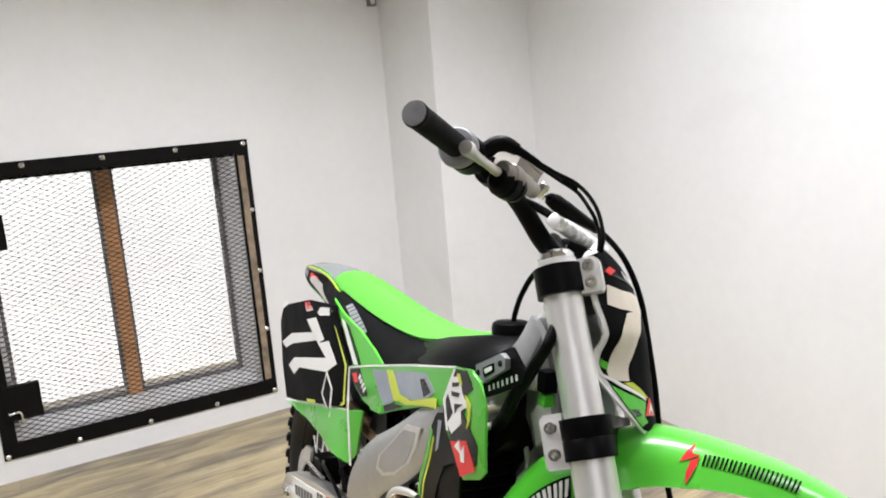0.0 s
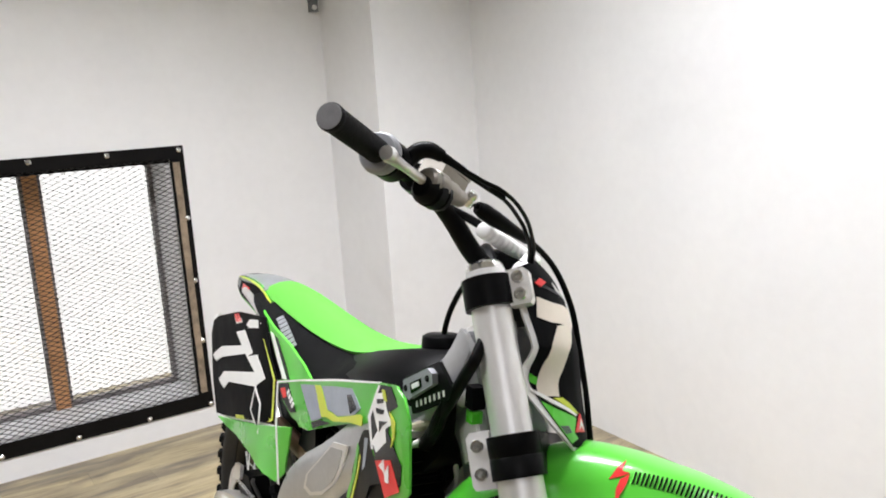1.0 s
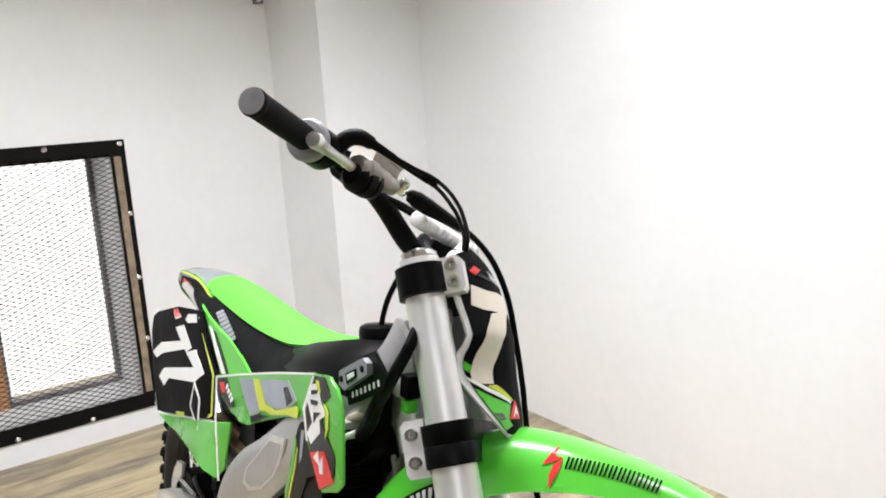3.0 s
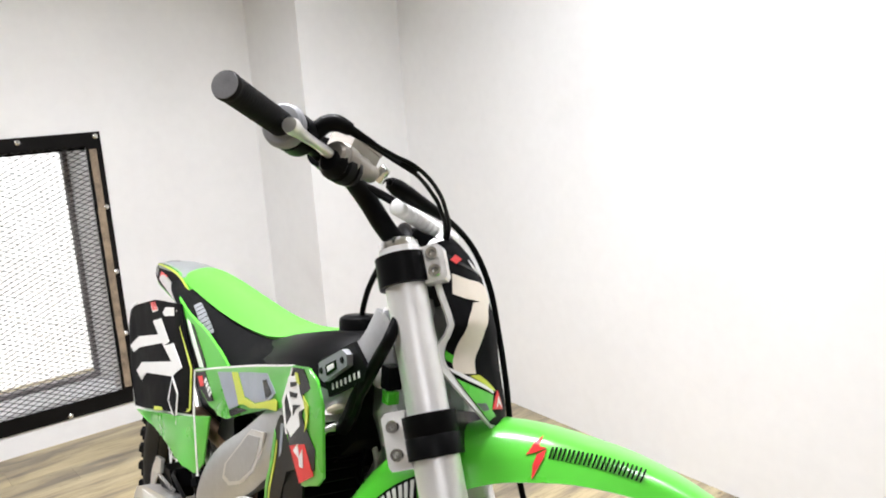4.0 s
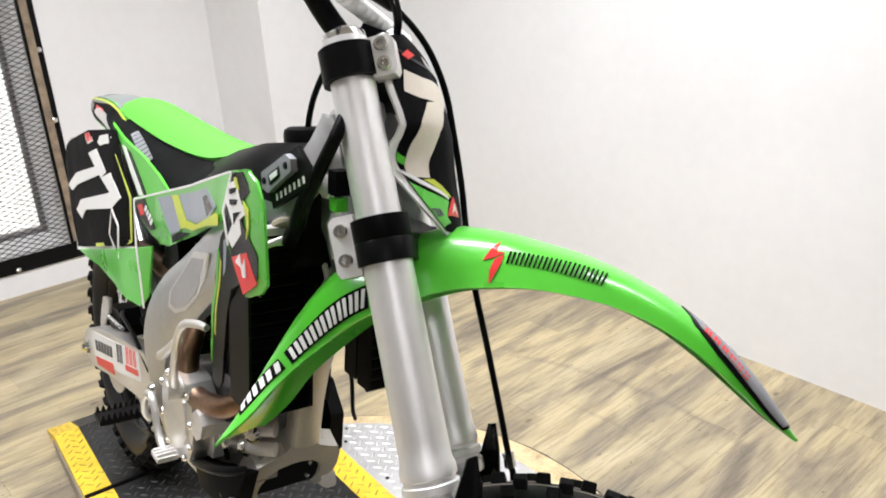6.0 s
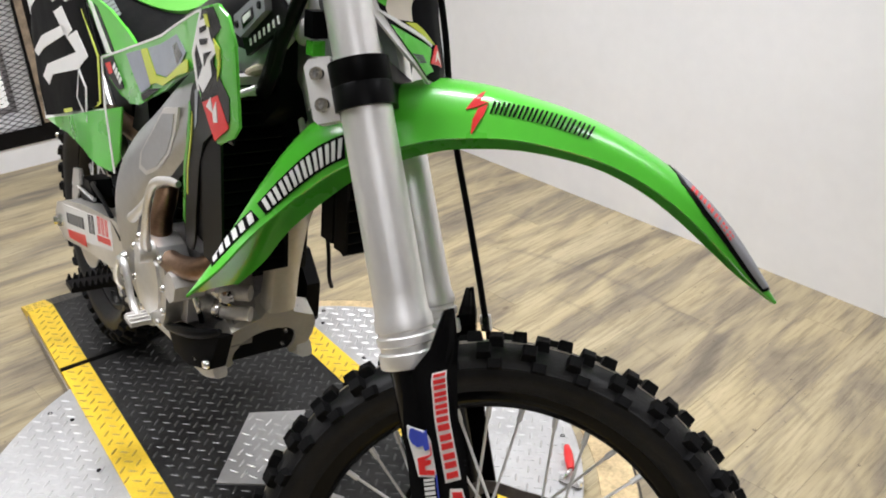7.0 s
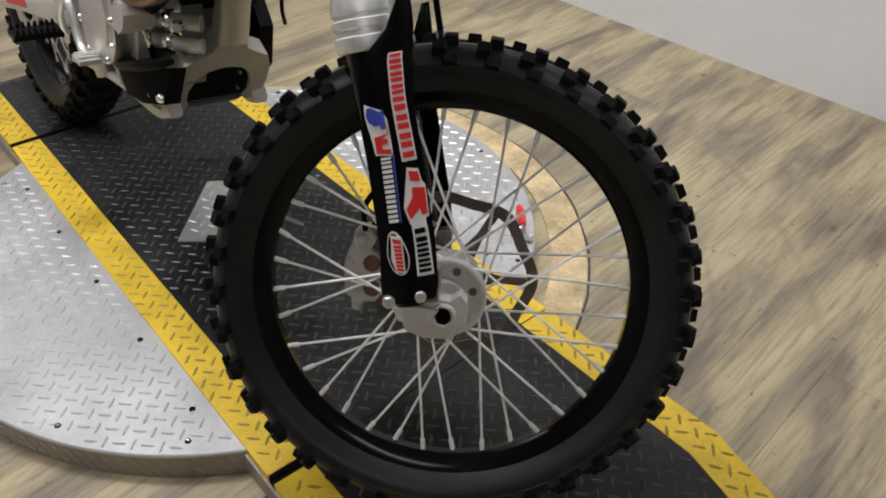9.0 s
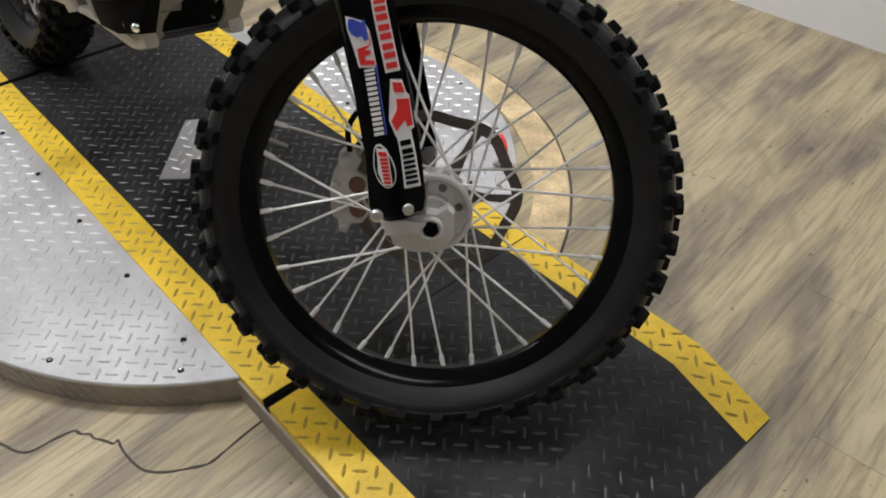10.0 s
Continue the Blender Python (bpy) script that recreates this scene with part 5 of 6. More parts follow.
    spar = part("frame_spar", beam([(1.085, s * 0.03, 1.035), (1.072, s * 0.048, 0.985), (1.040, s * 0.074, 0.935), (0.975, s * 0.098, 0.878), (0.88, s * 0.114, 0.802), (0.785, s * 0.116, 0.735), (0.680, s * 0.116, 0.672), (0.595, s * 0.114, 0.605), (0.548, s * 0.112, 0.535), (0.545, s * 0.106, 0.46), (0.575, s * 0.10, 0.395), (0.60, s * 0.09, 0.33)],
                                    [0.05, 0.055, 0.065, 0.080, 0.095, 0.105, 0.110, 0.118, 0.125, 0.115, 0.085, 0.06], [0.03, 0.03, 0.03, 0.032, 0.034, 0.036, 0.036, 0.036, 0.036, 0.034, 0.032, 0.03]), SPAR, bike, "bare aluminium frame spar")
    pad_ = [(0.688, 0.670), (0.699, 0.700), (0.769, 0.756), (0.827, 0.804), (0.888, 0.818), (0.872, 0.778), (0.844, 0.740), (0.782, 0.694), (0.723, 0.669)]
    part("spar_pad", rounded(slab(pad_, s * 0.1315, s * 0.1350), 0.002), ALU, spar)
    part("pad_field", rounded(slab([(0.785 + (x - 0.785) * 0.84, 0.737 + (z - 0.737) * 0.84) for x, z in pad_], s * 0.1345, s * 0.1362), 0.001), SPAR, spar)
    part("frame_bolt", lathe([(0, 0.010), (0.008, 0.010), (0.011, 0.007), (0.014, 0.0)], 14, Matrix.Translation((0.552, s * 0.128, 0.455)) @ pose(0, 0, 0, 90 if s < 0 else -90, 0, 0)), CHROME, spar)
    part("cradle_rail", beam([(0.880, s * 0.078, 0.374), (0.84, s * 0.084, 0.356), (0.76, s * 0.088, 0.350), (0.70, s * 0.089, 0.348), (0.62, s * 0.09, 0.340), (0.50, s * 0.09, 0.322), (0.42, s * 0.09, 0.300)], [0.034, 0.026, 0.014, 0.013, 0.014, 0.014, 0.012], [0.026, 0.024, 0.02, 0.02, 0.02, 0.02, 0.02]), FRAME_PAINT, bike, "pale lower frame rail")
    # radiator with louvred guard
    rad = part("radiator", rounded(box(0.985, 1.02, s * 0.045 if s > 0 else -0.14, s * 0.12 if s > 0 else -0.045, 0.63, 0.905), 0.006), BLACK, bike, "black radiator behind louvres")
    for i in range(16):
        z = 0.635 + i * 0.0172
        part("louvre", box(-0.003, 0.026, -0.046, 0.046, -0.0012, 0.0012, m=pose(1.030, s * 0.092, z, 0, 28, 0)), BLACK, rad)
    for yy in (0.046, 0.138):
        part("louvre_frame", box(1.024, 1.058, *sorted((s * yy, s * (yy + 0.004))), 0.625, 0.905), BLACK, rad)
    part("radiator_tank", rounded(box(0.998, 1.052, *sorted((s * 0.050, s * 0.138)), 0.868, 0.893), 0.007, 3), CAST, rad, "grey cast radiator tank")
    # grey bar drawn for the sheen along the black louvre frame's edge
    part("louvre_edge_sheen", tube([(1.056, s * 0.115, 0.872), (1.057, s * 0.085, 0.880), (1.057, s * 0.062, 0.879), (1.056, s * 0.044, 0.868), (1.054, s * 0.032, 0.844), (1.052, s * 0.023, 0.800), (1.050, s * 0.040, 0.780)], 0.0048, 10), CAST, rad, "bent grey bar as sheen on the louvre frame edge")
    part("radiator_hose", tube([(1.040, s * 0.095, 0.893), (1.055, s * 0.086, 0.902), (1.060, s * 0.060, 0.899), (1.058, s * 0.043, 0.876)], 0.0075, 10), HOSE, rad, "beige coolant hose")
    # swingarm
    arm = part("swingarm", rounded(slab([(-0.075, 0.335), (-0.06, 0.30), (0.012, 0.290), (0.20, 0.335), (0.50, 0.395), (0.53, 0.42), (0.52, 0.48), (0.47, 0.498), (0.25, 0.455), (0.063, 0.408), (-0.04, 0.37)], s * 0.088, s * 0.122), 0.006), ALU, bike, "aluminium swingarm with stickers")
    part("axle_nut", lathe([(0, 0.02), (0.009, 0.02), (0.010, 0.012), (0.016, 0.012), (0.017, 0.0)], 6, Matrix.Translation((-0.005, s * 0.122, 0.335)) @ pose(0, 0, 0, 90 if s < 0 else -90, 0, 0)), CHROME, arm)
    part("chain_adjuster", tube([(-0.07, s * 0.105, 0.33), (-0.105, s * 0.105, 0.325)], [0.006, 0.008], 8, 1), CHROME, arm)

    def on_arm(x, z, l, s=s):
        return Vector((x, s * (0.122 + l), z))
    decal("white_sticker", [[(0.02, 0.385), (0.43, 0.482), (0.445, 0.425), (0.05, 0.312)]], on_arm, 0.0014, WHITE, arm)
    decal("red_sticker", [[(0.055, 0.332), (0.225, 0.378), (0.230, 0.352), (0.070, 0.316)], [(0.33, 0.418), (0.43, 0.444), (0.435, 0.432), (0.335, 0.406)]], on_arm, 0.0020, RED, arm)
    decal("black_marking", word_bars((0.060, 0.350), (0.052, 0.374), (0.222, 0.418), (0.226, 0.392), 6, 0.3, 0.14), on_arm, 0.0020, BLACK, arm)
    decal("black_marking", word_bars((0.262, 0.398), (0.258, 0.440), (0.310, 0.453), (0.314, 0.411), 2, 0.3, 0.2), on_arm, 0.0020, BLACK, arm)
    decal("red_marking", word_bars((0.338, 0.424), (0.334, 0.462), (0.420, 0.480), (0.424, 0.446), 3, 0.35, 0.2), on_arm, 0.0020, RED, arm)
    # foot peg with teeth
    peg = part("foot_peg", rounded(box(0.478, 0.522, *sorted((s * 0.135, s * 0.222)), 0.385, 0.396), 0.003), STEEL_BLACK, bike, "toothed steel foot peg")
    for k in range(8):
        for x in (0.48, 0.52):
            yy = s * (0.142 + k * 0.0105)
            bm = bmesh.new()
            base = [bm.verts.new((x + a * 0.004, yy + b * 0.0042, 0.395)) for a, b in ((-1, -1), (1, -1), (1, 1), (-1, 1))]
            tip = [bm.verts.new((x + a * 0.0016, yy + b * 0.0015, 0.407)) for a, b in ((-1, -1), (1, -1), (1, 1), (-1, 1))]
            bm.faces.new(tip)
            for q in range(4):
                bm.faces.new((base[q], base[(q + 1) % 4], tip[(q + 1) % 4], tip[q]))
            part("tooth", bm, STEEL_BLACK, peg, smooth=0)

# seat: green top over black sides
SEAT = ((0.10, 0.950, 0.050, 0.020, 0.925, 0.078), (0.135, 0.957, 0.052, 0.030, 0.913, 0.087), (0.22, 0.960, 0.055, 0.036, 0.900, 0.098), (0.32, 0.9555, 0.057, 0.037, 0.883, 0.104), (0.45, 0.946, 0.057, 0.034, 0.860, 0.110), (0.58, 0.938, 0.056, 0.027, 0.845, 0.116), (0.70, 0.938, 0.058, 0.018, 0.866, 0.114), (0.80, 0.950, 0.060, 0.010, 0.902, 0.110), (0.88, 0.967, 0.052, 0.006, 0.928, 0.102), (0.95, 0.979, 0.04, 0.006, 0.948, 0.095))
tops = [[Vector((x, y * hw, z - dome * abs(y) ** 2.2)) for y in (-1, -0.85, -0.6, -0.3, 0, 0.3, 0.6, 0.85, 1)] for x, z, hw, dome, zl, hl in SEAT]
cols = list(zip(*[smooth_path(c, 4) for c in zip(*tops)]))
seat = part("seat", shell(cols, -0.006), SEAT_GREEN, bike, "lime green and black ribbed seat", smooth=60)
for side in (-1, 1):
    rows = [[Vector((x, side * (hw + (hl - hw) * f + 0.010 * math.sin(math.pi * f)), (z - dome) + (zl - z + dome) * f)) for f in (0, 0.08, 0.25, 0.5, 0.75, 1)] for x, z, hw, dome, zl, hl in SEAT]
    cols = list(zip(*[smooth_path(c, 4) for c in zip(*rows)]))
    sf = Surf(cols)
    sd = part("seat_side", shell(cols, 0.006), SEAT_BLACK, seat, "black gripper seat side", smooth=60)
    decal("grey_marking", word_bars((0.335, 0.50), (0.340, 0.30), (0.485, 0.55), (0.475, 0.735), 8, 0.3, 0.14), lambda u, v, l, sf=sf, side=side: sf.at(u, v, l * side), 0.0078, FLANGE, sd, cut=0.05)
part("seat_base", loft([[(x, -hl * 0.9, zl - 0.02), (x, -hw * 0.9, z - dome - 0.012), (x, hw * 0.9, z - dome - 0.012), (x, hl * 0.9, zl - 0.02)] for x, z, hw, dome, zl, hl in SEAT]), BLACK, seat)

# rear fender with clear-edged graphics
tail = ((-0.235, 0.916, 0.026, 0.010), (-0.20, 0.928, 0.040, 0.03), (-0.12, 0.942, 0.050, 0.06), (0.0, 0.950, 0.055, 0.075), (0.12, 0.945, 0.062, 0.08), (0.28, 0.915, 0.075, 0.085))
rows = [[Vector((x, y * hw, z - f * dr)) for y, f in ((-1.06, 1.0), (-1.02, 0.5), (-0.9, 0.1), (-0.5, 0.02), (0, 0), (0.5, 0.02), (0.9, 0.1), (1.02, 0.5), (1.06, 1.0))] for x, z, hw, dr in tail]
tl = Surf(rows, 3)
rf = part("rear_fender", tl.sheet(0.004), GREEN, bike, "green rear fender with black graphics", smooth=60)
for v0, v1 in ((0.02, 0.26), (0.98, 0.74)):
    decal("black_graphic", [[(0.05, v0), (1.0, v0), (1.0, v1), (0.06, v1)]], lambda u, v, l: tl.at(u, v, l), 0.0016, FILM, rf, cut=0.08)
    decal("grey_graphic", [[(0.10, v0 + (v1 - v0) * 0.3), (0.35, v0 + (v1 - v0) * 0.2), (0.36, v0 + (v1 - v0) * 0.6), (0.12, v0 + (v1 - v0) * 0.7)]], lambda u, v, l: tl.at(u, v, l), 0.0024, GREY, rf, cut=0.08)
    decal("yellow_line", [[(0.08, v0 + (v1 - v0) * 0.86), (1.0, v0 + (v1 - v0) * 0.86), (1.0, v0 + (v1 - v0) * 0.94), (0.08, v0 + (v1 - v0) * 0.94)]], lambda u, v, l: tl.at(u, v, l), 0.0024, LIME_TRIM, rf, cut=0.08)
    decal("red_sticker", [[(0.42, v0 + (v1 - v0) * 0.3), (0.55, v0 + (v1 - v0) * 0.25), (0.56, v0 + (v1 - v0) * 0.55), (0.43, v0 + (v1 - v0) * 0.6)]], lambda u, v, l: tl.at(u, v, l), 0.0026, RED, rf)
decal("grey_graphic", [[(0.03, 0.16), (0.50, 0.20), (0.80, 0.25), (0.80, 0.75), (0.50, 0.80), (0.03, 0.84)]], lambda u, v, l: tl.at(u, v, l), 0.0016, GREY, rf, cut=0.08)
decal("black_marking", letters(0.10, 0.40, 0.38, 0.40, 6, 0.12, 0.1, 0.3), lambda u, v, l: tl.at(u, v, l), 0.0024, BLACK, rf)

# airbox and subframe behind the panels
part("airbox", rounded(loft([[(x, -w, z0), (x, -w, z1), (x, w, z1), (x, w, z0)] for x, z0, z1, w in ((0.10, 0.72, 0.88, 0.07), (0.30, 0.62, 0.88, 0.09), (0.48, 0.60, 0.85, 0.08))]), 0.01), BLACK, bike, "black plastic airbox")
for s in (-1, 1):
    part("subframe_rail", tube([(0.66, s * 0.09, 0.80), (0.40, s * 0.09, 0.86), (0.12, s * 0.075, 0.90), (-0.05, s * 0.06, 0.91)], 0.010, 10), ALU, bike)
    part("subframe_strut", tube([(0.57, s * 0.10, 0.57), (0.42, s * 0.095, 0.68), (0.18, s * 0.08, 0.86)], 0.009, 10), ALU, bike)
# muffler on the right
mu = part("muffler", tube([(0.34, -0.085, 0.69), (0.28, -0.075, 0.705), (0.20, -0.068, 0.715), (-0.08, -0.055, 0.738), (-0.115, -0.055, 0.742), (-0.13, -0.055, 0.743)], [0.028, 0.04, 0.048, 0.048, 0.042, 0.03], 20, 3), ALU, bike, "oval aluminium muffler")
part("muffler_tip", tube([(-0.128, -0.055, 0.743), (-0.15, -0.055, 0.745)], 0.022, 16, 1), CHROME, mu)
# rear shock, spring
sh = part("rear_shock", tube([(0.56, 0.0, 0.80), (0.50, 0.0, 0.44)], 0.022, 14, 1), BLACK, bike, "black rear shock with dark coil spring")
pts = []
for k in range(90):
    a, f = k / 89 * 2 * math.pi * 7, k / 89
    c = Vector((0.555 - 0.045 * f, 0, 0.76 - 0.26 * f))
    pts.append(c + Vector((0.034 * math.cos(a), 0.034 * math.sin(a), 0)))
part("spring", tube(pts, 0.0055, 8, 1), STEEL_BLACK, sh)
part("heat_guard", rounded(slab([(0.56, 0.70), (0.60, 0.77), (0.655, 0.80), (0.665, 0.70), (0.62, 0.60), (0.58, 0.58)], -0.106, -0.100), 0.002), BLACK, bike)
gd2 = part("warning_label", slab([(0.592, 0.645), (0.60, 0.70), (0.632, 0.715), (0.622, 0.652)], -0.1085, -0.1062), CREAM, bike, "cream warning label with orange print")
part("label_print", slab([(0.598, 0.665), (0.601, 0.685), (0.625, 0.696), (0.622, 0.674)], -0.1095, -0.1082), RED, gd2)

# tank, cap, meter
tk = part("fuel_tank", rounded(loft([[(x, -w, z0), (x, -w * 0.96, z1 - 0.035), (x, -w * 0.6, z1), (x, w * 0.6, z1), (x, w * 0.96, z1 - 0.035), (x, w, z0)] for x, z0, z1, w in ((0.70, 0.82, 0.915, 0.10), (0.85, 0.80, 0.962, 0.115), (0.95, 0.78, 0.988, 0.118), (1.03, 0.80, 0.998, 0.098), (1.075, 0.86, 0.985, 0.07))]), 0.008, 3), BLACK, bike, "black fuel tank under the seat nose", smooth=50)
cap = part("fuel_cap", lathe([(0, 0.026), (0.024, 0.026), (0.031, 0.022), (0.0325, 0.016), (0.0325, 0.004), (0.028, 0.0)], 28, Matrix.Translation((0.955, -0.009, 0.984)) @ pose(0, 0, 0, 0, -6, 0)), BLACK, tk, "round black fuel cap")
part("vent_hose", tube([(0.958, -0.009, 1.008), (0.966, -0.01, 1.03), (0.985, -0.012, 1.06), (1.01, -0.008, 1.095), (1.04, 0.0, 1.115)], 0.0045, 8), BLACK, tk)
mt = part("hour_meter", rounded(slab([(1.034, 0.944), (1.032, 0.964), (1.104, 1.000), (1.118, 0.996), (1.121, 0.982), (1.052, 0.941)], -0.112, -0.103), 0.003), FLANGE, bike, "small grey hour meter on a black bracket")


def on_meter(x, z, l):
    return Vector((x, -0.112 - l, z))


decal("display", [[(1.056, 0.966), (1.088, 0.982), (1.092, 0.970), (1.062, 0.953)]], on_meter, 0.0014, GLOSS, mt)
decal("digits", [[(1.062, 0.966), (1.084, 0.977), (1.086, 0.971), (1.066, 0.960)]], on_meter, 0.0022, WHITE, mt)
for x, z in ((1.042, 0.955), (1.106, 0.986)):
    part("screw", lathe([(0, 0.002), (0.004, 0.002), (0.005, 0.0)], 12, Matrix.Translation((x, -0.112, z)) @ pose(0, 0, 0, 90, 0, 0)), BLACK, mt)
part("bracket", rounded(slab([(1.020, 0.965), (1.118, 1.012), (1.160, 0.986), (1.150, 0.968), (1.050, 0.918)], -0.103, -0.097), 0.002), BLACK, mt)
decal("white_marking", word_bars((1.060, 0.931), (1.058, 0.939), (1.146, 0.982), (1.149, 0.974), 7, 0.4, 0.0), lambda x, z, l: Vector((x, -0.103 - l, z)), 0.0014, WHITE, mt)
# steering head casting and down tube
part("steering_head", lathe([(0.030, 0.67), (0.036, 0.675), (0.036, 0.69), (0.032, 0.70), (0.032, 0.79), (0.036, 0.80), (0.036, 0.815), (0.03, 0.817)], 28, frame_to(fork(0, 0, -0.0236), fork(1, 0, -0.0236))), CAST, bike, "cast aluminium steering head")
part("head_gusset", rounded(slab([(1.042, 0.987), (1.070, 1.018), (1.095, 1.046), (1.118, 1.030), (1.126, 0.990), (1.150, 0.955), (1.168, 0.920), (1.162, 0.868), (1.112, 0.836), (1.090, 0.878), (1.072, 0.895), (1.060, 0.94)], -0.046, 0.046), 0.014, 3), SPAR, bike, "cast aluminium frame head", smooth=60)
part("gusset_rib", rounded(slab([(1.098, 0.905), (1.132, 0.940), (1.146, 0.915), (1.140, 0.880), (1.118, 0.862)], -0.052, -0.044), 0.004, 2), CAST, bike)
part("gusset_boss", lathe([(0, 0.010), (0.012, 0.010), (0.017, 0.007), (0.019, 0.0)], 18, Matrix.Translation((1.092, -0.045, 0.955)) @ pose(0, 0, 0, 90, 0, 0)), CAST, bike)
part("down_tube", beam([(1.11, 0, 0.86), (1.022, 0, 0.75), (0.974, 0, 0.665), (0.948, 0, 0.58), (0.932, 0, 0.500)], [0.055, 0.05, 0.045, 0.045, 0.048], [0.052, 0.052, 0.052, 0.050, 0.052]), FRAME_PAINT, bike, "pale cast down tube")
# cast arch under the down tube, open at the foot, with a lip below the case guard
lean_ = Vector((0.567, 0, 1)).normalized()
ARCH = Matrix.Translation((0.942, 0, 0.5)) @ Matrix(((0, lean_.z, lean_.x), (1, 0, 0), (0, -lean_.x, lean_.z))).to_4x4()
half_ = [(0.022, -0.002), (0.030, -0.022), (0.050, -0.035), (0.073, -0.047), (0.083, -0.072), (0.087, -0.108), (0.084, -0.138), (0.073, -0.158), (0.056, -0.158), (0.050, -0.148), (0.056, -0.134), (0.056, -0.112), (0.047, -0.085), (0.030, -0.069), (0.008, -0.063)]
arch = part("cradle_loop", rounded(slab(half_ + [(-y, v) for y, v in reversed(half_)], -0.034, 0.002, m=ARCH), 0.006, 3), FRAME_PAINT, bike, "pale cast frame cradle")
part("cradle_lip", rounded(slab([(-0.076, -0.128), (-0.098, -0.126), (-0.121, -0.113), (-0.114, -0.136), (-0.088, -0.166), (-0.072, -0.160)], -0.020, -0.004, m=ARCH), 0.004, 2), FRAME_PAINT, arch)
# skid plate behind the loop, with bright bolts, and the case guard
sk = part("skid_plate", rounded(loft([[(0.915, -0.045, 0.480), (0.905, -0.045, 0.478), (0.905, 0.045, 0.478), (0.915, 0.045, 0.480)], [(0.892, -0.066, 0.43), (0.884, -0.066, 0.428), (0.884, 0.066, 0.428), (0.892, 0.066, 0.43)], [(0.868, -0.066, 0.375), (0.860, -0.066, 0.372), (0.860, 0.066, 0.372), (0.868, 0.066, 0.375)], [(0.80, -0.075, 0.338), (0.80, -0.075, 0.332), (0.80, 0.075, 0.332), (0.80, 0.075, 0.338)], [(0.60, -0.08, 0.332), (0.60, -0.08, 0.326), (0.60, 0.08, 0.326), (0.60, 0.08, 0.332)]]), 0.002), BLACK, bike, "black skid plate under the engine")
for y, z in ((0.02, 0.45), (0.034, 0.425), (0.036, 0.392)):
    part("bolt", lathe([(0, 0.005), (0.003, 0.005), (0.0045, 0.0)], 10, frame_to((0.87 + (z - 0.375) * 0.43, y, z), (0.97 + (z - 0.375) * 0.43, y, z - 0.03))), CHROME, sk)
part("case_guard", rounded(loft([[(0.945, -0.104, 0.470), (0.932, -0.075, 0.462), (0.905, -0.078, 0.392), (0.915, -0.110, 0.398)], [(0.88, -0.126, 0.446), (0.87, -0.08, 0.44), (0.85, -0.08, 0.372), (0.86, -0.122, 0.382)], [(0.80, -0.128, 0.420), (0.80, -0.08, 0.414), (0.78, -0.08, 0.362), (0.79, -0.122, 0.372)], [(0.745, -0.118, 0.402), (0.745, -0.08, 0.40), (0.745, -0.08, 0.366), (0.745, -0.112, 0.374)]]), 0.008, 3), FILM, bike, "black plastic engine case guard", smooth=50)
part("guard_lip", tube([(0.735, -0.120, 0.408), (0.80, -0.132, 0.428), (0.88, -0.129, 0.454), (0.925, -0.116, 0.470), (0.948, -0.104, 0.482)], [0.004, 0.008, 0.009, 0.008, 0.005], 10, 4), BLACK, bike)
part("guard_bolt", lathe([(0, 0.008), (0.005, 0.008), (0.008, 0.005), (0.009, 0.0)], 12, Matrix.Translation((0.918, -0.113, 0.412)) @ pose(0, 0, 0, 90, 0, 0)), CHROME, bike)

part("left_case", rounded(slab([(0.66, 0.37), (0.82, 0.37), (0.868, 0.42), (0.872, 0.49), (0.83, 0.54), (0.68, 0.54)], 0.085, 0.110), 0.012, 3), BLACK, bike)
part("wire", tube([(0.99, 0.05, 0.66), (0.985, 0.060, 0.60), (0.968, 0.072, 0.55), (0.950, 0.088, 0.52)], 0.0035, 8), BLACK, bike)
# engine front mounts: bright collars between the engine and the down tube
for z0, r in ((0.530, 0.013), (0.494, 0.012)):
    stay = part("engine_stay", tube([(0.80, -0.094, z0 - 0.022), (0.86, -0.088, z0 - 0.010), (0.905, -0.076, z0 - 0.003), (0.936, -0.048, z0)], r, 14, 4), CAST, bike, "pale cast engine stay")
    for f, big in ((0.838, 0.0165), (0.898, 0.018)):
        a = Vector((f, -0.090 + (f - 0.838) * 0.2, z0 - 0.014 + (f - 0.838) * 0.18))
        part("stay_collar", lathe([(r, -0.007), (big, -0.006), (big, 0.004), (big - 0.003, 0.007), (r, 0.008)], 18, frame_to(a, a + Vector((0.03, 0.006, 0.006)))), CHROME, stay)
part("mount_bolt", lathe([(0.0, 0.012), (0.007, 0.012), (0.012, 0.008), (0.012, -0.006)], 16, frame_to((0.925, -0.080, 0.525), (0.945, -0.098, 0.528))), CHROME, bike)
part("oil_line", tube([(0.80, -0.108, 0.545), (0.85, -0.112, 0.525), (0.875, -0.108, 0.49), (0.865, -0.10, 0.46)], 0.0055, 10), CHROME, bike)
part("case_boss", rounded(slab([(0.792, 0.438), (0.838, 0.448), (0.850, 0.500), (0.832, 0.532), (0.806, 0.520), (0.796, 0.480)], -0.116, -0.07), 0.006, 2), CAST, bike)

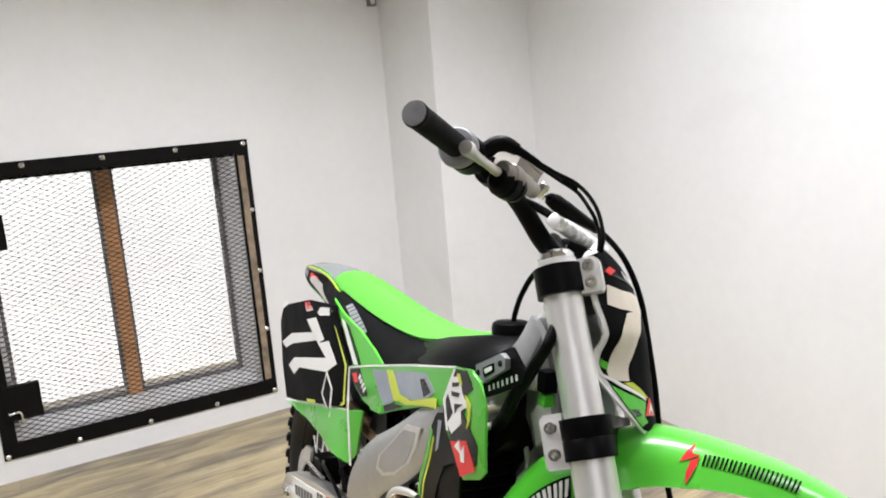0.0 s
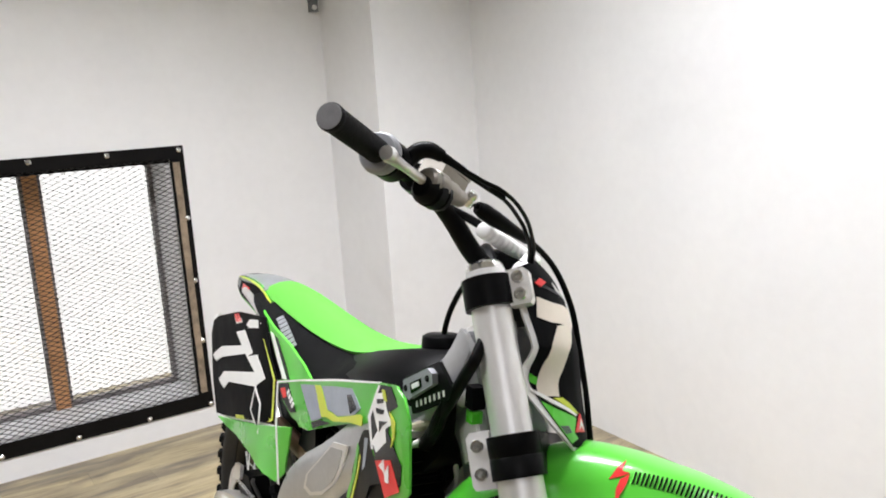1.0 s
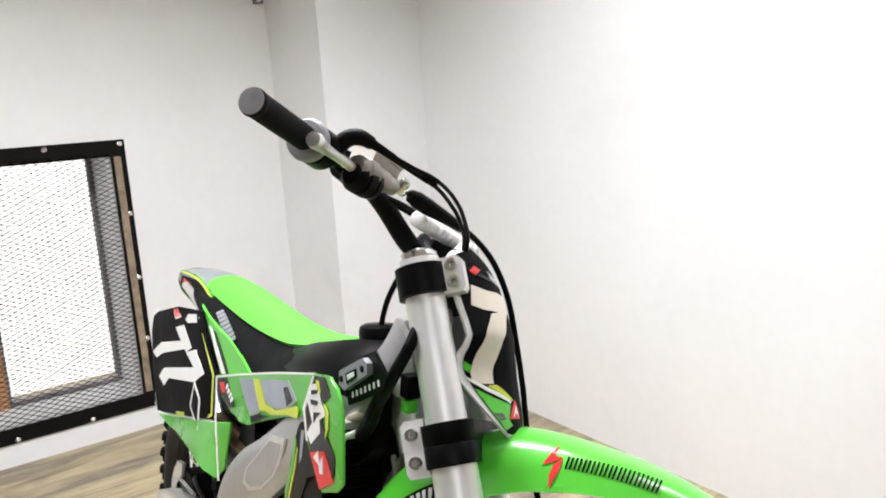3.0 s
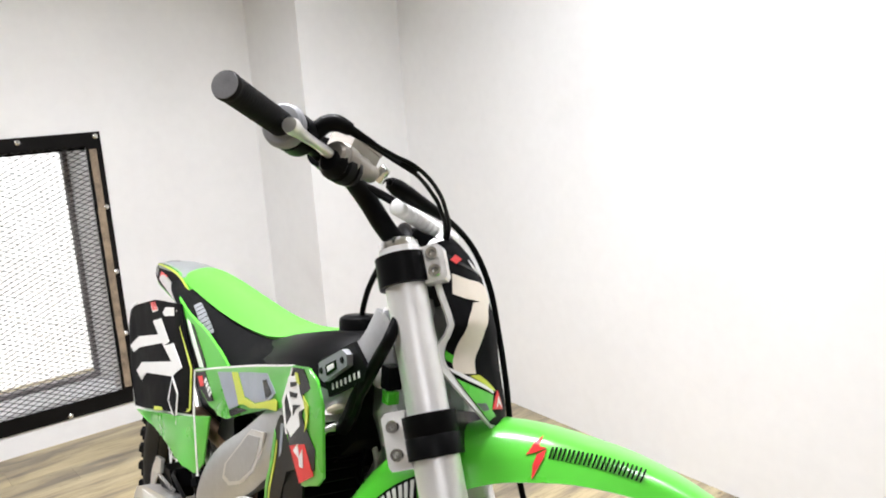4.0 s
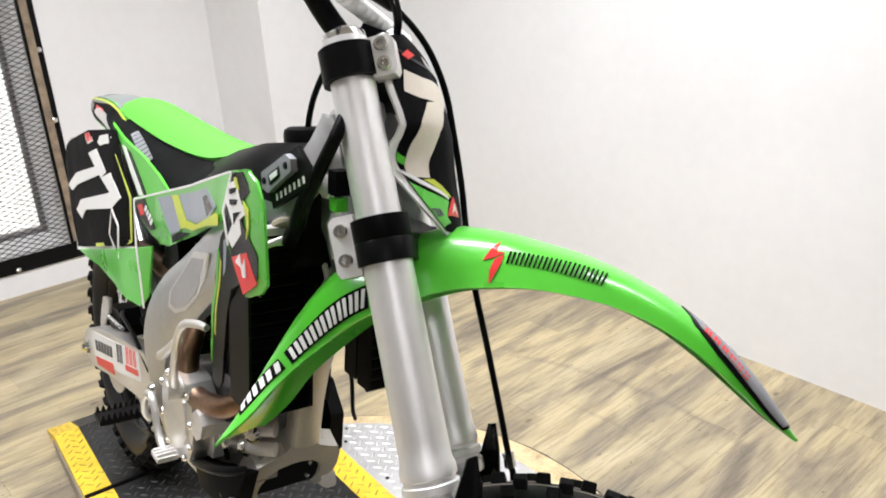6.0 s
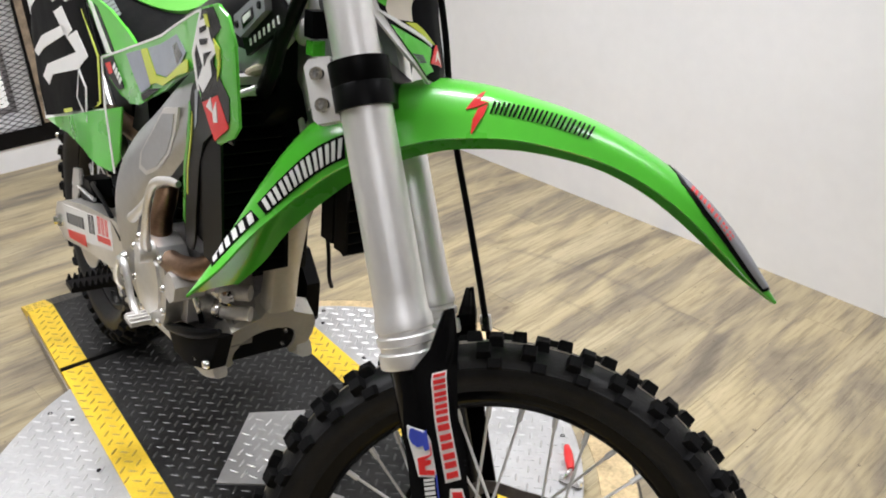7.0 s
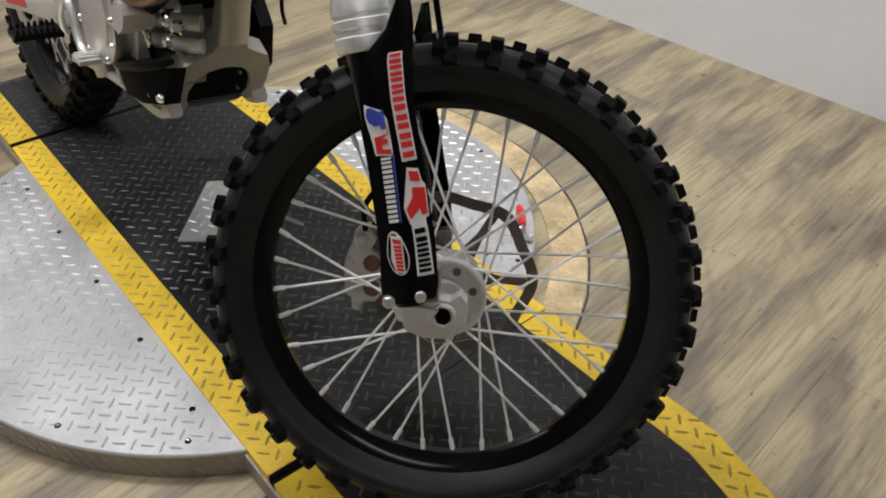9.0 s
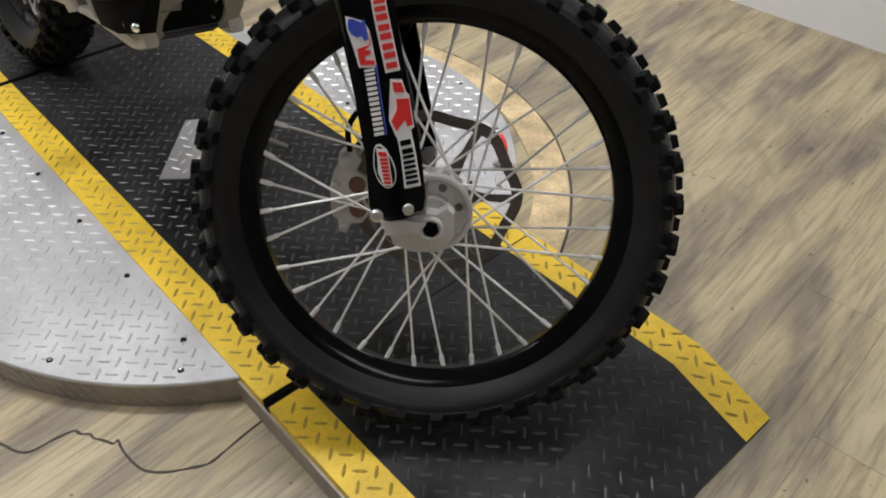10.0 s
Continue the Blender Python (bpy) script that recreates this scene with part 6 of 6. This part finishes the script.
# loom and hoses at the steering head
part("wiring_loom", tube([(1.165, -0.055, 1.075), (1.190, -0.088, 1.035), (1.172, -0.092, 1.006), (1.146, -0.094, 0.970), (1.118, -0.094, 0.938), (1.098, -0.092, 0.908), (1.06, -0.085, 0.875)], [0.007, 0.008, 0.0085, 0.009, 0.010, 0.011, 0.011], 12), BLACK, bike, "black wiring loom beside the frame head")
part("loom_tail", tube([(1.150, -0.092, 0.985), (1.128, -0.10, 0.950), (1.108, -0.10, 0.915), (1.075, -0.09, 0.885)], 0.0055, 10), BLACK, bike)
part("connector", rounded(box(1.152, 1.172, -0.078, -0.058, 0.958, 0.988), 0.003), BLACK, bike)
part("connector", rounded(box(1.154, 1.170, -0.076, -0.060, 0.938, 0.955), 0.002), GREEN, bike)

# engine
eng = part("engine_case", rounded(loft([[(x, -w, z0), (x, -w, z1), (x, w, z1), (x, w, z0)] for x, z0, z1, w in ((0.58, 0.38, 0.52, 0.08), (0.70, 0.352, 0.57, 0.10), (0.82, 0.352, 0.56, 0.085), (0.872, 0.40, 0.50, 0.06))]), 0.012, 3), CAST_DARK, bike, "grey cast engine with silver clutch cover")
# the cylinder's black stands in for the shaded gap behind the spar
part("cylinder", rounded(loft([[(0.74, -0.065, 0.56), (0.90, -0.065, 0.54), (0.90, 0.065, 0.54), (0.74, 0.065, 0.56)], [(0.76, -0.07, 0.80), (0.91, -0.07, 0.77), (0.91, 0.07, 0.77), (0.76, 0.07, 0.80)]]), 0.008), STEEL_BLACK, eng)
cc = part("clutch_cover", rounded(slab([(0.676, 0.540), (0.712, 0.566), (0.757, 0.578), (0.800, 0.572), (0.822, 0.548), (0.832, 0.520), (0.824, 0.465), (0.806, 0.436), (0.760, 0.418), (0.712, 0.410), (0.682, 0.424), (0.666, 0.470)], -0.145, -0.10), 0.008, 3), ALU, eng, "scuffed silver clutch cover")
part("clutch_inner_cover", rounded(slab([(0.690, 0.530), (0.725, 0.553), (0.765, 0.556), (0.798, 0.540), (0.808, 0.505), (0.798, 0.462), (0.757, 0.436), (0.712, 0.430), (0.688, 0.456), (0.682, 0.500)], -0.150, -0.144), 0.003, 2), ALU, eng)
part("pump_cover", rounded(slab([(0.838, 0.518), (0.842, 0.540), (0.858, 0.554), (0.876, 0.552), (0.888, 0.538), (0.880, 0.514), (0.858, 0.500), (0.844, 0.504)], -0.150, -0.10), 0.005, 3), CAST, eng)
part("pump_union", lathe([(0, 0.018), (0.012, 0.018), (0.015, 0.012), (0.015, -0.02)], 18, frame_to((0.862, -0.11, 0.530), (0.90, -0.13, 0.545))), CHROME, eng)
part("coolant_pipe", tube([(0.862, -0.108, 0.530), (0.90, -0.10, 0.56), (0.945, -0.09, 0.60), (0.98, -0.09, 0.63)], 0.012, 12), BLACK, eng)
part("case_strut", tube([(0.745, -0.112, 0.418), (0.772, -0.115, 0.463), (0.800, -0.112, 0.498)], [0.013, 0.011, 0.009], 12, 4), CAST, eng)
part("front_case", rounded(slab([(0.80, 0.40), (0.90, 0.42), (0.915, 0.48), (0.90, 0.55), (0.82, 0.58)], -0.066, -0.03), 0.008, 2), CAST_DARK, eng)
for x, z in ((0.700, 0.424), (0.674, 0.470), (0.676, 0.528), (0.712, 0.560), (0.757, 0.571), (0.812, 0.556), (0.824, 0.510), (0.817, 0.466), (0.790, 0.434), (0.745, 0.420)):
    part("bolt", lathe([(0, 0.007), (0.0045, 0.007), (0.0062, 0.005), (0.0066, 0.0)], 10, Matrix.Translation((x, -0.1445, z)) @ pose(0, 0, 0, 90, 0, 0)), CHROME, cc)
part("exhaust_header", tube([(0.88, -0.01, 0.70), (0.935, -0.03, 0.66), (0.945, -0.08, 0.61), (0.915, -0.115, 0.577), (0.87, -0.126, 0.562), (0.81, -0.128, 0.549), (0.762, -0.126, 0.556), (0.745, -0.120, 0.60), (0.735, -0.105, 0.65), (0.66, -0.095, 0.69), (0.34, -0.095, 0.69)], 0.0185, 16), TITAN, bike, "heat-coloured exhaust header pipe")
# kick starter, brake pedal
ks = part("kick_starter", tube([(0.775, -0.155, 0.560), (0.800, -0.164, 0.590), (0.822, -0.168, 0.630), (0.838, -0.168, 0.670), (0.862, -0.165, 0.702), (0.907, -0.160, 0.718), (0.938, -0.156, 0.722)], [0.010, 0.0075, 0.0062, 0.0062, 0.0068, 0.0064, 0.005], 12), ALU, bike, "polished kick-start lever")
part("pivot_boss", lathe([(0, 0.02), (0.016, 0.02), (0.018, 0.016), (0.018, -0.01)], 20, Matrix.Translation((0.772, -0.15, 0.556)) @ pose(0, 0, 0, 90, 0, 0)), CAST, ks)
part("lever_stub", tube([(0.835, -0.166, 0.668), (0.79, -0.168, 0.635), (0.752, -0.168, 0.610)], [0.007, 0.007, 0.009], 10, 3), ALU, ks)
bp_ = part("brake_pedal", tube([(0.600, -0.150, 0.420), (0.607, -0.160, 0.438), (0.624, -0.165, 0.468), (0.648, -0.166, 0.495), (0.672, -0.166, 0.503), (0.690, -0.166, 0.486), (0.704, -0.166, 0.452), (0.722, -0.166, 0.433), (0.746, -0.166, 0.428)], [0.006, 0.006, 0.0065, 0.007, 0.007, 0.0065, 0.0065, 0.0065, 0.0055], 12), ALU, bike, "aluminium rear brake pedal")
part("pedal_pad", rounded(box(0.728, 0.765, -0.185, -0.150, 0.420, 0.428), 0.003), CAST, bp_)
for k in range(3):
    part("pad_tooth", box(0.733 + k * 0.011, 0.737 + k * 0.011, -0.184, -0.151, 0.427, 0.433), CAST, bp_, smooth=0)
# rear brake
rb = part("rear_caliper", rounded(slab([(0.07, 0.43), (0.10, 0.475), (0.17, 0.485), (0.21, 0.455), (0.20, 0.425), (0.12, 0.41)], -0.095, -0.045), 0.006), BLACK, bike, "black rear brake caliper")
part("caliper_guard", rounded(slab([(0.05, 0.44), (0.08, 0.49), (0.13, 0.50), (0.12, 0.46)], -0.105, -0.096), 0.002), ALU, rb)
part("caliper_pin", tube([(0.09, -0.10, 0.45), (0.23, -0.10, 0.46)], 0.005, 8, 1), CHROME, rb)
part("rear_brake_disc", lathe([(0.075, -0.0015), (0.118, -0.0015), (0.118, 0.0015), (0.075, 0.0015)], 48, Matrix.Translation((0, -0.07, 0.325)) @ pose(0, 0, 0, 90, 0, 0), closed=True), CAST, bike)
part("rear_brake_hose", tube([(0.16, -0.08, 0.475), (0.25, -0.105, 0.50), (0.38, -0.115, 0.50), (0.50, -0.12, 0.47)], 0.0045, 8), BLACK, bike)
# drive chain and sprocket on the far side
part("sprocket", lathe([(0.07, -0.002), (0.105, -0.002), (0.105, 0.002), (0.07, 0.002)], 48, Matrix.Translation((0, 0.075, 0.325)) @ pose(0, 0, 0, 90, 0, 0), closed=True), CAST, bike)
for dz in (0.105, -0.105):
    part("chain", beam([(0.0, 0.075, 0.325 + dz), (0.3, 0.075, 0.38 + dz * 0.65), (0.58, 0.075, 0.42 + dz * 0.35)], [0.016, 0.016], [0.012, 0.012]), STEEL_BLACK, bike)
# stand on the far side, in the rear axle
st_ = thing("paddock_stand", "black triangular tube stand propping the rear axle", "stand", BIKE)
part("stand_frame", tube([(0.0, 0.135, 0.325), (0.09, 0.25, 0.03), (0.13, 0.27, -0.025)], 0.009, 10, 3), STEEL_BLACK, st_)
part("stand_frame", tube([(0.0, 0.135, 0.325), (-0.09, 0.25, 0.03), (-0.13, 0.27, -0.025)], 0.009, 10, 3), STEEL_BLACK, st_)
part("stand_foot", tube([(-0.15, 0.27, -0.028), (0.15, 0.27, -0.028)], 0.009, 10, 1), STEEL_BLACK, st_)

# ---- the turntable ----
STRIP = pose(0, 0, 0, 0, 0, -61.3)   # x along the strip towards its front, y across it
table = thing("turntable", "round aluminium tread plate turntable with black ramp strip", "turntable", STRIP)
CX, CY, RAD = -1.325, 0.75, 0.624
Y0, Y1, BAND = 0.456, 1.046, 0.065


def lozenges(keep, place, turn=45.0, pitch=(0.0465, 0.0526), length=0.0135, width=0.0034, high=0.0016, span=(-2.6, 0.1, 0.0, 1.5)):
    """Raised tread marks, crosswise in turn, where keep(x, y) holds; place(x, y, h) gives the point."""
    verts, faces = [], []
    c, s = math.cos(radians(turn)), math.sin(radians(turn))
    n = int(2.4 / (pitch[0] / 2))
    for i in range(-n, n):
        for j in range(-n, n):
            a, b = i * pitch[0] / 2, j * pitch[1] / 2
            x, y = CX + a * c - b * s, CY + a * s + b * c
            if not keep(x, y):
                continue
            ang = radians(turn) + ((i + j) % 2) * math.pi / 2
            dx, dy = math.cos(ang), math.sin(ang)
            k = len(verts)
            for l, w, h in ((-1, 0, 0), (-0.45, -1, 0), (0.45, -1, 0), (1, 0, 0), (0.45, 1, 0), (-0.45, 1, 0), (-0.55, 0, 1), (0.55, 0, 1)):
                px, py = l * length, w * width
                verts.append(place(x + px * dx - py * dy, y + px * dy + py * dx, h * high - (0.0004 if h == 0 else 0)))
            for f in ((0, 1, 6), (1, 2, 7, 6), (2, 3, 7), (3, 4, 7), (4, 5, 6, 7), (5, 0, 6)):
                faces.append([k + q for q in f])
    return verts, faces


def tread(name, keep, place, mat, parent, **how):
    me = bpy.data.meshes.new(name)
    v, f = lozenges(keep, place, **how)
    me.from_pydata([tuple(q) for q in v], [], f)
    me.materials.append(mat)
    ob = new(name, me)
    ob.parent = parent
    return tagged(ob, kind="stuff")


def deck(x):
    """Height of the strip's top along its length: flat, with short ramps down at both ends."""
    return float(np.interp(x, [-2.468, -2.32, -0.33, -0.182], [0.004, PLAT, PLAT, 0.004]))


# the two half discs beside the strip
for side, lo, hi in ((-1, -9, Y0 - 0.002), (1, Y1 + 0.002, 9)):
    bm = bmesh.new()
    lim = math.acos(min(1, abs((hi if side < 0 else lo) - CY) / RAD))
    base = -math.pi / 2 if side < 0 else math.pi / 2
    arc = [(CX + RAD * math.cos(base + a), CY + RAD * math.sin(base + a)) for a in np.linspace(-lim, lim, 49)]
    topv = [bm.verts.new((x, y, 0.0525)) for x, y in arc]
    under = [bm.verts.new((x, y, 0.048)) for x, y in arc]
    inn = [bm.verts.new((CX + (x - CX) * 0.9965, CY + (y - CY) * 0.9965, 0.0545)) for x, y in arc]
    for i in range(48):
        bm.faces.new((under[i], under[i + 1], topv[i + 1], topv[i]))
        bm.faces.new((topv[i], topv[i + 1], inn[i + 1], inn[i]))
    bm.faces.new(inn)
    half = part("disc_plate", bm, SILVER_PLATE, table, "bright aluminium tread plate half disc")
    secs = [[(CX + r * (x - CX), CY + r * (y - CY), z) for r, z in ((0.999, 0.0), (0.999, 0.0478), (0.985, 0.0478), (0.985, 0.0))] for x, y in arc]
    part("disc_edge", loft(secs), EDGE_PLATE, half, "dull rolled tread plate edge, coloured darker for its shaded side")
    tread("tread_pattern", lambda x, y: (x - CX) ** 2 + (y - CY) ** 2 < (RAD - 0.012) ** 2 and (y < Y0 - 0.016 if side < 0 else y > Y1 + 0.016), lambda x, y, h: (x, y, 0.0545 + h), GLINT_RIDGE, half, turn=45, high=0.0021)
    # marks on the rolled edge
    verts, faces = [], []
    for i in range(60):
        a = base - lim + 2 * lim * (i + 0.5) / 60
        for row in (0, 1):
            z = 0.017 + row * 0.02
            aa, k = a + row * lim / 60, len(verts)
            for l, w, h in ((-1, 0, 0), (0, -1, 0), (1, 0, 0), (0, 1, 0), (0, 0, 1)):
                t = (l * 0.009 + w * 0.0025) / RAD
                r = RAD + 0.0002 + h * 0.0015
                verts.append((CX + r * math.cos(aa + t), CY + r * math.sin(aa + t), z + l * 0.008 * side - w * 0.0025))
            faces += [[k, k + 1, k + 4], [k + 1, k + 2, k + 4], [k + 2, k + 3, k + 4], [k + 3, k, k + 4]]
    me = bpy.data.meshes.new("edge_pattern")
    me.from_pydata(verts, [], faces)
    me.materials.append(SILVER_PLATE)
    ob = new("edge_pattern", me)
    ob.parent = half
    tagged(ob, kind="stuff")
    for a in np.linspace(-lim * 0.86, lim * 0.86, 6):
        q = (CX + (RAD - 0.028) * math.cos(base + a), CY + (RAD - 0.028) * math.sin(base + a), 0.0545)
        part("screw", lathe([(0.0028, 0.0018), (0.0032, 0.0024), (0.0046, 0.0022), (0.0054, 0.0)], 12, Matrix.Translation(q)), STEEL_BLACK, half)
        part("screw", lathe([(0.0, 0.0010), (0.0028, 0.0018)], 12, Matrix.Translation(q)), CHROME, half)
    for xx in np.linspace(-0.42, 0.42, 5):
        q = (CX + xx, (Y0 - 0.03) if side < 0 else (Y1 + 0.03), 0.0545)
        part("screw", lathe([(0.0, 0.0012), (0.0030, 0.0024), (0.0046, 0.0022), (0.0054, 0.0)], 12, Matrix.Translation(q)), STEEL_BLACK, half)

# the strip: three plates with a gap between them, yellow along both edges
for x0, x1, name in ((-2.468, -1.970, "ramp_plate"), (-1.952, -0.707, "strip_plate"), (-0.689, -0.182, "ramp_plate")):
    xs = sorted({x0, x1, *[x for x in (-2.32, -2.30, -0.35, -0.33) if x0 < x < x1]})
    bm = loft([[(x, Y0, 0), (x, Y0, deck(x)), (x, Y1, deck(x)), (x, Y1, 0)] for x in xs])
    plate_ = part(name, bm, BLACK_PLATE, table, "black painted tread plate", smooth=20)
    inside = (x0 + 0.012, x1 - 0.012)
    tread("tread_pattern", lambda x, y: inside[0] < x < inside[1] and Y0 + BAND + 0.012 < y < Y1 - BAND - 0.012, lambda x, y, h: (x, y, deck(x) + h), WORN_BLACK, plate_)
    for y0, y1 in ((Y0 - 0.0015, Y0 + BAND), (Y1 - BAND, Y1 + 0.0015)):
        bm = loft([[(x, y0, 0.002), (x, y0, deck(x) + 0.0012), (x, y1, deck(x) + 0.0012), (x, y1, 0.002)] for x in [x0 + 0.001] + xs[1:-1] + [x1 - 0.001]])
        band = part("yellow_band", bm, YELLOW, plate_, "scuffed yellow safety band", smooth=20)
        tread("tread_pattern", lambda x, y: inside[0] < x < inside[1] and y0 + 0.006 < y < y1 - 0.006, lambda x, y, h: (x, y, deck(x) + 0.0012 + h), WORN_YELLOW, plate_)
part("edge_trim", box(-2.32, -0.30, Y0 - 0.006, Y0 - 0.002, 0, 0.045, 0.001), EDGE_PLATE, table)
part("seam_rubber", box(-1.971, -1.951, Y0, Y1, 0.0, PLAT - 0.012), STEEL_BLACK, table)
part("seam_rubber", box(-0.708, -0.688, Y0, Y0 + BAND + 0.01, 0.0, PLAT - 0.012), STEEL_BLACK, table)
part("seam_rubber", box(-0.7055, -0.691, Y0 + BAND + 0.012, Y1 - BAND, 0.0, PLAT - 0.0015), BLACK_PLATE, table)
part("seam_rubber", box(-0.7065, -0.6895, Y1 - BAND + 0.001, Y1, 0.0, PLAT - 0.001), YELLOW, table)
# loose bright cover plate on the strip
cover = [STRIP.inverted() @ Vector((x, y, 0)) for x, y in ((-0.113, 1.462), (-0.062, 1.680), (0.064, 1.668), (0.016, 1.436))]
cov = thing("cover_plate", "small bright tread plate lying on the black strip", "metal plate", STRIP)
bm = bmesh.new()
lowv = [bm.verts.new((p.x, p.y, PLAT + 0.0012)) for p in cover]
topv = [bm.verts.new((p.x, p.y, PLAT + 0.0052)) for p in cover]
bm.faces.new(lowv[::-1]), bm.faces.new(topv)
for i in range(4):
    bm.faces.new((lowv[i], lowv[(i + 1) % 4], topv[(i + 1) % 4], topv[i]))
sheet_ = part("sheet", rounded(bm, 0.0012), SILVER_PLATE, cov)


def in_cover(x, y):
    turns = [(b.x - a.x) * (y - a.y) - (b.y - a.y) * (x - a.x) for a, b in zip(cover, cover[1:] + cover[:1])]
    return all(v > 0.002 for v in turns) or all(v < -0.002 for v in turns)


tread("tread_pattern", in_cover, lambda x, y, h: (x, y, PLAT + 0.0052 + h), GLINT_RIDGE, cov, turn=30, high=0.0021)

# ---- floor boards, ring and crack round the turntable ----
BOARD_W, BOARD_L = 0.152, 1.22
board_mesh = mesh_of(rounded(box(0, BOARD_L - 0.0006, 0, BOARD_W - 0.0006, -0.0045, 0), 0.0004, 1), "board", FLOOR)
FLOOR_TURN = pose(0, 0, 0, 0, 0, 35.0)
back = FLOOR_TURN.inverted()
spots = [back @ Vector(p) for p in ((-2.9, 3.0, 0), (1.0, 4.6, 0), (2.4, 0.2, 0), (-2.0, 0.0, 0), (0.2, 5.0, 0), (0.4, -0.4, 0))]
x0, x1 = min(p.x for p in spots), max(p.x for p in spots)
y0, y1 = min(p.y for p in spots), max(p.y for p in spots)
fv, ff, made = [], [], 0
for r in range(-26, int((y1 - y0) / BOARD_W) + 8):
    x = x0 - 2.4 - BOARD_L * random.random()
    while x < x1 + 2.4:
        mid = FLOOR_TURN @ Vector((x + BOARD_L / 2, y0 + (r + 0.5) * BOARD_W, 0))
        if -2.3 < mid.x < 2.1 and 0.1 < mid.y < 4.6 and made < 300:
            same_mesh("board", board_mesh, floor, FLOOR_TURN @ Matrix.Translation((x, y0 + r * BOARD_W, 0)))
            made += 1
        else:
            k = len(fv)
            for z in (-0.0045, 0.0):
                for dx, dy in ((0, 0), (BOARD_L - 0.0006, 0), (BOARD_L - 0.0006, BOARD_W - 0.0006), (0, BOARD_W - 0.0006)):
                    fv.append(tuple(FLOOR_TURN @ Vector((x + dx, y0 + r * BOARD_W + dy, z))))
            ff += [(k + 4, k + 5, k + 6, k + 7), (k, k + 1, k + 5, k + 4), (k + 1, k + 2, k + 6, k + 5), (k + 2, k + 3, k + 7, k + 6), (k + 3, k, k + 4, k + 7)]
        x += BOARD_L
me = bpy.data.meshes.new("board_rest")
me.from_pydata(fv, [], ff)
me.materials.append(FLOOR)
rest = new("board_rest", me)
rest.parent = floor
tagged(rest, kind="stuff")
# pale worn ring of boards on the far side, with a dark joint
AXIS = Matrix.Translation((0.022, 1.522, 0))


def arc_strip(r0, r1, z0, z1, a0, a1, n=60, wobble=0.0):
    bm = bmesh.new()
    secs = []
    for i in range(n + 1):
        a = radians(a0 + (a1 - a0) * i / n)
        w = wobble * (noise.noise(Vector((i * 0.35, r0 * 9, 0))) + 0.5 * noise.noise(Vector((i * 1.1, 4, r0))))
        secs.append([(r * math.cos(a), r * math.sin(a), z) for r, z in ((r0 + w, z0), (r0 + w, z1), (r1 + w, z1), (r1 + w, z0))])
    return loft(secs, bm)


ring = structure("trim", arc_strip(0.662, 0.738, 0.0, 0.004, -62, 95), PINE, "pale worn pine ring round the turntable", "floor ring", AXIS, 30)
structure("trim", arc_strip(0.740, 0.7445, 0.0, 0.0015, -62, 95, wobble=0.004), SUBFLOOR, "dark joint along the ring", "floor joint", AXIS)
# the torn joint in front of the turntable wanders in and out
tear = [(-0.41, 0.93), (-0.348, 0.896), (-0.324, 0.877), (-0.301, 0.869), (-0.271, 0.883), (-0.240, 0.895), (-0.228, 0.886), (-0.213, 0.882), (-0.207, 0.873), (-0.190, 0.864), (-0.176, 0.855), (-0.170, 0.860), (-0.163, 0.843),
        (-0.151, 0.822), (-0.128, 0.795), (-0.096, 0.784), (-0.060, 0.783), (-0.035, 0.784), (-0.017, 0.795), (0.021, 0.825), (0.052, 0.847)]
line_ = smooth_path([(x, y, 0) for x, y in tear], 3)
secs = []
for k, q in enumerate(line_):
    d = (line_[min(k + 1, len(line_) - 1)] - line_[max(k - 1, 0)]).normalized()
    s, w = Vector((-d.y, d.x, 0)), 0.0019 + 0.0013 * noise.noise(Vector((k * 0.5, 7, 0)))
    secs.append([(q + s * w * f) + Vector((0, 0, z)) for f, z in ((-1, 0), (-1, 0.0012), (1, 0.0012), (1, 0))])
structure("trim", loft(secs), SUBFLOOR, "dark torn joint in the floor covering", "floor joint")
# spring clamp with a red grip lying beside the turntable
clamp = thing("toggle_clamp", "small steel toggle clamp with red grip beside the turntable edge", "clamp", pose(0.585, 1.357, 0.0545))
part("grip", tube([(0.014, 0.012, 0.018), (0.017, 0.030, 0.019), (0.022, 0.060, 0.018), (0.026, 0.082, 0.015)], [0.007, 0.0095, 0.0095, 0.007], 12, 4), RED, clamp, "red rubber grip")
part("base", rounded(box(-0.022, 0.022, -0.010, 0.010, 0.0, 0.004, m=pose(0.008, -0.010, 0.004, 0, 0, -42)), 0.001), CAST_DARK, clamp)
part("lever", tube([(-0.006, 0.0, 0.008), (0.006, 0.004, 0.016), (0.014, 0.013, 0.018)], 0.004, 8, 3), CHROME, clamp)
for x, y in ((-0.006, 0.002), (0.022, -0.023)):
    part("bolt", lathe([(0, 0.016), (0.005, 0.016), (0.006, 0.012), (0.006, 0.006)], 8, Matrix.Translation((x, y, 0))), CHROME, clamp)
